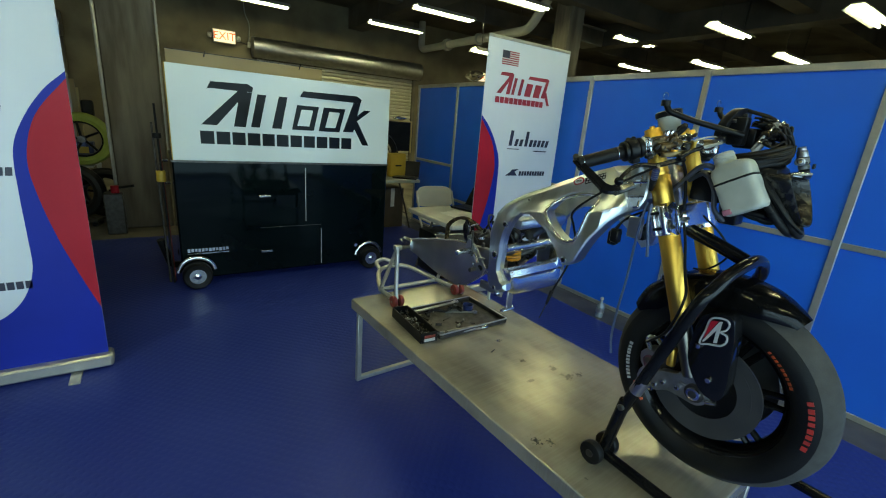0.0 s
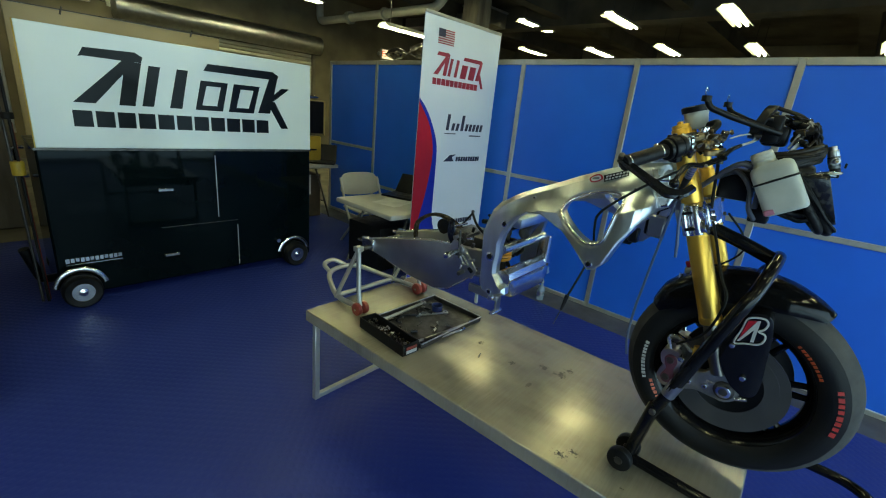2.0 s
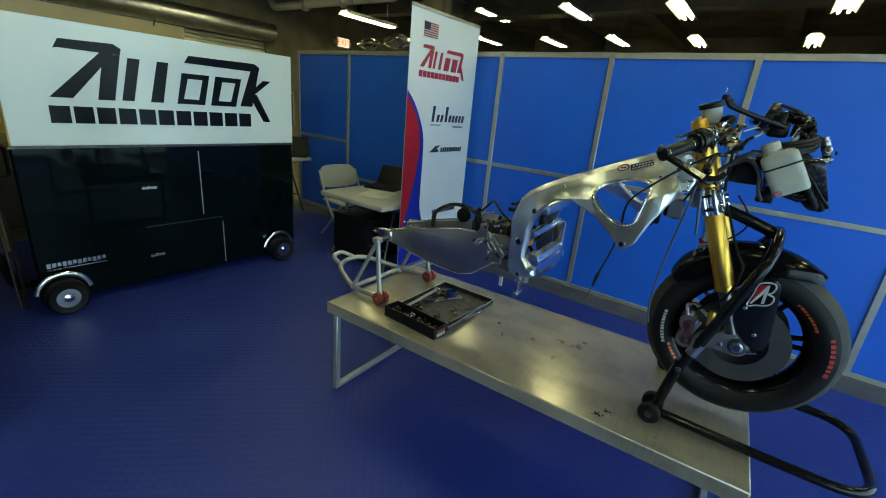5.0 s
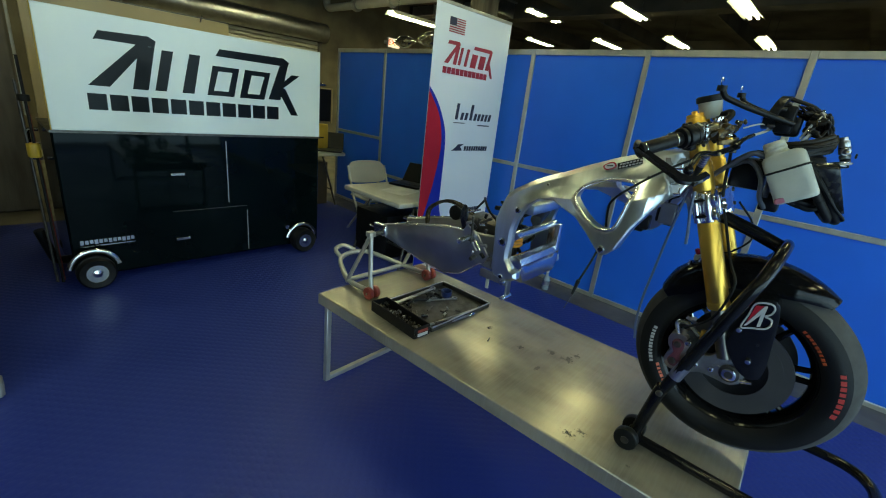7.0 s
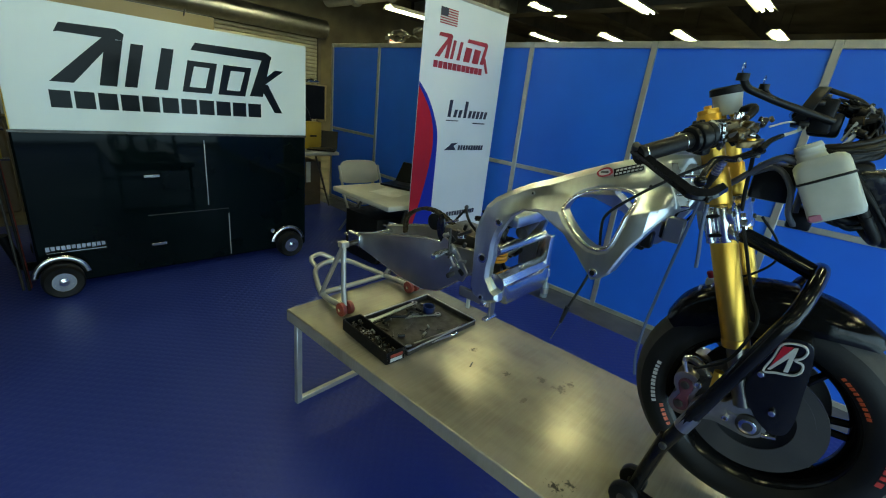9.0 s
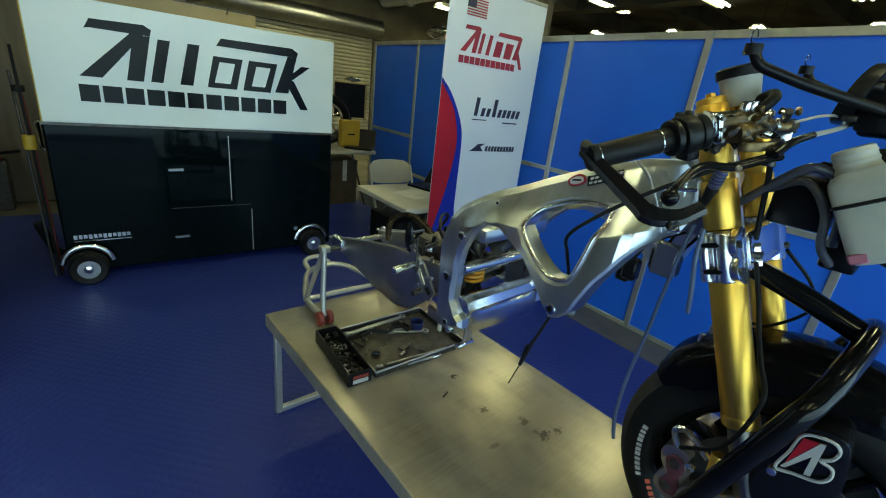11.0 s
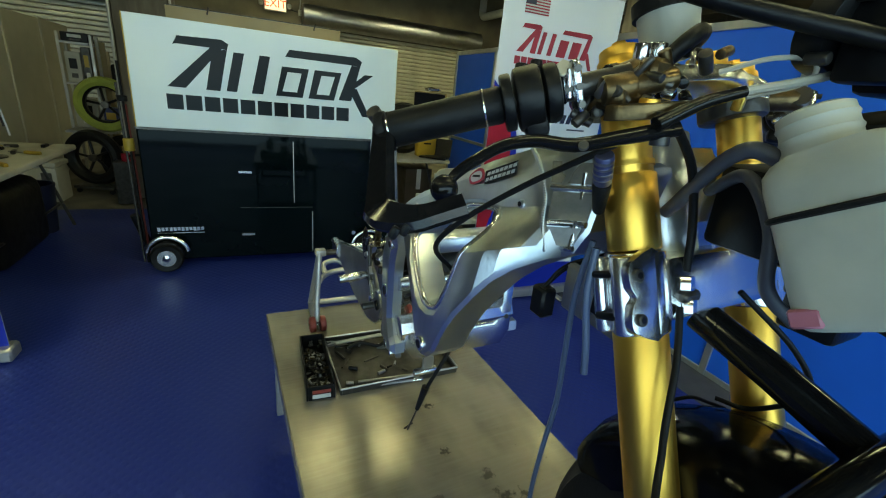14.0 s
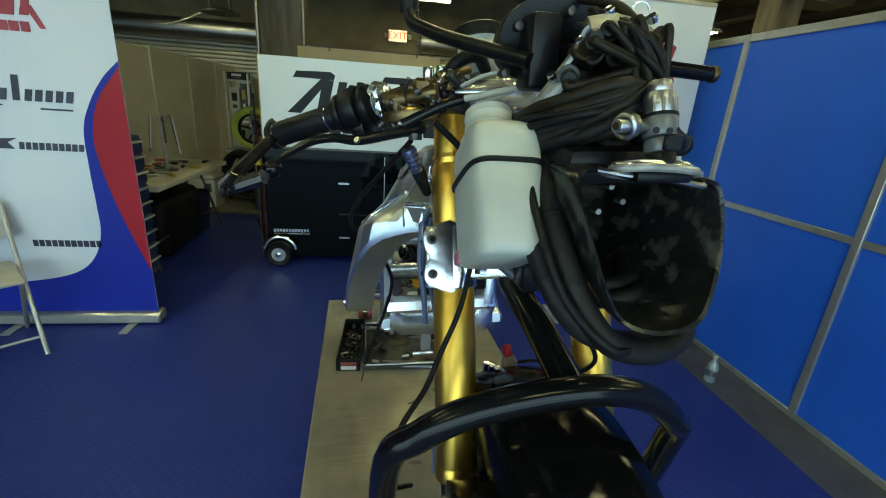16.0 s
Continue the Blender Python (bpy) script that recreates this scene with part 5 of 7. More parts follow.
# handlebars
# cast metal whose brown is warm reflection put into the colour
WARM_CAST = mat("cast_warm_reflection", (0.17, 0.115, 0.05), 0.33, 0.9, (0.06, 0.042, 0.022), 45, 0.25, 140)
G0, G1 = V(-0.334, 0.321, 1.393), V(-0.237, 0.263, 1.427)
GD = (G1 - G0).normalized()
for s in (-1, 1):
    M = Matrix.Diagonal((-s, 1, 1, 1))
    g0, g1 = M @ G0, M @ G1
    gd = (g1 - g0).normalized()
    b = bmesh.new()
    tube(b, [g0, g1 + gd * 0.115], 0.011, 12)
    bar = part("clip_on_bar", b, STEEL_DARK, bike, "clip-on handlebar")
    b = bmesh.new()
    cyl(b, g0, g1, 0.0172, n=24, bevel=0.003)
    cyl(b, g0 - gd * 0.004, g0 + gd * 0.006, 0.0195, n=24, bevel=0.002)
    part("grip", b, RUBBER, bar, "black rubber grip")
    for k in (0.008, 0.10):
        part("grip_wire", cyls((g0 + gd * k, g0 + gd * (k + 0.0015), 0.0178), n=24), CHROME, bar)
    b = bmesh.new()
    cyl(b, g1, g1 + gd * 0.010, 0.026, n=28, bevel=0.002)
    cyl(b, g1 + gd * 0.012, g1 + gd * 0.036, 0.029, n=28, bevel=0.004)
    cyl(b, g1 + gd * 0.038, g1 + gd * 0.052, 0.0265, n=28, bevel=0.004)
    box(b, (-0.010, -0.018, -0.036), (0.012, 0.012, -0.01), 0.006, Matrix.Translation(g1 + gd * 0.026) @ gd.to_track_quat("X", "Z").to_matrix().to_4x4(), 2)
    part("throttle_housing", b, BLACK_PLASTIC, bar)
    b = bmesh.new()
    q = Matrix.Translation(g1 + gd * 0.046) @ gd.to_track_quat("X", "Z").to_matrix().to_4x4()
    box(b, (0.006, -0.012, -0.012), (0.012, 0.010, 0.016), 0.003, q)
    part("switch_plate", b, MILLED, bar)
    b = bmesh.new()
    box(b, (0.016, -0.020, -0.022), (0.025, 0.020, 0.024), 0.006, q, 2)
    ring = part("switch_clamp", b, MILLED, bar, "milled split clamp on the bar")
    for v in (-0.014, 0.001, 0.016):
        part("clamp_screw", cyls((q @ Vector((0.0205, -0.024, v)), q @ Vector((0.0205, 0.024, v)), 0.0032), n=8), STEEL_DARK, ring)
    part("bar_clamp", cyls((V(s * 0.1, fork_y(1.425), 1.425), V(s * 0.1, fork_y(1.462), 1.462), 0.038), n=28, bevel=0.004), STEEL_DARK, bar)
    b = bmesh.new()
    tube(b, [g1 + gd * 0.10, V(s * 0.115, fork_y(1.455) - 0.02, 1.452)], 0.014, 12)
    part("bar_root", b, WARM_CAST, bar)
# brake master cylinder, lever, reservoir and lever guard on the camera side
b = bmesh.new()
cyl(b, (-0.180, 0.200, 1.444), (-0.155, 0.189, 1.451), 0.0125, n=20, bevel=0.003)
cyl(b, (-0.156, 0.190, 1.450), (-0.122, 0.176, 1.460), 0.0095, n=20, bevel=0.002)
box(b, (-0.15, 0.176, 1.452), (-0.128, 0.196, 1.474), 0.004)
cyl(b, (-0.150, 0.212, 1.458), (-0.105, 0.214, 1.474), 0.011, n=18, bevel=0.003)
box(b, (-0.178, 0.182, 1.430), (-0.140, 0.215, 1.452), 0.006)
master = part("master_cylinder", b, WARM_CAST, bike, "grey brake master cylinder, its brown a warm reflection put into the colour")
b = bmesh.new()
plate(b, [smooth2([(-0.035, 0.0), (-0.018, -0.013), (0.01, -0.014), (0.036, -0.004), (0.038, 0.004), (0.012, 0.013), (-0.018, 0.012)], 3)],
      lambda u, v: V(-0.155 + u * 0.86 - v * 0.5, 0.172 - u * 0.42 - v * 0.86, 1.438 + u * 0.12), lambda u, v: V(-0.155 + u * 0.86 - v * 0.5, 0.172 - u * 0.42 - v * 0.86, 1.425 + u * 0.12), 0.003, 2)
part("lever_holder", b, WARM_CAST, master)
part("bolt_insert", cyls((V(-0.153, 0.171, 1.430), V(-0.153, 0.171, 1.4415), 0.0085), n=16, bevel=0.001), GOLD, master)
part("insert_socket", cyls((V(-0.153, 0.171, 1.432), V(-0.153, 0.171, 1.4420), 0.004), n=8), BLACK_PLASTIC, master)
for p in (V(-0.128, 0.212, 1.486), V(-0.112, 0.208, 1.488)):
    bt = part("master_bolt", cyls((p - V(0, 0, 0.014), p + V(0, 0, 0.002), 0.0072), n=14, bevel=0.001), CHROME, master)
    part("bolt_socket", cyls((p, p + V(0, 0, 0.0026), 0.0035), n=6), BLACK_PLASTIC, bt)
random.seed(23)
for i in range(46):
    p = V(random.uniform(-0.185, -0.095), 0, 0)
    p.y = 0.195 + (p.x + 0.14) * -0.35 + random.uniform(-0.025, 0.025)
    p.z = 1.453 + (p.x + 0.14) * 0.35 + random.uniform(-0.024, 0.022)
    d = V(random.uniform(-1, 1), random.uniform(-1, 1), random.uniform(-1, 1)).normalized() * random.uniform(0.003, 0.011)
    part("control_fitting", cyls((p - d, p + d, random.uniform(0.002, 0.0058)), n=10, bevel=0.0007), (WARM_CAST, BLACK_PLASTIC, DULL_ALU, STEEL_DARK, STEEL_DARK, GLOSS_BLACK, MILLED)[i % 7], bike)
part("switch_bracket", boxes(((-0.010, -0.007, -0.001), (0.012, 0.007, 0.002), 0.001, pose(-0.196, 0.236, 1.461, 20, -30, 20))), WHITE_PLASTIC, bike, "white bracket tab")
part("switch_bracket", boxes(((-0.002, -0.008, -0.014), (0.002, 0.008, 0.012), 0.001, pose(-0.190, 0.232, 1.450, 0, -10, -30))), MILLED, bike)
for i, p in enumerate((V(-0.222, 0.262, 1.458), V(-0.212, 0.254, 1.462), V(-0.217, 0.246, 1.456), V(-0.205, 0.262, 1.459))):
    part("switch_knob", cyls((p - V(0, 0, 0.012), p + V(0.002, 0.002, 0.006), 0.0065 - 0.0008 * i), n=14, bevel=0.002), BLACK_PLASTIC, bike)
b = bmesh.new()
blade = spline([V(-0.140, 0.150, 1.420), V(-0.175, 0.165, 1.411), V(-0.215, 0.182, 1.401), V(-0.244, 0.197, 1.402), V(-0.270, 0.204, 1.397), V(-0.292, 0.206, 1.386), V(-0.309, 0.207, 1.375), V(-0.317, 0.207, 1.366)], 4)
tube(b, blade, 0.0092, 12, False, 0.0052, 0.75)
bmesh.ops.create_uvsphere(b, u_segments=14, v_segments=10, radius=0.0115, matrix=Matrix.Translation((-0.320, 0.207, 1.362)))
lever = part("brake_lever", b, GLOSS_BLACK, bike, "black brake lever")
part("lever_badge", cyls((V(-0.2155, 0.172, 1.401), V(-0.2175, 0.1705, 1.403), 0.004), n=16), DULL_ALU, lever)
part("lever_pivot", cyls((V(-0.150, 0.155, 1.405), V(-0.150, 0.157, 1.432), 0.008), n=14, bevel=0.001), STEEL_DARK, lever)


def strap(bm, pts, widths, thick, face):
    """Flat bar with chamfered edges swept along pts, its broad side turned to face."""
    rows = []
    n = len(pts)
    for i, p in enumerate(pts):
        t = (pts[min(i + 1, n - 1)] - pts[max(i - 1, 0)]).normalized()
        o = (face - t * face.dot(t)).normalized()
        w = t.cross(o) * widths[i] / 2
        c = t.cross(o) * min(widths[i] / 2, 0.004)
        h = o * thick / 2
        rows.append([bm.verts.new(p + q) for q in (-w - h * 0.3, -w + c + h, w - c + h, w + h * 0.3, w - h * 0.3, w - c - h, -w + c - h, -w - h)])
    for a, c in zip(rows, rows[1:]):
        for i in range(8):
            bm.faces.new((a[i], a[(i + 1) % 8], c[(i + 1) % 8], c[i]))
    bm.faces.new(rows[0])
    bm.faces.new(rows[-1])


b = bmesh.new()
way = fillet([V(-0.330, 0.334, 1.400), V(-0.375, 0.203, 1.345), V(-0.356, 0.178, 1.347), V(-0.322, 0.168, 1.359)], 0.012, 4)
wide = [0.022, 0.025] + [0.029 - 0.009 * i / (len(way) - 3) for i in range(len(way) - 2)]
strap(b, way, wide, 0.013, V(-0.8, -0.45, 0.9))
guard = part("lever_guard", b, CARBON, bike, "black carbon brake lever guard", 25)
for i in range(7):
    p = V(-0.376 + i * 0.0075, 0.178 - i * 0.0012, 1.331 + i * 0.0022)
    part("guard_tooth", cyls((p + V(0.002, 0, 0.004), p + V(0.006, -0.002, 0.012), 0.0034), n=8, bevel=0.001), BLACK_PLASTIC, guard)
part("guard_bolt", cyls((V(-0.334, 0.333, 1.402), V(-0.343, 0.328, 1.412), 0.0075), n=14, bevel=0.001), STEEL_DARK, guard)
b = bmesh.new()
RC = Matrix.Translation((-0.051, 0.243, 1.482)) @ Euler((radians(-16), radians(-4), 0)).to_matrix().to_4x4()
lathe(b, [(0.0005, 0), (0.022, 0.0), (0.027, 0.008), (0.030, 0.045), (0.0005, 0.045)], 28, RC)
res = part("fluid_reservoir", b, BOTTLE, bike, "milky brake fluid cup with a black lid")
b = bmesh.new()
lathe(b, [(0.0005, 0.044), (0.034, 0.044), (0.0345, 0.058), (0.030, 0.061), (0.0005, 0.0615)], 28, RC)
part("lid", b, RUBBER, res, "black screw lid")
b = bmesh.new()
tube(b, spline([(-0.052, 0.225, 1.49), (-0.07, 0.20, 1.502), (-0.095, 0.19, 1.495), (-0.11, 0.20, 1.475)], 6), 0.008, 10)
part("reservoir_hose", b, RUBBER, res)
# bent sheet bracket from the reservoir across to the other leg, on two gold posts
b = bmesh.new()
strap(b, spline([V(-0.0813, 0.2186, 1.4788), V(-0.0505, 0.2372, 1.4760), V(-0.0001, 0.2490, 1.4706), V(0.0394, 0.2393, 1.4655), V(0.0882, 0.2141, 1.4611)], 4), [0.012, 0.015] + [0.017] * 30, 0.003, V(-0.35, -0.8, 0.45))
rb = part("reservoir_bracket", b, MILLED, bike, "bent silver sheet bracket")
part("bracket_bolt", cyls((V(-0.0001, 0.2490, 1.4706), V(-0.0017, 0.2452, 1.4726), 0.0058), n=14, bevel=0.001), BLACK_PLASTIC, rb)
for x, y in ((-0.105, 0.226), (0.05, 0.222)):
    part("bracket_post", cyls((V(x, y, 1.437), V(x, y - 0.004, 1.470), 0.0062), n=14, bevel=0.0015), GOLD, rb)
# adjuster knob, white steering cable, sensor
b = bmesh.new()
tube(b, spline([(-0.10, 0.128, 1.452), (-0.06, 0.112, 1.462), (-0.02, 0.105, 1.472), (0.03, 0.13, 1.480)], 6), 0.0036, 8)
part("adjuster_cable", b, WHITE_PLASTIC, bike, "pale remote adjuster cable")
b = bmesh.new()
tube(b, spline([(-0.165, 0.150, 1.422), (-0.13, 0.142, 1.440), (-0.10, 0.128, 1.452)], 6), 0.0065, 10, False, 0.0045)
part("adjuster_rod", b, GLOSS_BLACK, bike)
b = bmesh.new()
tube(b, spline([(-0.098, 0.155, 1.466), (-0.075, 0.13, 1.478), (-0.05, 0.112, 1.478), (-0.052, 0.112, 1.462), (-0.085, 0.135, 1.448)], 6), 0.0021, 8)
part("clear_loop", b, WHITE_PLASTIC, bike, "pale plastic loop of tube")
sw = part("pressure_switch", cyls((V(-0.153, 0.208, 1.390), V(-0.138, 0.218, 1.360), 0.0092), n=16, bevel=0.002), mat("blue_anodised", (0.20, 0.22, 0.38), 0.3, 0.9), bike)
for k in (0.15, 0.35, 0.55, 0.75):
    p = V(-0.153, 0.208, 1.390).lerp(V(-0.138, 0.218, 1.360), k)
    part("switch_rib", cyls((p, p.lerp(V(-0.138, 0.218, 1.360), 0.1), 0.0099), n=16), DULL_ALU, sw)
part("switch_boot", cyls((V(-0.138, 0.218, 1.360), V(-0.122, 0.230, 1.325), 0.010, 0.006), n=14, bevel=0.003), RUBBER, bike)


# fluid bottle strapped beside the forks
def bottle():
    w = V(0.06, -0.86, 0.51).normalized()
    u = V(-0.02, 0.50, 0.86)
    u = (u - w * u.dot(w)).normalized()
    v = w.cross(u)
    m = BIKE.inverted() @ Matrix.Translation((1.3855, 0.656, 1.3625)) @ Matrix((w, v, u)).transposed().to_4x4()
    bm = bmesh.new()
    rows = []
    for h, k in ((-0.063, 0.86), (-0.060, 0.95), (-0.052, 1.0), (0.040, 1.0), (0.051, 0.97), (0.058, 0.85), (0.062, 0.62)):
        row = []
        for i in range(32):
            a = 2 * math.pi * (i + 0.5) / 32
            c, s = math.cos(a), math.sin(a)
            x = math.copysign(abs(c) ** 0.42, c) * 0.0455 * k
            y = math.copysign(abs(s) ** 0.42, s) * 0.0335 * (k if k > 0.8 else 0.85)
            row.append(bm.verts.new(m @ V(x, y, h)))
        rows.append(row)
    for a, c in zip(rows, rows[1:]):
        for i in range(32):
            bm.faces.new((a[i], a[(i + 1) % 32], c[(i + 1) % 32], c[i]))
    bm.faces.new(rows[0])
    bm.faces.new(rows[-1])
    ob = part("fluid_bottle", bm, BOTTLE, bike, "milky plastic overflow bottle tied on with a black strap", 45)
    b = bmesh.new()
    nk = m @ Matrix.Translation((-0.010, 0, 0.060))
    lathe(b, [(0.0255, 0), (0.0255, 0.004), (0.0235, 0.008), (0.0235, 0.012), (0.0247, 0.014), (0.0235, 0.017), (0.0235, 0.022), (0.0247, 0.024), (0.0235, 0.027), (0.0233, 0.031), (0.020, 0.033), (0.0005, 0.033)], 28, nk)
    part("neck", b, BOTTLE, ob)
    ring = []
    for i in range(32):
        a = 2 * math.pi * i / 32
        c, s = math.cos(a), math.sin(a)
        ring.append(m @ V(math.copysign(abs(c) ** 0.42, c) * 0.0463, math.copysign(abs(s) ** 0.42, s) * 0.0343, 0.018))
    b = bmesh.new()
    tube(b, ring, 0.0026, 6, True)
    part("strap", b, RUBBER, ob, "black strap")
    b = bmesh.new()
    box(b, (-0.043, 0.028, -0.060), (-0.022, 0.0341, -0.046), 0.002, m)
    box(b, (-0.0459, -0.024, -0.060), (-0.042, 0.018, -0.047), 0.002, m)
    part("fluid_residue", b, PINK, ob, "pink fluid at the bottom")


bottle()


# air duct in front of the steering head, open forwards
def air_duct():
    # rings: mouth outer, back outer, then the inside
    def ring(y, pts, k=1.0):
        cx = sum(p[0] for p in pts) / len(pts)
        cz = sum(p[1] for p in pts) / len(pts)
        return [V(cx + (a - cx) * k, y - (1.40 - c) * 0.38, cz + (c - cz) * k) for a, c in pts]
    mouth = smooth2([(-0.044, 1.404), (0.012, 1.402), (0.060, 1.397), (0.071, 1.384), (0.067, 1.34), (0.050, 1.298), (0.026, 1.286), (-0.006, 1.288), (-0.028, 1.303), (-0.042, 1.345), (-0.053, 1.388)], 3)
    bm = bmesh.new()
    rs = [ring(-0.058, mouth, 1.0), ring(-0.055, mouth, 1.025), ring(0.0, mouth, 1.0), ring(0.09, mouth, 0.72), ring(0.088, mouth, 0.68), ring(0.0, mouth, 0.90), ring(-0.056, mouth, 0.955)]
    vs = [[bm.verts.new(q) for q in r] for r in rs]
    n = len(mouth)
    for a, c in zip(vs, vs[1:] + vs[:1]):
        for i in range(n):
            bm.faces.new((a[i], a[(i + 1) % n], c[(i + 1) % n], c[i]))
    bm.faces.new([bm.verts.new(q) for q in ring(0.089, mouth, 0.70)])
    ob = part("air_duct", bm, mat("scuffed_carbon_duct", (0.008, 0.008, 0.0075), 0.27, 0, (0.06, 0.056, 0.046), 45, 0.5, 120, spread=(0.5, 0.72), rvar=0.06), bike, "black carbon air intake duct, open to the front", 50)
    for x, z in ((0.03, 1.375), (0.045, 1.36), (0.02, 1.35)):
        part("duct_rivet", cyls((V(x, 0.04, z), V(x, 0.028, z), 0.003), n=10), DULL_ALU, ob)
    part("duct_clip", boxes(((0.070, -0.06, 1.365), (0.080, -0.042, 1.382), 0.003)), BLACK_PLASTIC, ob)
    b = bmesh.new()
    strap(b, spline([V(-0.036, -0.055, 1.404), V(-0.02, -0.066, 1.402), V(0.015, -0.069, 1.399), V(0.045, -0.066, 1.394), V(0.056, -0.056, 1.393)], 4), [0.006] * 30, 0.005, V(0, -0.15, 1))
    part("duct_lip", b, DULL_ALU, ob, "grey raised lip along the mouth")
    fl = Matrix.Translation((0.010, -0.052, 1.4045)) @ Euler((radians(-16), radians(3), 0)).to_matrix().to_4x4()
    b = bmesh.new()
    tube(b, [fl @ V(0.031 * math.cos(k * 0.1745), 0.020 * math.sin(k * 0.1745), 0) for k in range(36)], 0.0042, 10, True)
    part("duct_flange", b, MILLED, ob, "bright oval flange ring with sealant")
    b = bmesh.new()
    random.seed(77)
    tube(b, [fl @ V((0.035 + random.uniform(0, 0.003)) * math.cos(k * 0.1745), (0.024 + random.uniform(0, 0.002)) * math.sin(k * 0.1745), -0.003) for k in range(36)], 0.0032, 8, True)
    part("sealant_bead", b, mat("clear_sealant", (0.30, 0.29, 0.26), 0.2, 0, (0.18, 0.17, 0.15), 60, 0.4, 150, rvar=0.03), ob, "uneven bead of clear sealant")
    part("flange_floor", cyls((fl @ V(0, 0, -0.004), fl @ V(0, 0, -0.001), 0.020), n=28), GOLD, ob, "gold disc inside the flange")


air_duct()
# steering damper body / connector standing on the duct
A, B = V(0.008, -0.0665, 1.405), V(0.0095, -0.044, 1.468)
AD = (B - A).normalized()
b = bmesh.new()
cyl(b, A + AD * 0.013, A + AD * 0.024, 0.0118, n=24, bevel=0.003)
cyl(b, A + AD * 0.0245, A + AD * 0.040, 0.0124, n=24, bevel=0.002)
conn = part("connector", b, mat("grey_connector", (0.17, 0.175, 0.175), 0.32, 0.4, (0.11, 0.11, 0.11), 30), bike, "grey stepped cylindrical connector")
b = bmesh.new()
cyl(b, A + AD * 0.041, A + AD * 0.058, 0.0112, n=24, bevel=0.0015)
cyl(b, A + AD * 0.058, A + AD * 0.067, 0.0086, n=20, bevel=0.0015)
for k in range(5):
    q = V(math.cos(-2.6 + k * 0.6), math.sin(-2.6 + k * 0.6), 0)
    cyl(b, A + AD * 0.043 + q * 0.0108, A + AD * 0.056 + q * 0.0108, 0.0016, n=8)
part("connector_cap", b, DULL_ALU, conn, "ribbed bright metal cap")
part("connector_stem", cyls((A + AD * 0.0, A + AD * 0.013, 0.0105), n=20, bevel=0.001), BLACK_PLASTIC, conn)
part("connector_band", cyls((A + AD * 0.0395, A + AD * 0.0418, 0.0128), n=24), BLACK_PLASTIC, conn)
part("connector_tab", boxes(((-0.004, -0.082, 1.421), (0.010, -0.0775, 1.433), 0.0015)), BLACK_PLASTIC, conn)
for k in range(4):
    o = V(math.cos(-2.4 + k * 0.7), math.sin(-2.4 + k * 0.7), 0)
    part("connector_key", cyls((A + AD * 0.031 + o * 0.0115, A + AD * 0.031 + o * 0.0132, 0.0026), n=8), BLACK_PLASTIC, conn)
b = bmesh.new()
lathe(b, [(0.0065, -0.003), (0.008, -0.004), (0.0098, -0.003), (0.0105, 0.0), (0.0098, 0.004), (0.008, 0.005), (0.0065, 0.004)], 24, Matrix.Translation((-0.020, -0.057, 1.436)) @ Euler((0, radians(80), radians(25))).to_matrix().to_4x4(), True)
nut = part("pipe_fitting", b, DULL_ALU, bike, "chrome ring fitting")
part("fitting_core", cyls((V(-0.031, -0.061, 1.436), V(-0.004, -0.055, 1.436), 0.0052), n=14, bevel=0.001), DULL_ALU, nut)
part("fitting_plug", cyls((V(-0.0315, -0.0612, 1.436), V(-0.028, -0.060, 1.436), 0.0030), n=10), WARM_CAST, nut)
part("duct_neck", boxes(((-0.048, -0.03, 1.385), (0.044, 0.09, 1.418), 0.012, None, 2)), BLACK_PLASTIC, bike)
part("connector_seat", boxes(((-0.016, -0.075, 1.397), (0.03, -0.045, 1.4055), 0.003, None, 2)), BLACK_PLASTIC, bike)

# fairing stays, electronics box, bracket
for s in (-1, 1):
    b = bmesh.new()
    tube(b, fillet([(s * 0.152, 0.218, 1.556), (s * 0.152, 0.208, 1.535), (s * 0.12, 0.155, 1.515), (s * 0.055, 0.06, 1.487)], 0.02, 5), 0.0074, 12)
    st = part("fairing_stay", b, BLACK_PLASTIC, bike, "black fairing stay tube")
    b = bmesh.new()
    tube(b, [V(s * 0.152, 0.219, 1.548), V(s * 0.152, 0.219, 1.562)], 0.0115, 12)
    part("stay_socket", b, RUBBER, st)
    ring = [V(s * 0.152 + 0.012 * math.cos(a), 0.222, 1.572 + 0.009 * math.sin(a)) for a in [2 * math.pi * k / 14 for k in range(13)]]
    b = bmesh.new()
    tube(b, ring, 0.0011, 5)
    part("wire_clip", b, CHROME, st)
b = bmesh.new()
tube(b, [V(0.075, 0.13, 1.494), V(0.15, 0.142, 1.4955), V(0.212, 0.140, 1.4917)], 0.0088, 14)
stub = part("stay_stub", b, GLOSS_BLACK, bike, "black stay tube on the far side")
part("stub_cap", cyls((V(0.206, 0.140, 1.492), V(0.214, 0.140, 1.4916), 0.0098), n=16, bevel=0.002), WARM_CAST, stub)
# instrument carrier: bent grey bracket with plugs, black box behind
b = bmesh.new()
strap(b, fillet([V(-0.053, 0.036, 1.453), V(-0.015, 0.014, 1.517), V(0.036, 0.022, 1.512), V(0.044, 0.016, 1.485)], 0.006, 3), [0.0065] * 40, 0.003, V(-0.5, -0.8, 0.35))
carrier = part("instrument_bracket", b, BLASTED, bike, "bent grey alloy instrument bracket", 25)
b = bmesh.new()
strap(b, [V(-0.026, 0.010, 1.5135), V(-0.004, 0.006, 1.5165), V(0.022, 0.008, 1.5135), V(0.040, 0.014, 1.508)], [0.016, 0.018, 0.018, 0.014], 0.003, V(-0.1, -0.75, 0.65))
part("cross_plate", b, BLASTED, carrier)
b = bmesh.new()
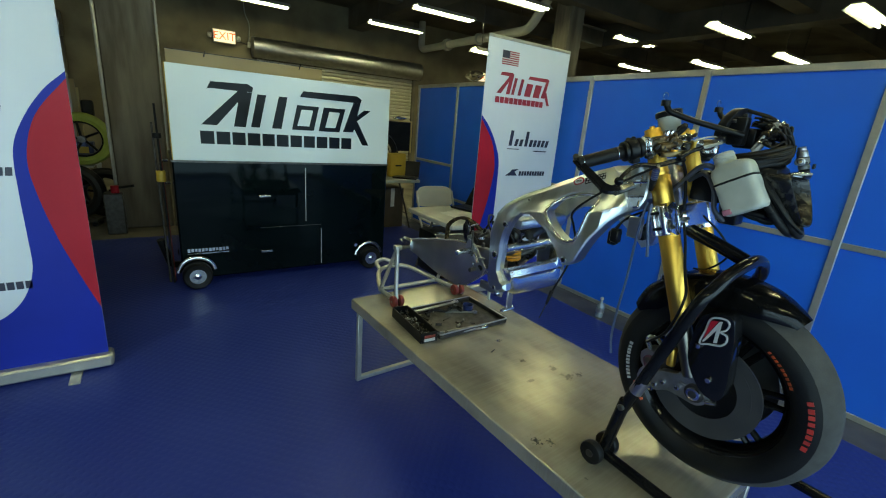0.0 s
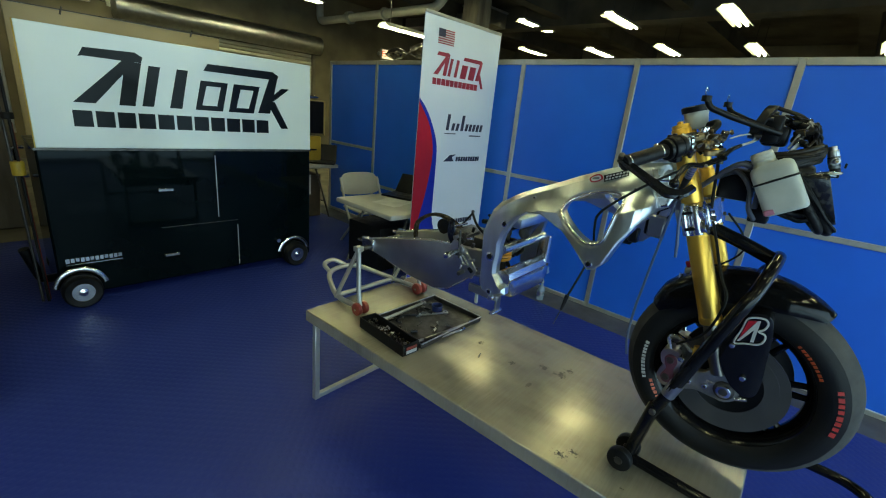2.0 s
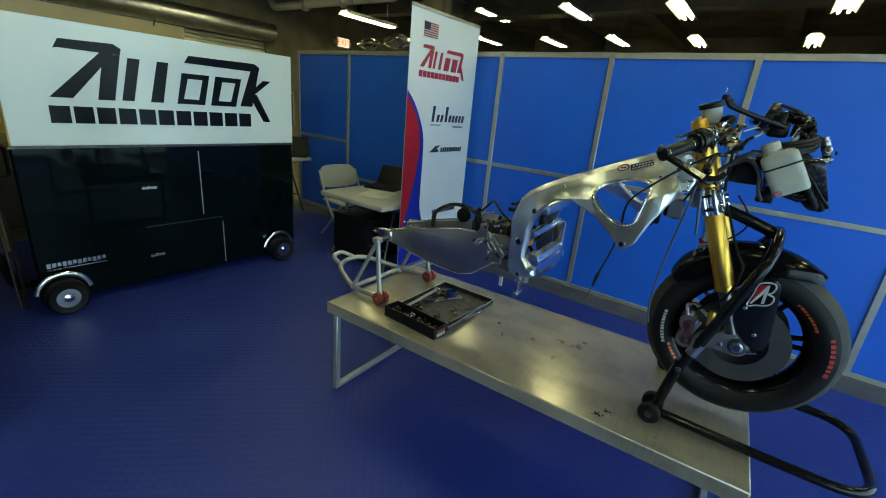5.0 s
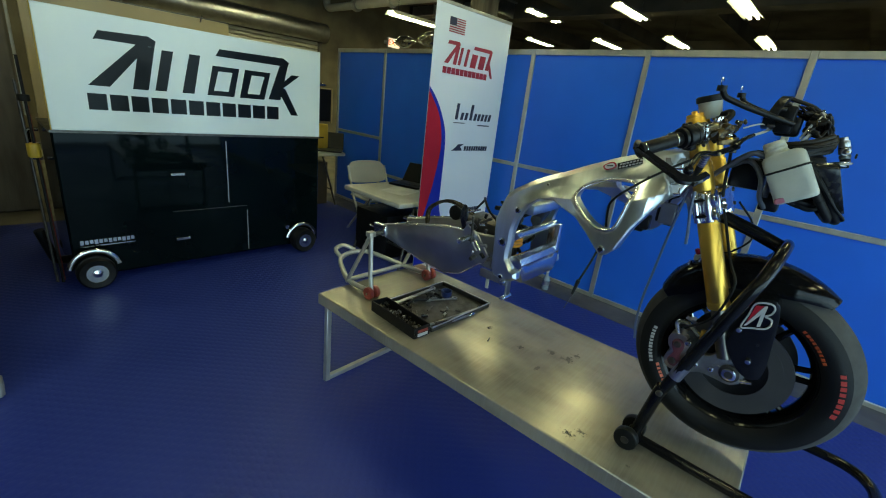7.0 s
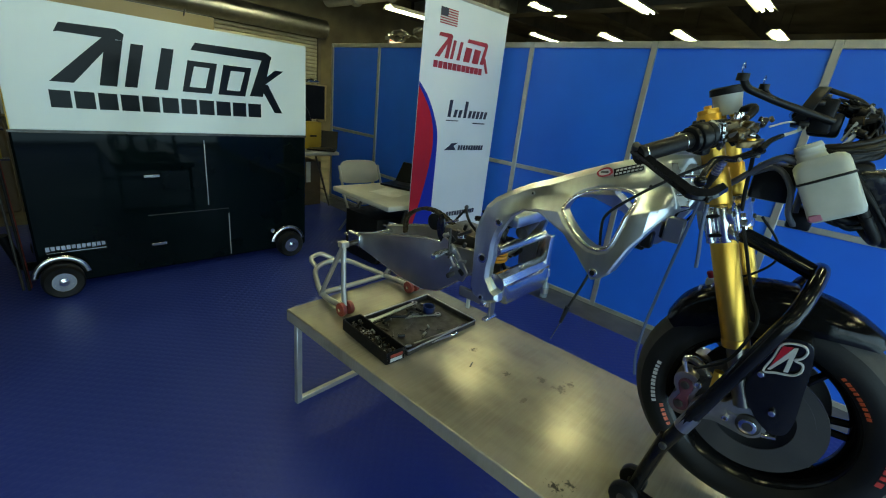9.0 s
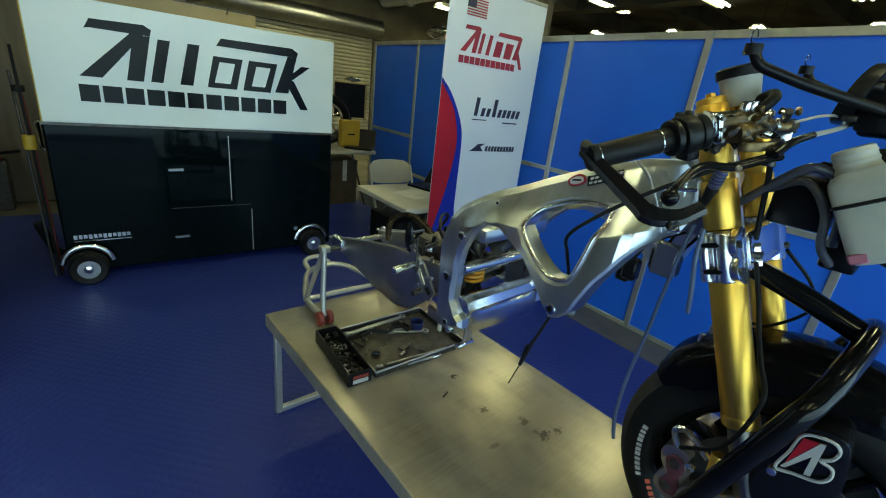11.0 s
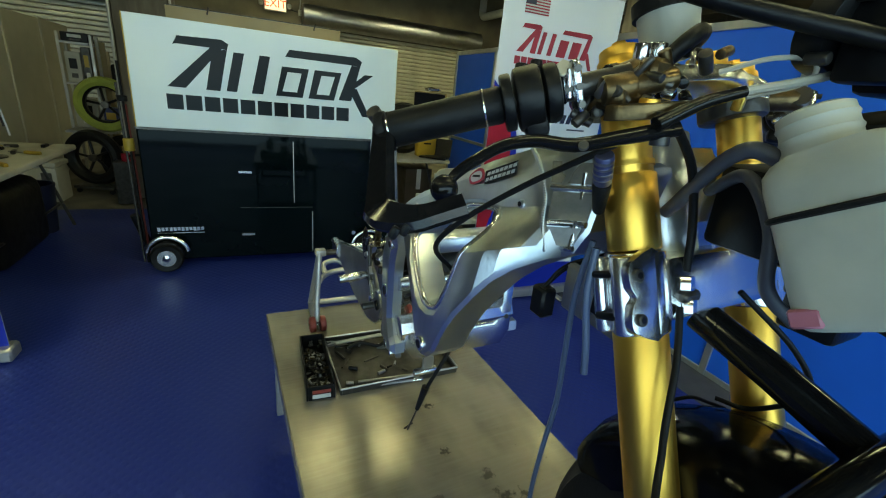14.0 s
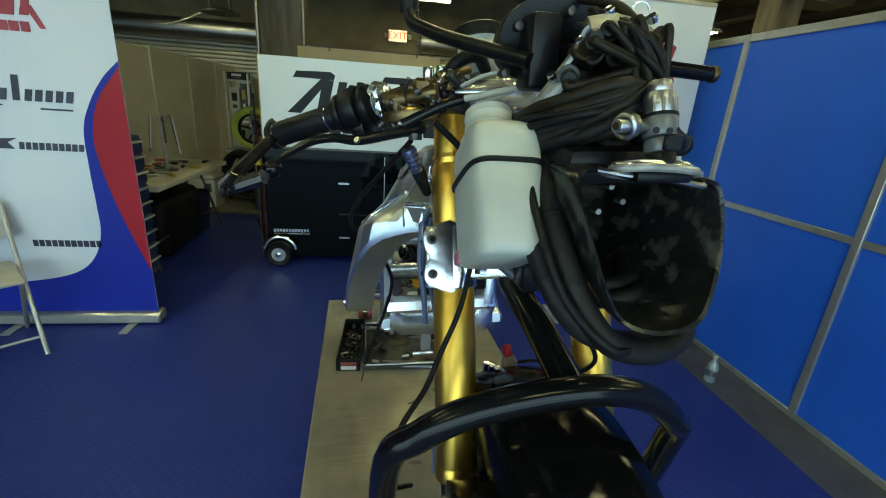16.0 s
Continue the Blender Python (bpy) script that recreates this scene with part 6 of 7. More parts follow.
strap(b, [V(-0.057, 0.030, 1.440), V(-0.044, 0.022, 1.462), V(-0.034, 0.018, 1.470)], [0.020, 0.012, 0.004], 0.003, V(-0.3, -0.85, 0.3))
part("gusset", b, BLASTED, carrier)
for p in (V(-0.045, 0.026, 1.470), V(-0.028, 0.015, 1.497), V(-0.006, 0.014, 1.5205), V(0.034, 0.014, 1.5185)):
    part("bracket_bolt", cyls((p, p + V(-0.004, -0.003, 0.005), 0.0042), n=10, bevel=0.001), CHROME, carrier)
b = bmesh.new()
plate(b, [smooth2([(-0.076, 1.502), (-0.070, 1.528), (-0.045, 1.547), (-0.005, 1.553), (0.035, 1.540), (0.05, 1.51), (0.04, 1.478), (0.0, 1.468), (-0.045, 1.473), (-0.066, 1.484)], 3)],
      lambda u, v: V(u, 0.098 - (v - 1.50) * 0.3, v), lambda u, v: V(u, 0.119 - (v - 1.50) * 0.3, v), 0.004, 2)
inst = part("instrument_back", b, BLACK_PLASTIC, bike, "black rounded instrument housing on the fairing stay", 30)
for u, v in ((-0.066, 1.478), (-0.060, 1.520), (0.035, 1.515), (-0.01, 1.535)):
    part("housing_bolt", cyls((V(u, 0.104 - (v - 1.50) * 0.3, v), V(u, 0.088 - (v - 1.50) * 0.3, v), 0.0048), n=12, bevel=0.001), STEEL_DARK, inst)
part("housing_block", boxes(((-0.055, 0.06, 1.462), (-0.025, 0.098, 1.53), 0.005, None, 2)), BLACK_PLASTIC, inst)
part("housing_block", boxes(((-0.02, 0.045, 1.455), (0.04, 0.098, 1.505), 0.008, None, 2)), BLACK_PLASTIC, inst)
random.seed(31)
BROWN_BLACK = mat("brown_black_rubber", (0.012, 0.009, 0.006), 0.46, 0, (0.020, 0.015, 0.009), 40, 0.2, 120, rvar=0.06, ior=1.27)
for i in range(13):
    p = V(-0.030 + 0.0060 * i, 0.030 - 0.004 * (i % 3), 1.466 + 0.026 * math.sin(0.4 + 0.22 * i) + 0.011 * (i % 3))
    o = V(random.uniform(-0.3, 0.3), -0.75, random.uniform(-0.3, 0.4)).normalized()
    b = bmesh.new()
    cyl(b, p - o * 0.006, p + o * 0.012, 0.0088, n=16, bevel=0.0015)
    cyl(b, p + o * 0.012, p + o * 0.028, 0.0068, n=14, bevel=0.0015)
    pl = part("round_plug", b, (BLACK_PLASTIC, BROWN_BLACK)[i % 2], bike)
    part("plug_ring", cyls((p + o * 0.010, p + o * 0.0125, 0.0095), n=16), (STEEL_DARK, WARM_CAST, DULL_ALU)[i % 3], pl)
    b = bmesh.new()
    tube(b, spline([p + o * 0.024, p + o * 0.034 + V(0.003, 0, -0.003), V(0.026 + 0.0010 * i, -0.008, 1.480 - 0.003 * i), V(0.018, -0.006, 1.445)], 8), 0.0032, 8)
    part("plug_cable", b, BROWN_BLACK, pl, "", 75)
part("ecu_box", boxes(((-0.05, 0.08, 1.31), (0.05, 0.16, 1.39), 0.008, None, 2)), BLACK_PLASTIC, bike)

# wiring loom: thick black bundles round the duct and over the front
random.seed(11)
def loom(pts, r, jitter=0.008, material=CABLE_BLACK):
    q = [V(*p) + V(random.uniform(-1, 1), random.uniform(-1, 1), random.uniform(-1, 1)) * jitter for p in pts]
    b = bmesh.new()
    tube(b, spline(q, 6), r, 10)
    return part("cable", b, material, bike, "", 75)


for i in range(10):
    loom([(0.01, 0.06, 1.520), (0.016, 0.03, 1.514), (0.024, 0.0, 1.49), (0.030, -0.006, 1.455), (0.03, 0.02, 1.43), (-0.04, 0.05, 1.42), (-0.02, 0.11, 1.40)], random.uniform(0.0022, 0.0046), 0.013, (CABLE_BLACK, BROWN_BLACK)[i % 2])
for i in range(7):
    loom([(-0.01, 0.04, 1.522), (0.008, 0.005, 1.508), (0.02, -0.018, 1.482), (0.035, -0.018, 1.45), (0.045, 0.0, 1.42)], random.uniform(0.0022, 0.004), 0.010, (CABLE_BLACK, BROWN_BLACK)[i % 2])
HOSE = mat("matt_black_hose", (0.006, 0.006, 0.006), 0.55, 0, (0.011, 0.010, 0.009), 30, 0.5, 150, ior=1.32)
for dx, dy, r in ((0.010, 0.0, 0.0105), (-0.006, 0.016, 0.010)):
    hose = loom([(-0.035 + dx, 0.07 + dy, 1.425), (-0.058 + dx, 0.01 + dy, 1.395), (-0.064 + dx, -0.03 + dy, 1.355), (-0.054 + dx, -0.066 + dy, 1.306), (-0.030 + dx * 0.6, -0.088 + dy, 1.274), (0.015, -0.088 + dy, 1.262), (0.05, -0.076 + dy, 1.268), (0.064, -0.055 + dy, 1.288)], r, 0.0, HOSE)
    for q in (0.30, 0.62):
        pts = spline([(-0.058 + dx, 0.01 + dy, 1.395), (-0.064 + dx, -0.03 + dy, 1.355), (-0.054 + dx, -0.066 + dy, 1.306), (-0.030 + dx * 0.6, -0.088 + dy, 1.274)], 8)
        k = int(q * (len(pts) - 2))
        part("hose_tape", cyls((pts[k], pts[k + 1], r + 0.0012), n=14), CABLE_BLACK, hose)
loom([(-0.045, 0.05, 1.425), (-0.068, 0.0, 1.39), (-0.069, -0.04, 1.35), (-0.058, -0.076, 1.305), (-0.030, -0.102, 1.276), (0.0, -0.09, 1.27)], 0.0035, 0.0)
for i in range(6):
    loom([(-0.06, 0.08, 1.398 + 0.007 * i), (-0.058, 0.03, 1.409 + 0.0065 * i), (-0.038, -0.006 + 0.003 * (i % 2), 1.424 + 0.006 * i), (-0.010, -0.028 + 0.003 * (i % 2), 1.440 + 0.005 * i), (0.012, -0.024, 1.462)], 0.0072 - 0.0006 * (i % 3), 0.003, (HOSE, BROWN_BLACK)[i % 2])
for i in range(4):
    loom([(-0.07, 0.08, 1.415), (-0.07, 0.03, 1.43), (-0.045, -0.012, 1.442), (-0.015, -0.030, 1.452), (0.010, -0.026, 1.464)], random.uniform(0.002, 0.0035), 0.006)
for i in range(4):
    loom([(-0.05, 0.03, 1.31), (-0.03, -0.02, 1.295), (0.02, -0.04, 1.295), (0.05, 0.0, 1.30)], 0.008, 0.010)
for i in range(6):
    loom([(-0.055, 0.06, 1.40), (-0.03, 0.0, 1.425), (0.0, -0.02, 1.432), (0.03, 0.0, 1.43), (0.045, 0.05, 1.41)], random.uniform(0.004, 0.0075), 0.014, (CABLE_BLACK, BROWN_BLACK)[i % 2])
for i in range(3):
    loom([(-0.066, 0.085, 1.41 + 0.012 * i), (-0.052, 0.03, 1.415 + 0.010 * i), (-0.034, -0.016, 1.428 + 0.006 * i), (-0.008, -0.034, 1.446 + 0.004 * i), (0.010, -0.026, 1.464)], random.uniform(0.0042, 0.006), 0.003, (HOSE, BROWN_BLACK, CABLE_BLACK)[i % 3])
loom([(0.0, 0.085, 1.548), (0.012, 0.03, 1.53), (0.022, 0.0, 1.50), (0.030, -0.012, 1.475), (0.026, -0.01, 1.452)], 0.0048, 0.0, BROWN_BLACK)
b = bmesh.new()
box(b, (-0.052, 0.03, 1.262), (0.0, 0.075, 1.31), 0.006, None, 2)
part("loom_plug", b, BLACK_PLASTIC, bike)
# grey coolant hoses beside the fork, brake line, hanging cables
grey_hose = mat("grey_blue_hose", (0.06, 0.065, 0.085), 0.45)
loom([(-0.055, 0.20, 1.33), (-0.09, 0.13, 1.40), (-0.085, 0.10, 1.405), (-0.075, 0.07, 1.38), (-0.06, 0.065, 1.30)], 0.007, 0.0, grey_hose)
loom([(-0.04, 0.17, 1.36), (-0.075, 0.12, 1.385), (-0.085, 0.085, 1.35), (-0.08, 0.075, 1.30), (-0.05, 0.06, 1.27)], 0.006, 0.0, grey_hose)
loom([(-0.125, 0.165, 1.425), (-0.085, 0.165, 1.385), (-0.063, 0.163, 1.33), (-0.060, 0.157, 1.28)], 0.0042, 0.0)
for z in (1.268, 1.246):
    part("brake_fitting", cyls((V(-0.062, 0.155 - (1.268 - z) * 0.4, z + 0.007), V(-0.064, 0.15 - (1.268 - z) * 0.4, z - 0.007), 0.0085), n=6, bevel=0.001), CHROME, bike, "chrome hexagon brake fitting")
part("brake_splitter", boxes(((-0.075, 0.14, 1.251), (-0.05, 0.158, 1.263), 0.003)), STEEL_DARK, bike)
in_bike = BIKE.inverted()
loom([tuple(in_bike @ V(*q)) for q in ((1.393, 0.77, 1.246), (1.379, 0.747, 1.198), (1.355, 0.724, 1.151), (1.336, 0.704, 1.114), (1.303, 0.678, 1.07), (1.300, 0.70, 0.97), (1.33, 0.76, 0.90))], 0.0036, 0.0)
loom([(-0.03, 0.12, 1.27), (0.03, 0.075, 1.21), (0.07, 0.07, 1.15), (0.075, 0.11, 1.10), (0.06, 0.15, 1.09)], 0.003, 0.003)
loom([(-0.15, 0.20, 1.40), (-0.185, 0.28, 1.345), (-0.222, 0.35, 1.285), (-0.232, 0.395, 1.235), (-0.19, 0.415, 1.185), (-0.16, 0.42, 1.12), (-0.172, 0.428, 1.05), (-0.20, 0.45, 0.96), (-0.21, 0.458, 0.93)], 0.0035, 0.0)
part("cable_boot", cyls((V(-0.204, 0.452, 0.955), V(-0.214, 0.46, 0.905), 0.007, 0.004), n=12), RUBBER, bike)
part("cable_tip", cyls((V(-0.214, 0.46, 0.905), V(-0.224, 0.474, 0.85), 0.0016), n=6), STEEL_DARK, bike)
clear_hose = mat("clear_grey_hose", (0.075, 0.105, 0.19), 0.3)
loom([(-0.115, 0.235, 1.29), (-0.118, 0.243, 1.22), (-0.10, 0.258, 1.12), (-0.085, 0.27, 1.03), (-0.085, 0.28, 0.93), (-0.09, 0.28, 0.84), (-0.09, 0.27, 0.78)], 0.0038, 0.0, clear_hose)
loom([(-0.13, 0.215, 1.29), (-0.134, 0.212, 1.24), (-0.128, 0.204, 1.18), (-0.125, 0.20, 1.14)], 0.0042, 0.0, clear_hose)
for i, (y, z) in enumerate(((0.33, 1.165), (0.35, 1.15), (0.30, 1.19), (0.28, 1.18))):
    part("connector_plug", boxes(((-0.10 + i * 0.02, y - 0.014, z - 0.022), (-0.075 + i * 0.02, y + 0.014, z + 0.022), 0.004)), BLACK_PLASTIC, bike)
    loom([(-0.088 + i * 0.02, y, z + 0.02), (-0.07 + i * 0.02, y - 0.02, z + 0.06), (-0.04, 0.25, 1.27)], 0.003, 0.004)
part("lug", boxes(((-0.085, 0.255, 1.17), (-0.07, 0.30, 1.235), 0.004)), DULL_ALU, bike)
part("red_clip", cyls((V(0.0, 0.178, 1.088), V(-0.003, 0.186, 1.103), 0.0075), n=14, bevel=0.002), BANNER_RED, bike, "small red plug cap")
part("plug_body", boxes(((-0.008, 0.168, 1.066), (0.012, 0.188, 1.086), 0.003)), WHITE_PLASTIC, bike)
loom([(0.01, 0.178, 1.076), (0.04, 0.165, 1.085), (0.075, 0.16, 1.07), (0.10, 0.15, 1.06)], 0.0025, 0.0)


# ---- paddock stands ----
STANDS = pose(1.49, 0.633, 0, 0, 0, 2.5)


def S3(x, y, z):
    return V(x + (0.8 - z) * 0.0279, y, z + 0.0279 * x)


front_stand = thing("front_paddock_stand", STANDS, "gloss black front paddock stand holding the steering head", "paddock stand")
b = bmesh.new()
hoop = [S3(-0.197, 0.137, 0.70), S3(-0.195, 0.023, 1.05), S3(-0.16, -0.002, 1.12), S3(-0.10, -0.012, 1.155), S3(0, -0.018, 1.172), S3(0.08, -0.014, 1.155), S3(0.135, -0.005, 1.11), S3(0.16, 0.02, 1.05), S3(0.197, 0.137, 0.70)]
tube(b, spline(hoop, 6), 0.0165, 14)
part("hoop", b, GLOSS_BLACK, front_stand, "bent gloss black lifting hoop")
b = bmesh.new()
tube(b, [S3(0, -0.012, 1.165), S3(-0.008, 0.07, 1.195), S3(-0.016, 0.155, 1.222)], 0.0185, 14)
part("head_post", b, GLOSS_BLACK, front_stand)
part("head_pin", cyls((S3(0, 0.155, 1.205), S3(0, 0.17, 1.25), 0.009), n=14), STEEL_DARK, front_stand)
for s in (-1, 1):
    b = bmesh.new()
    tube(b, [S3(s * 0.197, 0.137, 0.72), S3(s * 0.20, 0.170, 0.53)], 0.0175, 14)
    part("lower_leg", b, GLOSS_BLACK, front_stand)
    part("pivot_bolt", cyls((S3(s * 0.17, 0.137, 0.705), S3(s * 0.222, 0.137, 0.705), 0.009), n=14, bevel=0.002), STEEL_DARK, front_stand)
    part("sleeve", cyls((S3(s * 0.196, 0.115, 0.765), S3(s * 0.195, 0.10, 0.81), 0.0185), n=18), DULL_ALU, front_stand)
    for k, x in ((0, 0.245), (1, 0.165)):
        b = bmesh.new()
        c = V(s * x + 0.007, 0.182, 0.518)
        cyl(b, c - V(0.014, 0, 0), c + V(0.014, 0, 0), 0.036, n=28, bevel=0.006)
        part("roller", b, RUBBER, front_stand)
        part("roller_hub", cyls((c - V(0.016, 0, 0), c + V(0.016, 0, 0), 0.012), n=14), STEEL_DARK, front_stand)
    part("roller_axle", cyls((V(s * 0.15 + 0.007, 0.182, 0.518), V(s * 0.255 + 0.007, 0.182, 0.518), 0.007), n=10), STEEL_DARK, front_stand)
b = bmesh.new()
tube(b, fillet([(-0.198, 0.17, 0.510), (-0.205, -0.10, 0.506), (-0.205, -0.42, 0.506), (0.215, -0.42, 0.506), (0.215, -0.10, 0.506), (0.212, 0.17, 0.510)], 0.12, 8), 0.0155, 14)
part("base_loop", b, GLOSS_BLACK, front_stand, "black base handle reaching past the table end")

rear_stand = thing("rear_paddock_stand", STANDS, "bare aluminium rear paddock stand on red castors", "paddock stand")
for s in (-1, 1):
    b = bmesh.new()
    tube(b, [V(s * 0.190, 1.505, 0.80), V(s * 0.205, 1.475, 0.60), V(s * 0.208, 1.46, 0.525)], 0.0135, 12, False, None, 0.8)
    part("upright", b, ALU, rear_stand)
    b = bmesh.new()
    tube(b, [V(s * 0.190, 1.51, 0.79), V(s * 0.20, 1.66, 0.505)], 0.0125, 12, False, None, 0.8)
    part("brace", b, ALU, rear_stand)
    part("cradle", boxes(((s * 0.185 - 0.02, 1.495, 0.785), (s * 0.185 + 0.02, 1.53, 0.812), 0.005, None, 2)), ALU, rear_stand)
    for x in (-0.02, 0.02):
        c = V(s * 0.207 + x, 1.455, 0.514)
        part("castor", cyls((c - V(0.011, 0, 0), c + V(0.011, 0, 0), 0.0315), n=26, bevel=0.005), RED_PLASTIC, rear_stand, "red castor wheel")
    part("castor_axle", cyls((V(s * 0.207 - 0.035, 1.455, 0.514), V(s * 0.207 + 0.035, 1.455, 0.514), 0.007), n=10), CHROME, rear_stand)
b = bmesh.new()
tube(b, fillet([(-0.205, 1.47, 0.512), (-0.205, 1.66, 0.500), (-0.10, 1.89, 0.545), (0.08, 1.89, 0.555), (0.205, 1.66, 0.500), (0.205, 1.47, 0.512)], 0.09, 7), 0.0135, 12)
part("base_loop", b, ALU, rear_stand)
b = bmesh.new()
tube(b, [V(-0.205, 1.665, 0.502), V(0.205, 1.665, 0.502)], 0.0125, 12)
part("cross_bar", b, ALU, rear_stand)
b = bmesh.new()
tube(b, fillet([(-0.09, 1.87, 0.54), (-0.10, 1.93, 0.575), (-0.02, 1.95, 0.585), (0.03, 1.90, 0.555)], 0.03, 5), 0.0125, 12)
part("hand_loop", b, ALU, rear_stand)


# ---- tray and small box on the table ----
tray = thing("drip_tray", pose(1.44, 1.825, 0.4822, 0, 0, 1.5), "dark steel drip tray with spanners and oily parts", "tray")
b = bmesh.new()
box(b, (-0.205, -0.155, 0.0), (0.205, 0.155, 0.003))
for lo, hi in (((-0.21, -0.16, 0), (-0.204, 0.16, 0.024)), ((0.204, -0.16, 0), (0.21, 0.16, 0.024)), ((-0.204, -0.16, 0), (0.204, -0.154, 0.024)), ((-0.204, 0.154, 0), (0.204, 0.16, 0.024))):
    box(b, lo, hi, 0.0015)
part("pan", b, STEEL_DARK, tray)
for a, c in (((-0.21, -0.16), (0.21, -0.16)), ((0.21, -0.16), (0.21, 0.16)), ((0.21, 0.16), (-0.21, 0.16)), ((-0.21, 0.16), (-0.21, -0.16))):
    part("rim", cyls(((*a, 0.024), (*c, 0.024), 0.0035), n=8), DULL_ALU, tray)


def spanner(x, y, z, rz, length, r=0.006):
    t = thing("spanner", pose(x, y, z, 0, 0, rz), "bright steel spanner lying in the drip tray", "spanner", "hand tools")
    part("shank", boxes(((-length / 2, -r, 0), (length / 2, r, 0.006), 0.002)), DULL_ALU, t)
    b = bmesh.new()
    lathe(b, [(0.007, 0), (0.015, 0), (0.015, 0.008), (0.007, 0.008)], 16, pose(length / 2 + 0.012, 0, 0), True)
    part("ring_end", b, DULL_ALU, t)
    b = bmesh.new()
    plate(b, [[(-0.03, -0.012), (-0.012, -0.013), (0.004, -0.006), (0.004, 0.006), (-0.012, 0.013), (-0.03, 0.012), (-0.026, 0.005), (-0.014, 0.004), (-0.014, -0.004), (-0.026, -0.005)]],
          lambda u, v: V(u - length / 2, v, 0), lambda u, v: V(u - length / 2, v, 0.008))
    part("open_end", b, DULL_ALU, t)


spanner(1.385, 1.937, 0.508, 5, 0.25, 0.010)
spanner(1.50, 1.86, 0.487, -25, 0.12)


def drive_bar(a, c, r, label):
    """Straight socket bar from a to c, with a thicker socket at its end."""
    a, c = V(*a), V(*c)
    t = thing("socket_bar", pose(a.x, a.y, a.z), label, "hand tool", "hand tools")
    d = (c - a).normalized()
    part("bar", cyls((V(0, 0, 0), c - a, r), n=12, bevel=0.001), DULL_ALU, t)
    part("socket", cyls((c - a, c - a + d * 0.035, r * 1.7), n=14, bevel=0.002), CHROME, t)


drive_bar((1.30, 1.700, 0.4922), (1.57, 1.682, 0.4922), 0.0055, "long bright socket bar in the drip tray")
drive_bar((1.255, 1.676, 0.4922), (1.48, 1.660, 0.4922), 0.005, "long bright socket bar along the drip tray's edge")
t = thing("blue_pot", pose(1.555, 1.88, 0.487), "small blue plastic pot in the drip tray", "pot")
b = bmesh.new()
lathe(b, [(0.0005, 0), (0.026, 0), (0.03, 0.03), (0.027, 0.03), (0.024, 0.004), (0.0005, 0.004)], 20)
part("cup", b, NAVY, t)
random.seed(5)
for i in range(20):
    p = V(random.uniform(1.27, 1.60), random.uniform(1.69, 1.95), 0.488 + random.uniform(0, 0.004))
    t = thing("loose_part", pose(p.x, p.y, p.z, 0, 0, random.uniform(0, 360)), "small oily metal part lying in the tray", "machine part", "loose parts")
    L = random.uniform(0.008, 0.03)
    part("piece", cyls(((-L, 0, 0.004), (L, 0, 0.004), random.uniform(0.003, 0.008)), n=8), (STEEL_DARK, STEEL_DARK, BLACK_PLASTIC, DULL_ALU)[i % 4], t)
t = thing("cable_coil", pose(1.36, 1.86, 0.487), "dark oily cable coil in the tray", "cable")
b = bmesh.new()
tube(b, spline([(-0.06, 0.04, 0.01), (0.0, 0.06, 0.014), (0.06, 0.03, 0.01), (0.10, 0.05, 0.014), (0.14, 0.0, 0.01)], 6), 0.007, 8)
part("cable", b, RUBBER, t)

pbox = thing("parts_box", pose(1.178, 1.815, 0.4822, 0, 0, -2), "open black plastic box full of bolts", "box")
b = bmesh.new()
box(b, (-0.038, -0.150, 0), (0.038, 0.150, 0.004))
for lo, hi in (((-0.044, -0.156, 0), (-0.038, 0.156, 0.052)), ((0.038, -0.156, 0), (0.044, 0.156, 0.052)), ((-0.038, -0.156, 0), (0.038, -0.150, 0.052)), ((-0.038, 0.150, 0), (0.038, 0.156, 0.052))):
    box(b, lo, hi, 0.0015)
part("shell", b, BLACK_PLASTIC, pbox)
part("label", boxes(((-0.026, -0.1585, 0.008), (0.03, -0.1565, 0.022))), WHITE_INK, pbox)
part("label", boxes(((-0.026, -0.1585, 0.026), (0.03, -0.1565, 0.038))), RED_PLASTIC, pbox)
for i in range(110):
    x, y = random.uniform(-0.033, 0.033), random.uniform(-0.143, 0.143)
    z = random.uniform(0.012, 0.032)
    d = V(random.uniform(-1, 1), random.uniform(-1, 1), random.uniform(-0.4, 0.4)).normalized() * random.uniform(0.003, 0.010)
    part("bolt", cyls((V(x, y, z) - d, V(x, y, z) + d, random.uniform(0.002, 0.006)), n=7), (STEEL_DARK, DULL_ALU, CHAIN, STEEL_DARK, BLACK_PLASTIC)[i % 5], pbox)
t = thing("rubber_sliver", pose(1.40, 1.47, 0.4822, 0, 0, 25), "dark sliver of rubber lying on the steel table", "scrap")
part("sliver", boxes(((-0.018, -0.003, 0), (0.018, 0.003, 0.002), 0.0008)), RUBBER, t)


# ---- desks, chairs and things at the back ----
def folding_table(m, w, d, h, label):
    t = thing("folding_table", m, label, "table", "folding tables")
    part("tabletop", boxes(((-w / 2, -d / 2, h - 0.045), (w / 2, d / 2, h), 0.012, None, 3)), WHITE_PLASTIC, t)
    for s in (-1, 1):
        for e in (-1, 1):
            b = bmesh.new()
            tube(b, fillet([(s * (w / 2 - 0.28), e * (d / 2 - 0.1), h - 0.05), (s * (w / 2 - 0.20), e * (d / 2 - 0.09), h * 0.55), (s * (w / 2 - 0.10), e * (d / 2 - 0.06), 0)], 0.1), 0.0125, 10)
            part("leg", b, STEEL_DARK, t)
        part("leg_bar", cyls(((s * (w / 2 - 0.15), -d / 2 + 0.07, h * 0.3), (s * (w / 2 - 0.15), d / 2 - 0.07, h * 0.3), 0.010), n=8), STEEL_DARK, t)
    return t


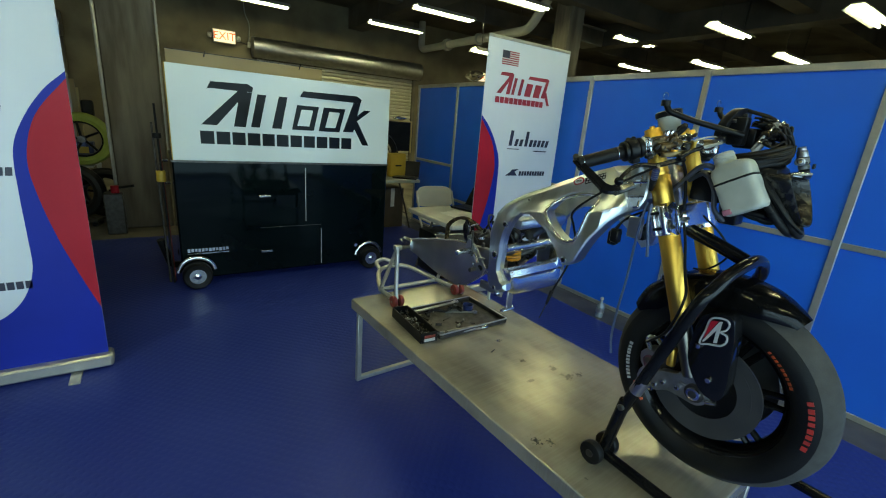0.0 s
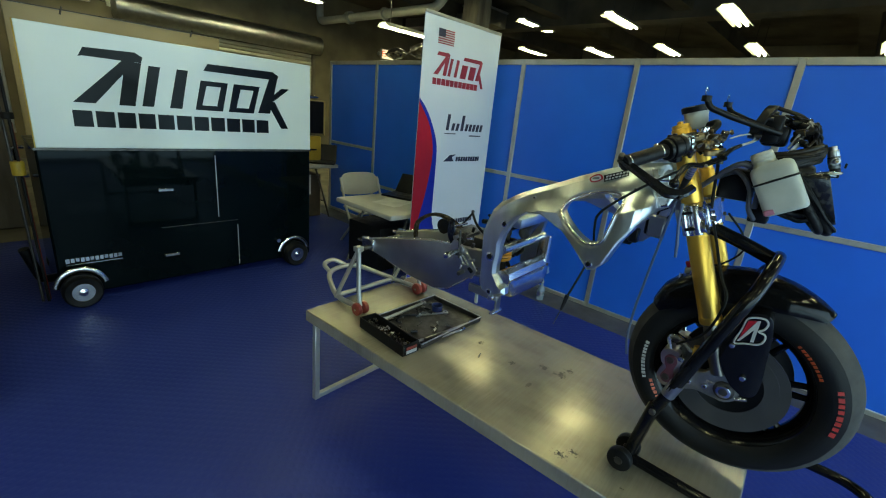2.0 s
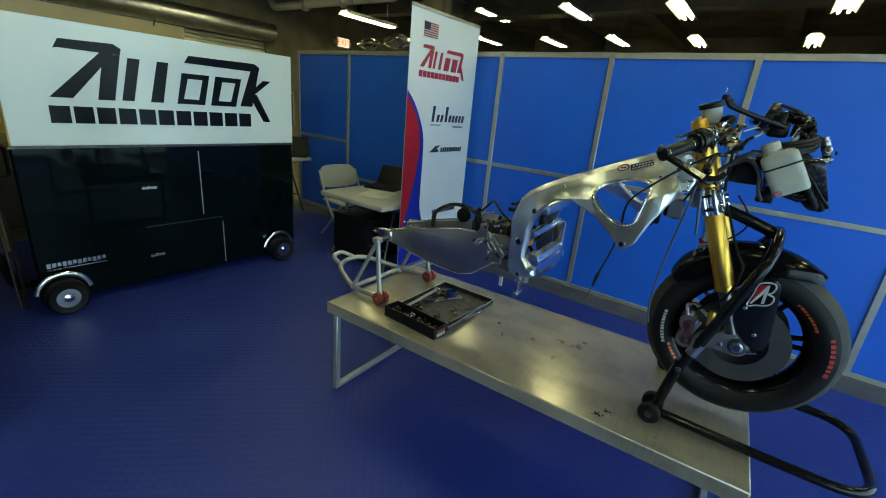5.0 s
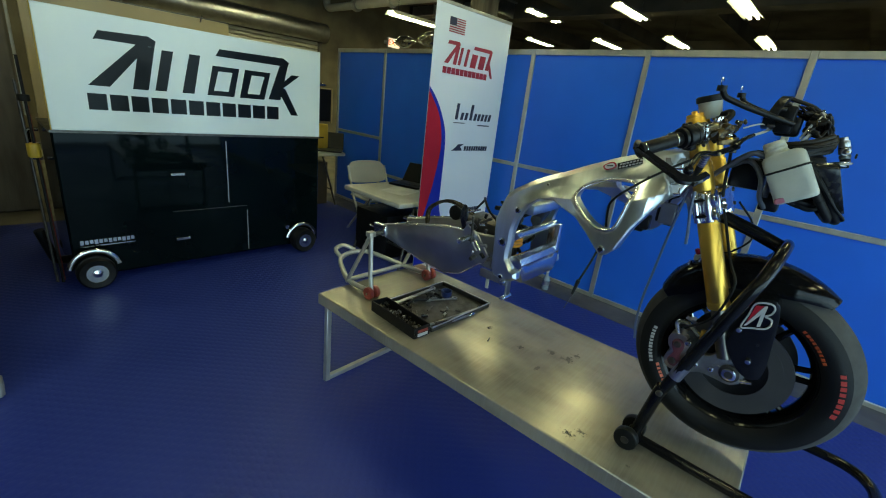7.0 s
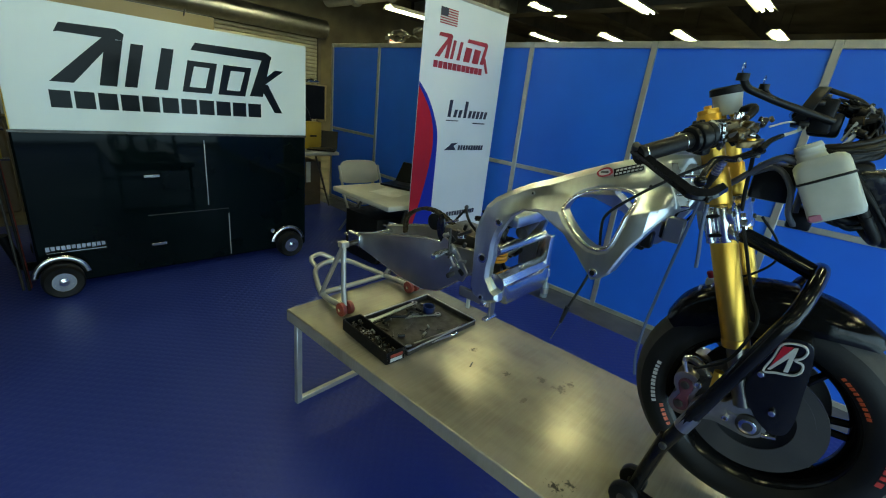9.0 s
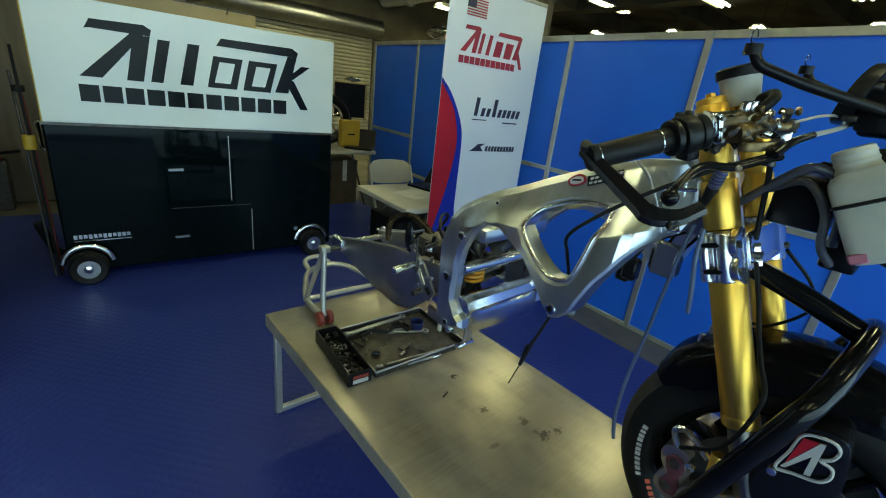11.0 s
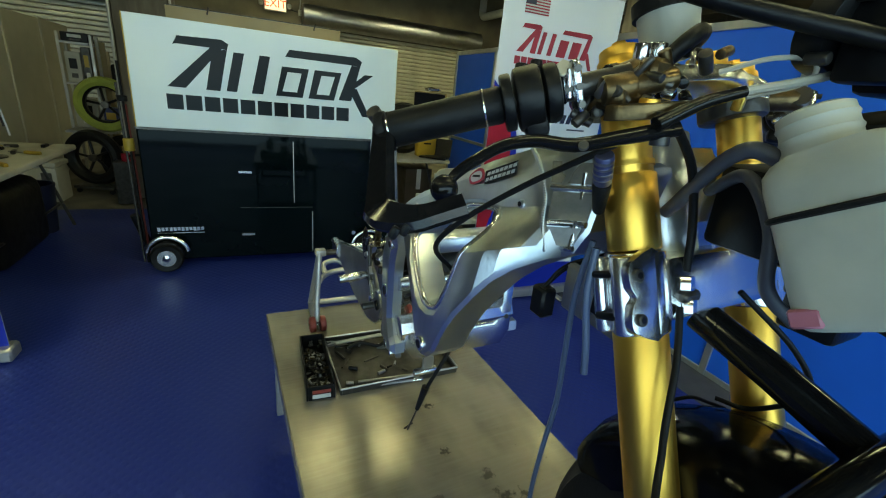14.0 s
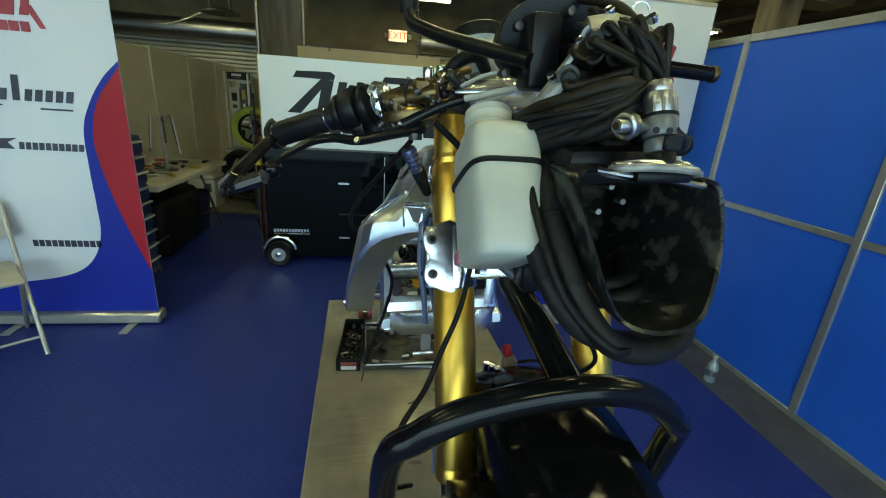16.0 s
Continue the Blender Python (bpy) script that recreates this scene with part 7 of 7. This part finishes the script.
def folding_chair(m):
    t = thing("folding_chair", m, "off-white plastic folding chair on grey steel legs", "chair", "folding chairs")
    b = bmesh.new()
    box(b, (-0.21, -0.20, 0.43), (0.21, 0.20, 0.455), 0.012, None, 3)
    part("seat", b, WHITE_PLASTIC, t)
    bm = bmesh.new()
    prof = smooth2([(-0.215, 0.60), (-0.22, 0.72), (-0.20, 0.80), (-0.12, 0.835), (0.12, 0.835), (0.20, 0.80), (0.22, 0.72), (0.215, 0.60), (0.0, 0.575)], 3)
    plate(bm, [prof], lambda u, v: V(u, 0.20 + (v - 0.6) * 0.22 + 0.35 * u * u * -0.6, v), lambda u, v: V(u, 0.222 + (v - 0.6) * 0.22 - 0.21 * u * u, v), 0.005, 2)
    part("backrest", bm, WHITE_PLASTIC, t)
    for s in (-1, 1):
        b = bmesh.new()
        tube(b, [V(s * 0.225, 0.24, 0.78), V(s * 0.225, 0.10, 0.44), V(s * 0.225, -0.20, 0.0)], 0.0125, 10)
        part("front_leg", b, ALU, t)
        b = bmesh.new()
        tube(b, [V(s * 0.20, -0.14, 0.44), V(s * 0.20, 0.24, 0.0)], 0.0125, 10)
        part("rear_leg", b, ALU, t)
    part("stretcher", cyls(((-0.22, -0.14, 0.09), (0.22, -0.14, 0.09), 0.009), n=8), ALU, t)
    return t


folding_table(pose(2.72, 3.565, FLOOR), 0.82, 0.81, 0.633, "small off-white folding table with papers beside the banner")
folding_chair(pose(2.93, 4.25, FLOOR, 0, 0, -4) @ Matrix.Diagonal((1.05, 1, 0.907, 1)))
folding_table(pose(2.655, 5.75, FLOOR), 1.25, 0.70, 0.703, "off-white folding table with a monitor against the panels")
folding_chair(pose(-0.85, 2.63, FLOOR, 0, 0, 42))
t = thing("paper_sheets", pose(2.66, 3.57, 0.6052, 0, 0, 14), "loose white paper sheets on the folding table", "paper")
for i in range(3):
    part("sheet", boxes(((-0.145 + i * 0.01, -0.135, 0.0008 * i), (0.145 + i * 0.012, 0.135, 0.0008 * i + 0.0006), 0.0, pose(0, 0, 0, 0, 0, 5 * i))), PAPER, t)


def laptop(m, label="open black laptop on the folding table", lean=18):
    t = thing("laptop", m, label, "laptop", "laptops")
    part("base", boxes(((-0.17, -0.12, 0), (0.17, 0.12, 0.02), 0.004)), BLACK_PLASTIC, t)
    part("keyboard", boxes(((-0.15, -0.02, 0.02), (0.15, 0.10, 0.0215))), STEEL_DARK, t)
    part("screen", boxes(((-0.17, 0.0, 0.0), (0.17, 0.012, 0.22), 0.004, pose(0, 0.12, 0.018, -lean))), BLACK_PLASTIC, t)


laptop(pose(2.93, 3.74, 0.6052, 0, 0, -75), lean=35)
laptop(pose(3.13, 5.56, 0.6752, 0, 0, -38), "open black laptop on the folding table beside the yellow case")
t = thing("monitor", pose(3.13, 5.88, 0.6752, 0, 0, -4), "dark square flat monitor in a pale frame on its stand", "monitor")
part("screen", boxes(((-0.20, -0.015, 0.35), (0.20, 0.02, 0.76), 0.006)), BLACK_PLASTIC, t)
part("bezel_edge", boxes(((0.201, -0.016, 0.33), (0.222, 0.02, 0.775), 0.003)), TAN_BOARD, t)
part("bezel_edge", boxes(((-0.20, -0.016, 0.7615), (0.2, 0.02, 0.775), 0.003)), TAN_BOARD, t)
part("stand", boxes(((-0.04, 0.021, 0.0), (0.04, 0.05, 0.60), 0.004)), BLACK_PLASTIC, t)
part("foot", boxes(((-0.12, -0.06, 0.0), (0.12, 0.10, 0.015), 0.004)), BLACK_PLASTIC, t)
t = thing("yellow_case", pose(3.06, 5.72, 0.6752, 0, 0, 4), "yellow hard plastic case on the folding table", "case")
part("shell", boxes(((-0.13, -0.05, 0), (0.13, 0.05, 0.33), 0.02, None, 3)), YELLOW, t)
part("handle", boxes(((-0.05, -0.062, 0.15), (0.05, -0.0505, 0.17), 0.004)), BLACK_PLASTIC, t)
t = thing("carton", pose(2.93, 5.74, FLOOR, 0, 0, 3), "tall dark brown cardboard carton under the folding table", "box", "floor cartons")
part("body", boxes(((-0.18, -0.18, 0.001), (0.18, 0.18, 0.56), 0.006)), mat("dark_brown_board", (0.09, 0.065, 0.035), 0.6, 0, (0.06, 0.045, 0.025), 5), t)
part("tape", boxes(((-0.03, -0.1815, 0.30), (0.03, -0.1802, 0.558))), PAPER, t)
t = thing("flight_case", pose(2.62, 3.72, FLOOR, 0, 0, 2), "black flight case under the folding table", "case")
part("body", boxes(((-0.19, -0.26, 0.012), (0.30, 0.20, 0.43), 0.012, None, 2)), RUBBER, t)
for z in (0.14, 0.30):
    part("latch", boxes(((-0.10, -0.266, z), (-0.04, -0.2605, z + 0.05), 0.004)), STEEL_DARK, t)
part("runner", boxes(((-0.17, -0.2, 0.0), (-0.13, 0.16, 0.012))), RUBBER, t)
part("runner", boxes(((0.22, -0.2, 0.0), (0.26, 0.16, 0.012))), RUBBER, t)


def crumple(name, m, size, label, category, seed):
    """A soft bag of thin foil: a flattened ball with creases."""
    t = thing(name, m, label, category, "foil bundles")
    bm = bmesh.new()
    bmesh.ops.create_icosphere(bm, subdivisions=4, radius=1.0)
    random.seed(seed)
    ways = [Vector((random.uniform(-1, 1), random.uniform(-1, 1), random.uniform(-1, 1))).normalized() for _ in range(26)]
    for v in bm.verts:
        k = max(abs(v.co.dot(w)) for w in ways)
        r = 0.72 + 0.28 * (1 - k) * 6
        v.co = Vector((v.co.x * size[0] * r, v.co.y * size[1] * r, max(0.0, v.co.z * 0.5 * r + 0.5) * size[2]))
    part("bundle", bm, CRUMPLED, t, "", 12)
    return t


CRUMPLED = mat("crumpled_foil", (0.66, 0.66, 0.63), 0.24, 1.0, (0.5, 0.5, 0.48), 20, rvar=0.05)
crumple("foil_bundle", pose(3.485, 4.20, 1.9655, 0, 0, 4), (0.06, 0.22, 0.19), "crumpled silver foil lying on top of the blue panels", "foil", 3)
crumple("foil_bundle", pose(3.485, 4.62, 1.9655, 0, 0, -6), (0.06, 0.25, 0.14), "crumpled silver foil lying on top of the blue panels", "foil", 8)
crumple("foil_bundle", pose(3.16, 5.885, 1.4508, 0, 0, -4), (0.13, 0.035, 0.06), "crumpled silver foil on top of the monitor", "foil", 12)

# cream office partition at the back of the other bay
for i in range(4):
    t = thing("partition_screen", pose(-1.30, 4.88 + i * 1.0, FLOOR), "plain cream partition screen with pale edge posts", "partition screen", "cream screens")
    part("sheet", boxes(((-0.02, 0.026, 0.05), (0.02, 0.974, 1.86))), PARTITION, t)
    part("post", boxes(((-0.034, -0.026, 0), (0.034, 0.026, 1.88), 0.008)), WHITE_PLASTIC, t)


def race_wheel(m, cover, label, group, metal=None):
    t = thing("spare_wheel", m, label, "wheel", group)
    b = bmesh.new()
    lathe(b, [(0.21, -0.05), (0.25, -0.075), (0.29, -0.062), (0.312, 0), (0.29, 0.062), (0.25, 0.075), (0.21, 0.05), (0.215, 0)], 48, None, True, "x")
    part("tyre", b, cover, t)
    b = bmesh.new()
    lathe(b, [(0.212, -0.05), (0.20, -0.03), (0.195, 0), (0.20, 0.03), (0.212, 0.05), (0.19, 0.03), (0.185, 0), (0.19, -0.03)], 48, None, True, "x")
    part("rim", b, metal or BLACK_PLASTIC, t)
    for k in range(5):
        a = 2 * math.pi * k / 5
        b = bmesh.new()
        tube(b, [V(0, 0.03 * math.cos(a), 0.03 * math.sin(a)), V(0, 0.19 * math.cos(a + 0.15), 0.19 * math.sin(a + 0.15))], 0.014, 8)
        part("spoke", b, metal or BLACK_PLASTIC, t)
    part("hub", cyls(((-0.05, 0, 0), (0.05, 0, 0), 0.04), n=20), STEEL_DARK, t)
    return t


race_wheel(pose(-0.37, 7.0, FLOOR + 0.312, 0, 0, 84), RUBBER, "black spare racing wheel standing on the floor", "spare wheels")
race_wheel(pose(-0.62, 6.62, FLOOR + 0.402, 0, 0, 70), RUBBER, "fat black spare racing wheel on a low dolly", "spare wheels")
t = thing("wheel_dolly", pose(-0.62, 6.62, FLOOR, 0, 0, 70), "low dark steel dolly under the spare wheel", "dolly")
part("deck", boxes(((-0.10, -0.22, 0.05), (0.10, 0.22, 0.088), 0.006)), STEEL_DARK, t)
for x, y in ((-0.07, -0.18), (0.07, -0.18), (-0.07, 0.18), (0.07, 0.18)):
    part("castor", cyls(((x - 0.012, y, 0.025), (x + 0.012, y, 0.025), 0.025), n=14), RUBBER, t)
race_wheel(pose(-0.53, 7.0, FLOOR + 0.965, 0, 0, 88), LIME, "spare racing wheel in a lime green tyre warmer", "spare wheels")
race_wheel(pose(2.80, 5.86, 0.6752 + 0.312, 0, 0, 80), RUBBER, "spare racing wheel with a bright rim standing on the folding table", "spare wheels", CHROME)
t = thing("wheel_rack", pose(-0.70, 7.25, FLOOR), "grey steel rack that carries the spare wheels", "rack")
for x, h in ((-0.26, 1.72), (0.05, 1.72), (0.26, 0.653)):
    for y in (0.03, 0.27):
        part("upright", boxes(((x - 0.016, y, 0), (x + 0.016, y + 0.032, h), 0.004)), ALU, t)
for z, x in ((0.628, 0.243), (1.15, 0.033), (1.60, 0.033)):
    part("shelf", boxes(((-0.243, -0.30 if z < 1 else 0.0, z), (x, 0.30, z + 0.025), 0.003)), ALU, t)
t = thing("upright_panel", pose(-0.635, 7.60, FLOOR), "shiny tan upright panel behind the wheel rack", "panel")
part("sheet", boxes(((-0.075, 0, 0), (0.045, 0.03, 1.66), 0.004)), TAN_GLOSS, t)
part("edge", boxes(((0.047, -0.01, 0), (0.075, 0.04, 1.56), 0.004)), TAN_BOARD, t)
part("satchel", boxes(((0.078, -0.05, 1.17), (0.21, 0.03, 1.42), 0.03, None, 2)), RUBBER, t, "black satchel hung on its edge")
for k, (x, z, w, h, m_) in enumerate(((-0.15, 1.176, 0.15, 0.34, WHITE_PLASTIC), (-0.02, 1.176, 0.09, 0.40, STEEL_DARK), (-0.10, 1.626, 0.26, 0.10, BLACK_PLASTIC), (-0.1, 0.654, 0.24, 0.34, WHITE_PLASTIC), (0.14, 0.654, 0.2, 0.25, NAVY))):
    tb = thing("carton", pose(-0.70 + x, 7.29, FLOOR + z), ("white carton with a coloured label on the wheel rack", "dark storage box on the wheel rack")[k in (1, 2, 4)], "box", "cartons")
    part("body", boxes(((-w / 2, 0, 0.0), (w / 2, 0.22, h), 0.008)), m_, tb)
    part("label", boxes(((-w * 0.25, -0.003, h * 0.45), (w * 0.25, -0.0002, h * 0.78))), (BLACK_PLASTIC, YELLOW, PAPER)[k % 3], tb)
    part("label", boxes(((-w * 0.2, -0.003, h * 0.15), (w * 0.2, -0.0002, h * 0.3))), (STEEL_DARK, PAPER)[k % 2], tb)

# tall tool chest, its bench, and what stands there
t = thing("tool_chest", pose(-0.83, 3.58, FLOOR), "tall dark blue tool chest with pale drawer edges", "tool chest")
part("body", boxes(((-0.36, -0.2, 0.06), (0.36, 0.2, 1.12), 0.01)), NAVY, t)
for k in range(9):
    d = part("drawer", boxes(((0.30, -0.19, 0.10 + k * 0.112), (0.372, 0.19, 0.196 + k * 0.112), 0.004)), NAVY, t)
    part("drawer_lip", boxes(((0.3725, -0.19, 0.172 + k * 0.112), (0.39, 0.19, 0.188 + k * 0.112), 0.003)), WHITE_PLASTIC, d)
for k, (x, y) in enumerate(((-0.3, -0.15), (0.3, -0.15), (-0.3, 0.15), (0.3, 0.15))):
    part("castor", cyls(((x - 0.02, y, 0.03), (x + 0.02, y, 0.03), 0.03), n=14), RUBBER, t)
ft = folding_table(pose(-0.725, 4.59, FLOOR), 0.63, 1.56, 0.728, "tan folding table covered with tools")
ft.children[0].data = ft.children[0].data.copy()
ft.children[0].data.materials[0] = TAN_BOARD
random.seed(21)
for k in range(22):
    x, y = random.uniform(-0.93, -0.55), 3.98 + 0.058 * k
    tt = thing("hand_tool", pose(x, y, FLOOR + 0.7285, 0, 0, random.uniform(0, 180)), "hand tool lying on the folding table", "tool", "bench tools")
    L = random.uniform(0.06, 0.13)
    part("handle", boxes(((-L, -0.014, 0), (0.0, 0.014, 0.025), 0.005)), (RED_PLASTIC, BLACK_PLASTIC, YELLOW, STEEL_DARK)[k % 4], tt)
    part("blade", boxes(((0.0, -0.008, 0.004), (L, 0.008, 0.014), 0.002)), DULL_ALU, tt)
t = thing("tool_stand", pose(-0.68, 4.60, FLOOR + 0.7285), "small wire stand hung with tools", "stand")
part("post", cyls(((0, 0, 0), (0, 0, 0.50), 0.012), n=10), ALU, t)
for k in range(6):
    a = k * 1.05
    b = bmesh.new()
    tube(b, [V(0, 0, 0.44), V(0.09 * math.cos(a), 0.09 * math.sin(a), 0.49), V(0.13 * math.cos(a), 0.13 * math.sin(a), 0.16 + 0.05 * (k % 3))], 0.008, 8)
    part("hook", b, (ALU, STEEL_DARK)[k % 2], t)
part("plate", cyls(((0, 0, 0), (0, 0, 0.01), 0.09), n=20), STEEL_DARK, t)
t = thing("cool_box", pose(-1.02, 6.30, FLOOR, 0, 0, -4), "white cool box standing on the concrete", "cool box")
part("body", boxes(((-0.19, -0.15, -0.004), (0.19, 0.15, 0.36), 0.02, None, 2)), WHITE_PLASTIC, t)
part("lid", boxes(((-0.20, -0.16, 0.362), (0.20, 0.16, 0.42), 0.02, None, 2)), WHITE_PLASTIC, t)
part("sticker", boxes(((0.06, -0.1535, 0.2), (0.15, -0.1505, 0.31))), STEEL_DARK, t)
t = thing("kit_bag", pose(-0.70, 4.55, FLOOR), "black kit bag under the folding table", "bag")
b = bmesh.new()
box(b, (-0.30, -0.42, 0), (0.16, 0.40, 0.56), 0.10, None, 3)
part("body", b, RUBBER, t)
t = thing("waste_bin", pose(-0.70, 5.15, FLOOR), "dark blue plastic bin under the folding table", "bin")
b = bmesh.new()
lathe(b, [(0.0005, 0), (0.12, 0), (0.15, 0.40), (0.155, 0.40), (0.155, 0.42), (0.14, 0.42), (0.115, 0.01), (0.0005, 0.01)], 24)
part("shell", b, mat("dark_blue_bin", (0.006, 0.010, 0.035), 0.5), t)

random.seed(9)
for k in range(9):
    x = -1.13 + 0.075 * k
    tt = thing("hand_tool", pose(x, 3.58 + random.uniform(-0.12, 0.12), FLOOR + 1.1205, 0, 0, random.uniform(60, 120)), "pliers with coloured grips lying on the tool chest", "tool", "chest tools")
    L = random.uniform(0.07, 0.12)
    part("handle", boxes(((-L, -0.02, 0), (0.0, -0.004, 0.022), 0.005), ((-L, 0.004, 0), (0.0, 0.02, 0.022), 0.005)), (RED_PLASTIC, BLACK_PLASTIC, WHITE_PLASTIC)[k % 3], tt)
    part("jaw", boxes(((0.0, -0.012, 0.002), (L * 0.6, 0.012, 0.016), 0.004)), DULL_ALU, tt)
t = thing("cable_coil", pose(-0.66, 3.57, FLOOR + 1.1205), "loose red and black cable heaped on the tool chest", "cable")
for k, m_ in enumerate((RED_PLASTIC, RUBBER, RUBBER)):
    b = bmesh.new()
    tube(b, spline([V(0.10 * math.cos(a + k), 0.08 * math.sin(a * 1.3 + k), 0.03 + 0.012 * a + 0.02 * math.sin(2 * a)) for a in [0.7 * q for q in range(12)]], 4), 0.009, 8)
    part("cable", b, m_, t)

# jack and rod by the column, tie-down hanging on it
t = thing("rod_stand", pose(-0.24, 6.12, FLOOR), "grey square stand with a red fitting at the column", "stand")
part("pillar", boxes(((-0.09, -0.08, 0), (0.09, 0.08, 0.46), 0.01)), STEEL_DARK, t)
part("cap", cyls(((0.02, 0, 0.46), (0.02, 0, 0.54), 0.04), n=16), BANNER_RED, t)
part("lever", cyls(((0.02, 0, 0.51), (0.2, -0.02, 0.54), 0.014), n=10), RUBBER, t)
t = thing("pole_bundle", pose(0.235, 4.26, FLOOR), "dark poles strapped together leaning beside the cart", "poles")
for k, (x, y, h) in enumerate(((0.0, 0.0, 1.46), (-0.028, 0.02, 1.32), (0.008, 0.035, 1.18))):
    part("pole", cyls(((x, y, 0), (x - 0.02, y, h), 0.008), n=10), (RUBBER, STEEL_DARK, RED_PLASTIC)[k], t)
part("strap", cyls(((-0.02, 0.015, 0.86), (-0.02, 0.015, 0.95), 0.034), n=14, bevel=0.008), YELLOW, t, "yellow strap")
part("strap", cyls(((-0.022, 0.015, 1.20), (-0.022, 0.015, 1.24), 0.032), n=14, bevel=0.006), RUBBER, t)

# ceiling pipe and duct near the banner
t = thing("ceiling_pipe", pose(0, 0, 0), "pale insulated pipe hanging under the ceiling", "pipe")
b = bmesh.new()
tube(b, fillet([(6.3, 10.9, ZC), (6.3, 10.9, 3.28), (6.34, 6.9, 3.29), (6.34, 6.3, ZC)], 0.18), 0.085, 14)
part("pipe", b, WHITE_PLASTIC, t)
part("junction", cyls(((6.313, 9.6, 3.285), (6.313, 9.72, 3.285), 0.13), n=18), ALU, t)
part("flange", cyls(((6.325, 8.40, 3.287), (6.325, 8.46, 3.287), 0.12), n=18), ALU, t)
t = thing("air_duct_box", pose(8.6, 7.6, 3.45), "galvanised sheet-metal duct box under the ceiling", "duct")
part("box", boxes(((-0.45, -0.28, 0), (0.45, 0.28, 0.32), 0.01)), DULL_ALU, t)
part("flange", boxes(((-0.48, -0.31, 0.3205), (0.48, 0.31, 0.35))), ALU, t)
part("hanger", boxes(((-0.02, -0.02, 0.3505), (0.02, 0.02, ZC - 3.45))), STEEL_DARK, t)
part("run", boxes(((-0.16, 0.2805, 0.05), (0.16, 2.6, 0.28), 0.01)), DULL_ALU, t)
t = thing("hanging_lamp", pose(-1.63, 9.5, 2.75), "dark unlit lamp shade hanging on two rods before the shutter", "lamp")
b = bmesh.new()
lathe(b, [(0.05, 0.10), (0.16, 0.085), (0.34, 0.015), (0.345, 0.0), (0.30, 0.005), (0.15, 0.06), (0.05, 0.07)], 32, None, True)
part("shade", b, STEEL_DARK, t)
for x in (-0.17, 0.17):
    part("rod", cyls(((x, 0, 0.08), (x, 0, ZC - 2.80), 0.022), n=8), STEEL_DARK, t)
part("cord", tube(bmesh.new(), spline([V(-0.3, 0, 0.0), V(-0.6, -0.1, -0.16), V(-0.9, -0.15, -0.26), V(-1.3, -0.1, -0.28)], 6), 0.012, 8), ALU, t)
t = thing("sign_cable", pose(2.12, YF - 0.02, 2.78), "thin cable running up the wall from the exit sign", "cable")
part("box", boxes(((-0.03, -0.03, -0.06), (0.03, 0.02, 0.05), 0.006)), WHITE_PLASTIC, t)
part("run", tube(bmesh.new(), spline([V(0, 0, 0.05), V(0.02, 0.0, 0.4), V(-0.06, 0.0, 0.65), V(-0.08, 0.0, ZC - 2.78)], 6), 0.010, 8), ALU, t)
part("lead", cyls(((-0.40, 0, 0.06), (-0.03, 0, 0.0), 0.008), n=8), STEEL_DARK, t)
# small bottle on the floor strip
t = thing("floor_bottle", pose(3.26, 2.21, FLOOR + 0.002), "small clear bottle standing on the floor strip", "bottle")
b = bmesh.new()
lathe(b, [(0.0005, 0), (0.03, 0), (0.033, 0.01), (0.033, 0.09), (0.026, 0.115), (0.012, 0.135), (0.012, 0.16), (0.0005, 0.16)], 20)
part("body", b, mat("clear_plastic", (0.22, 0.27, 0.31), 0.12), t)
part("cap", cyls(((0, 0, 0.16), (0, 0, 0.175), 0.014), n=14), WHITE_PLASTIC, t)
part("label", cyls(((0, 0, 0.04), (0, 0, 0.08), 0.0336), n=20), DULL_ALU, t)
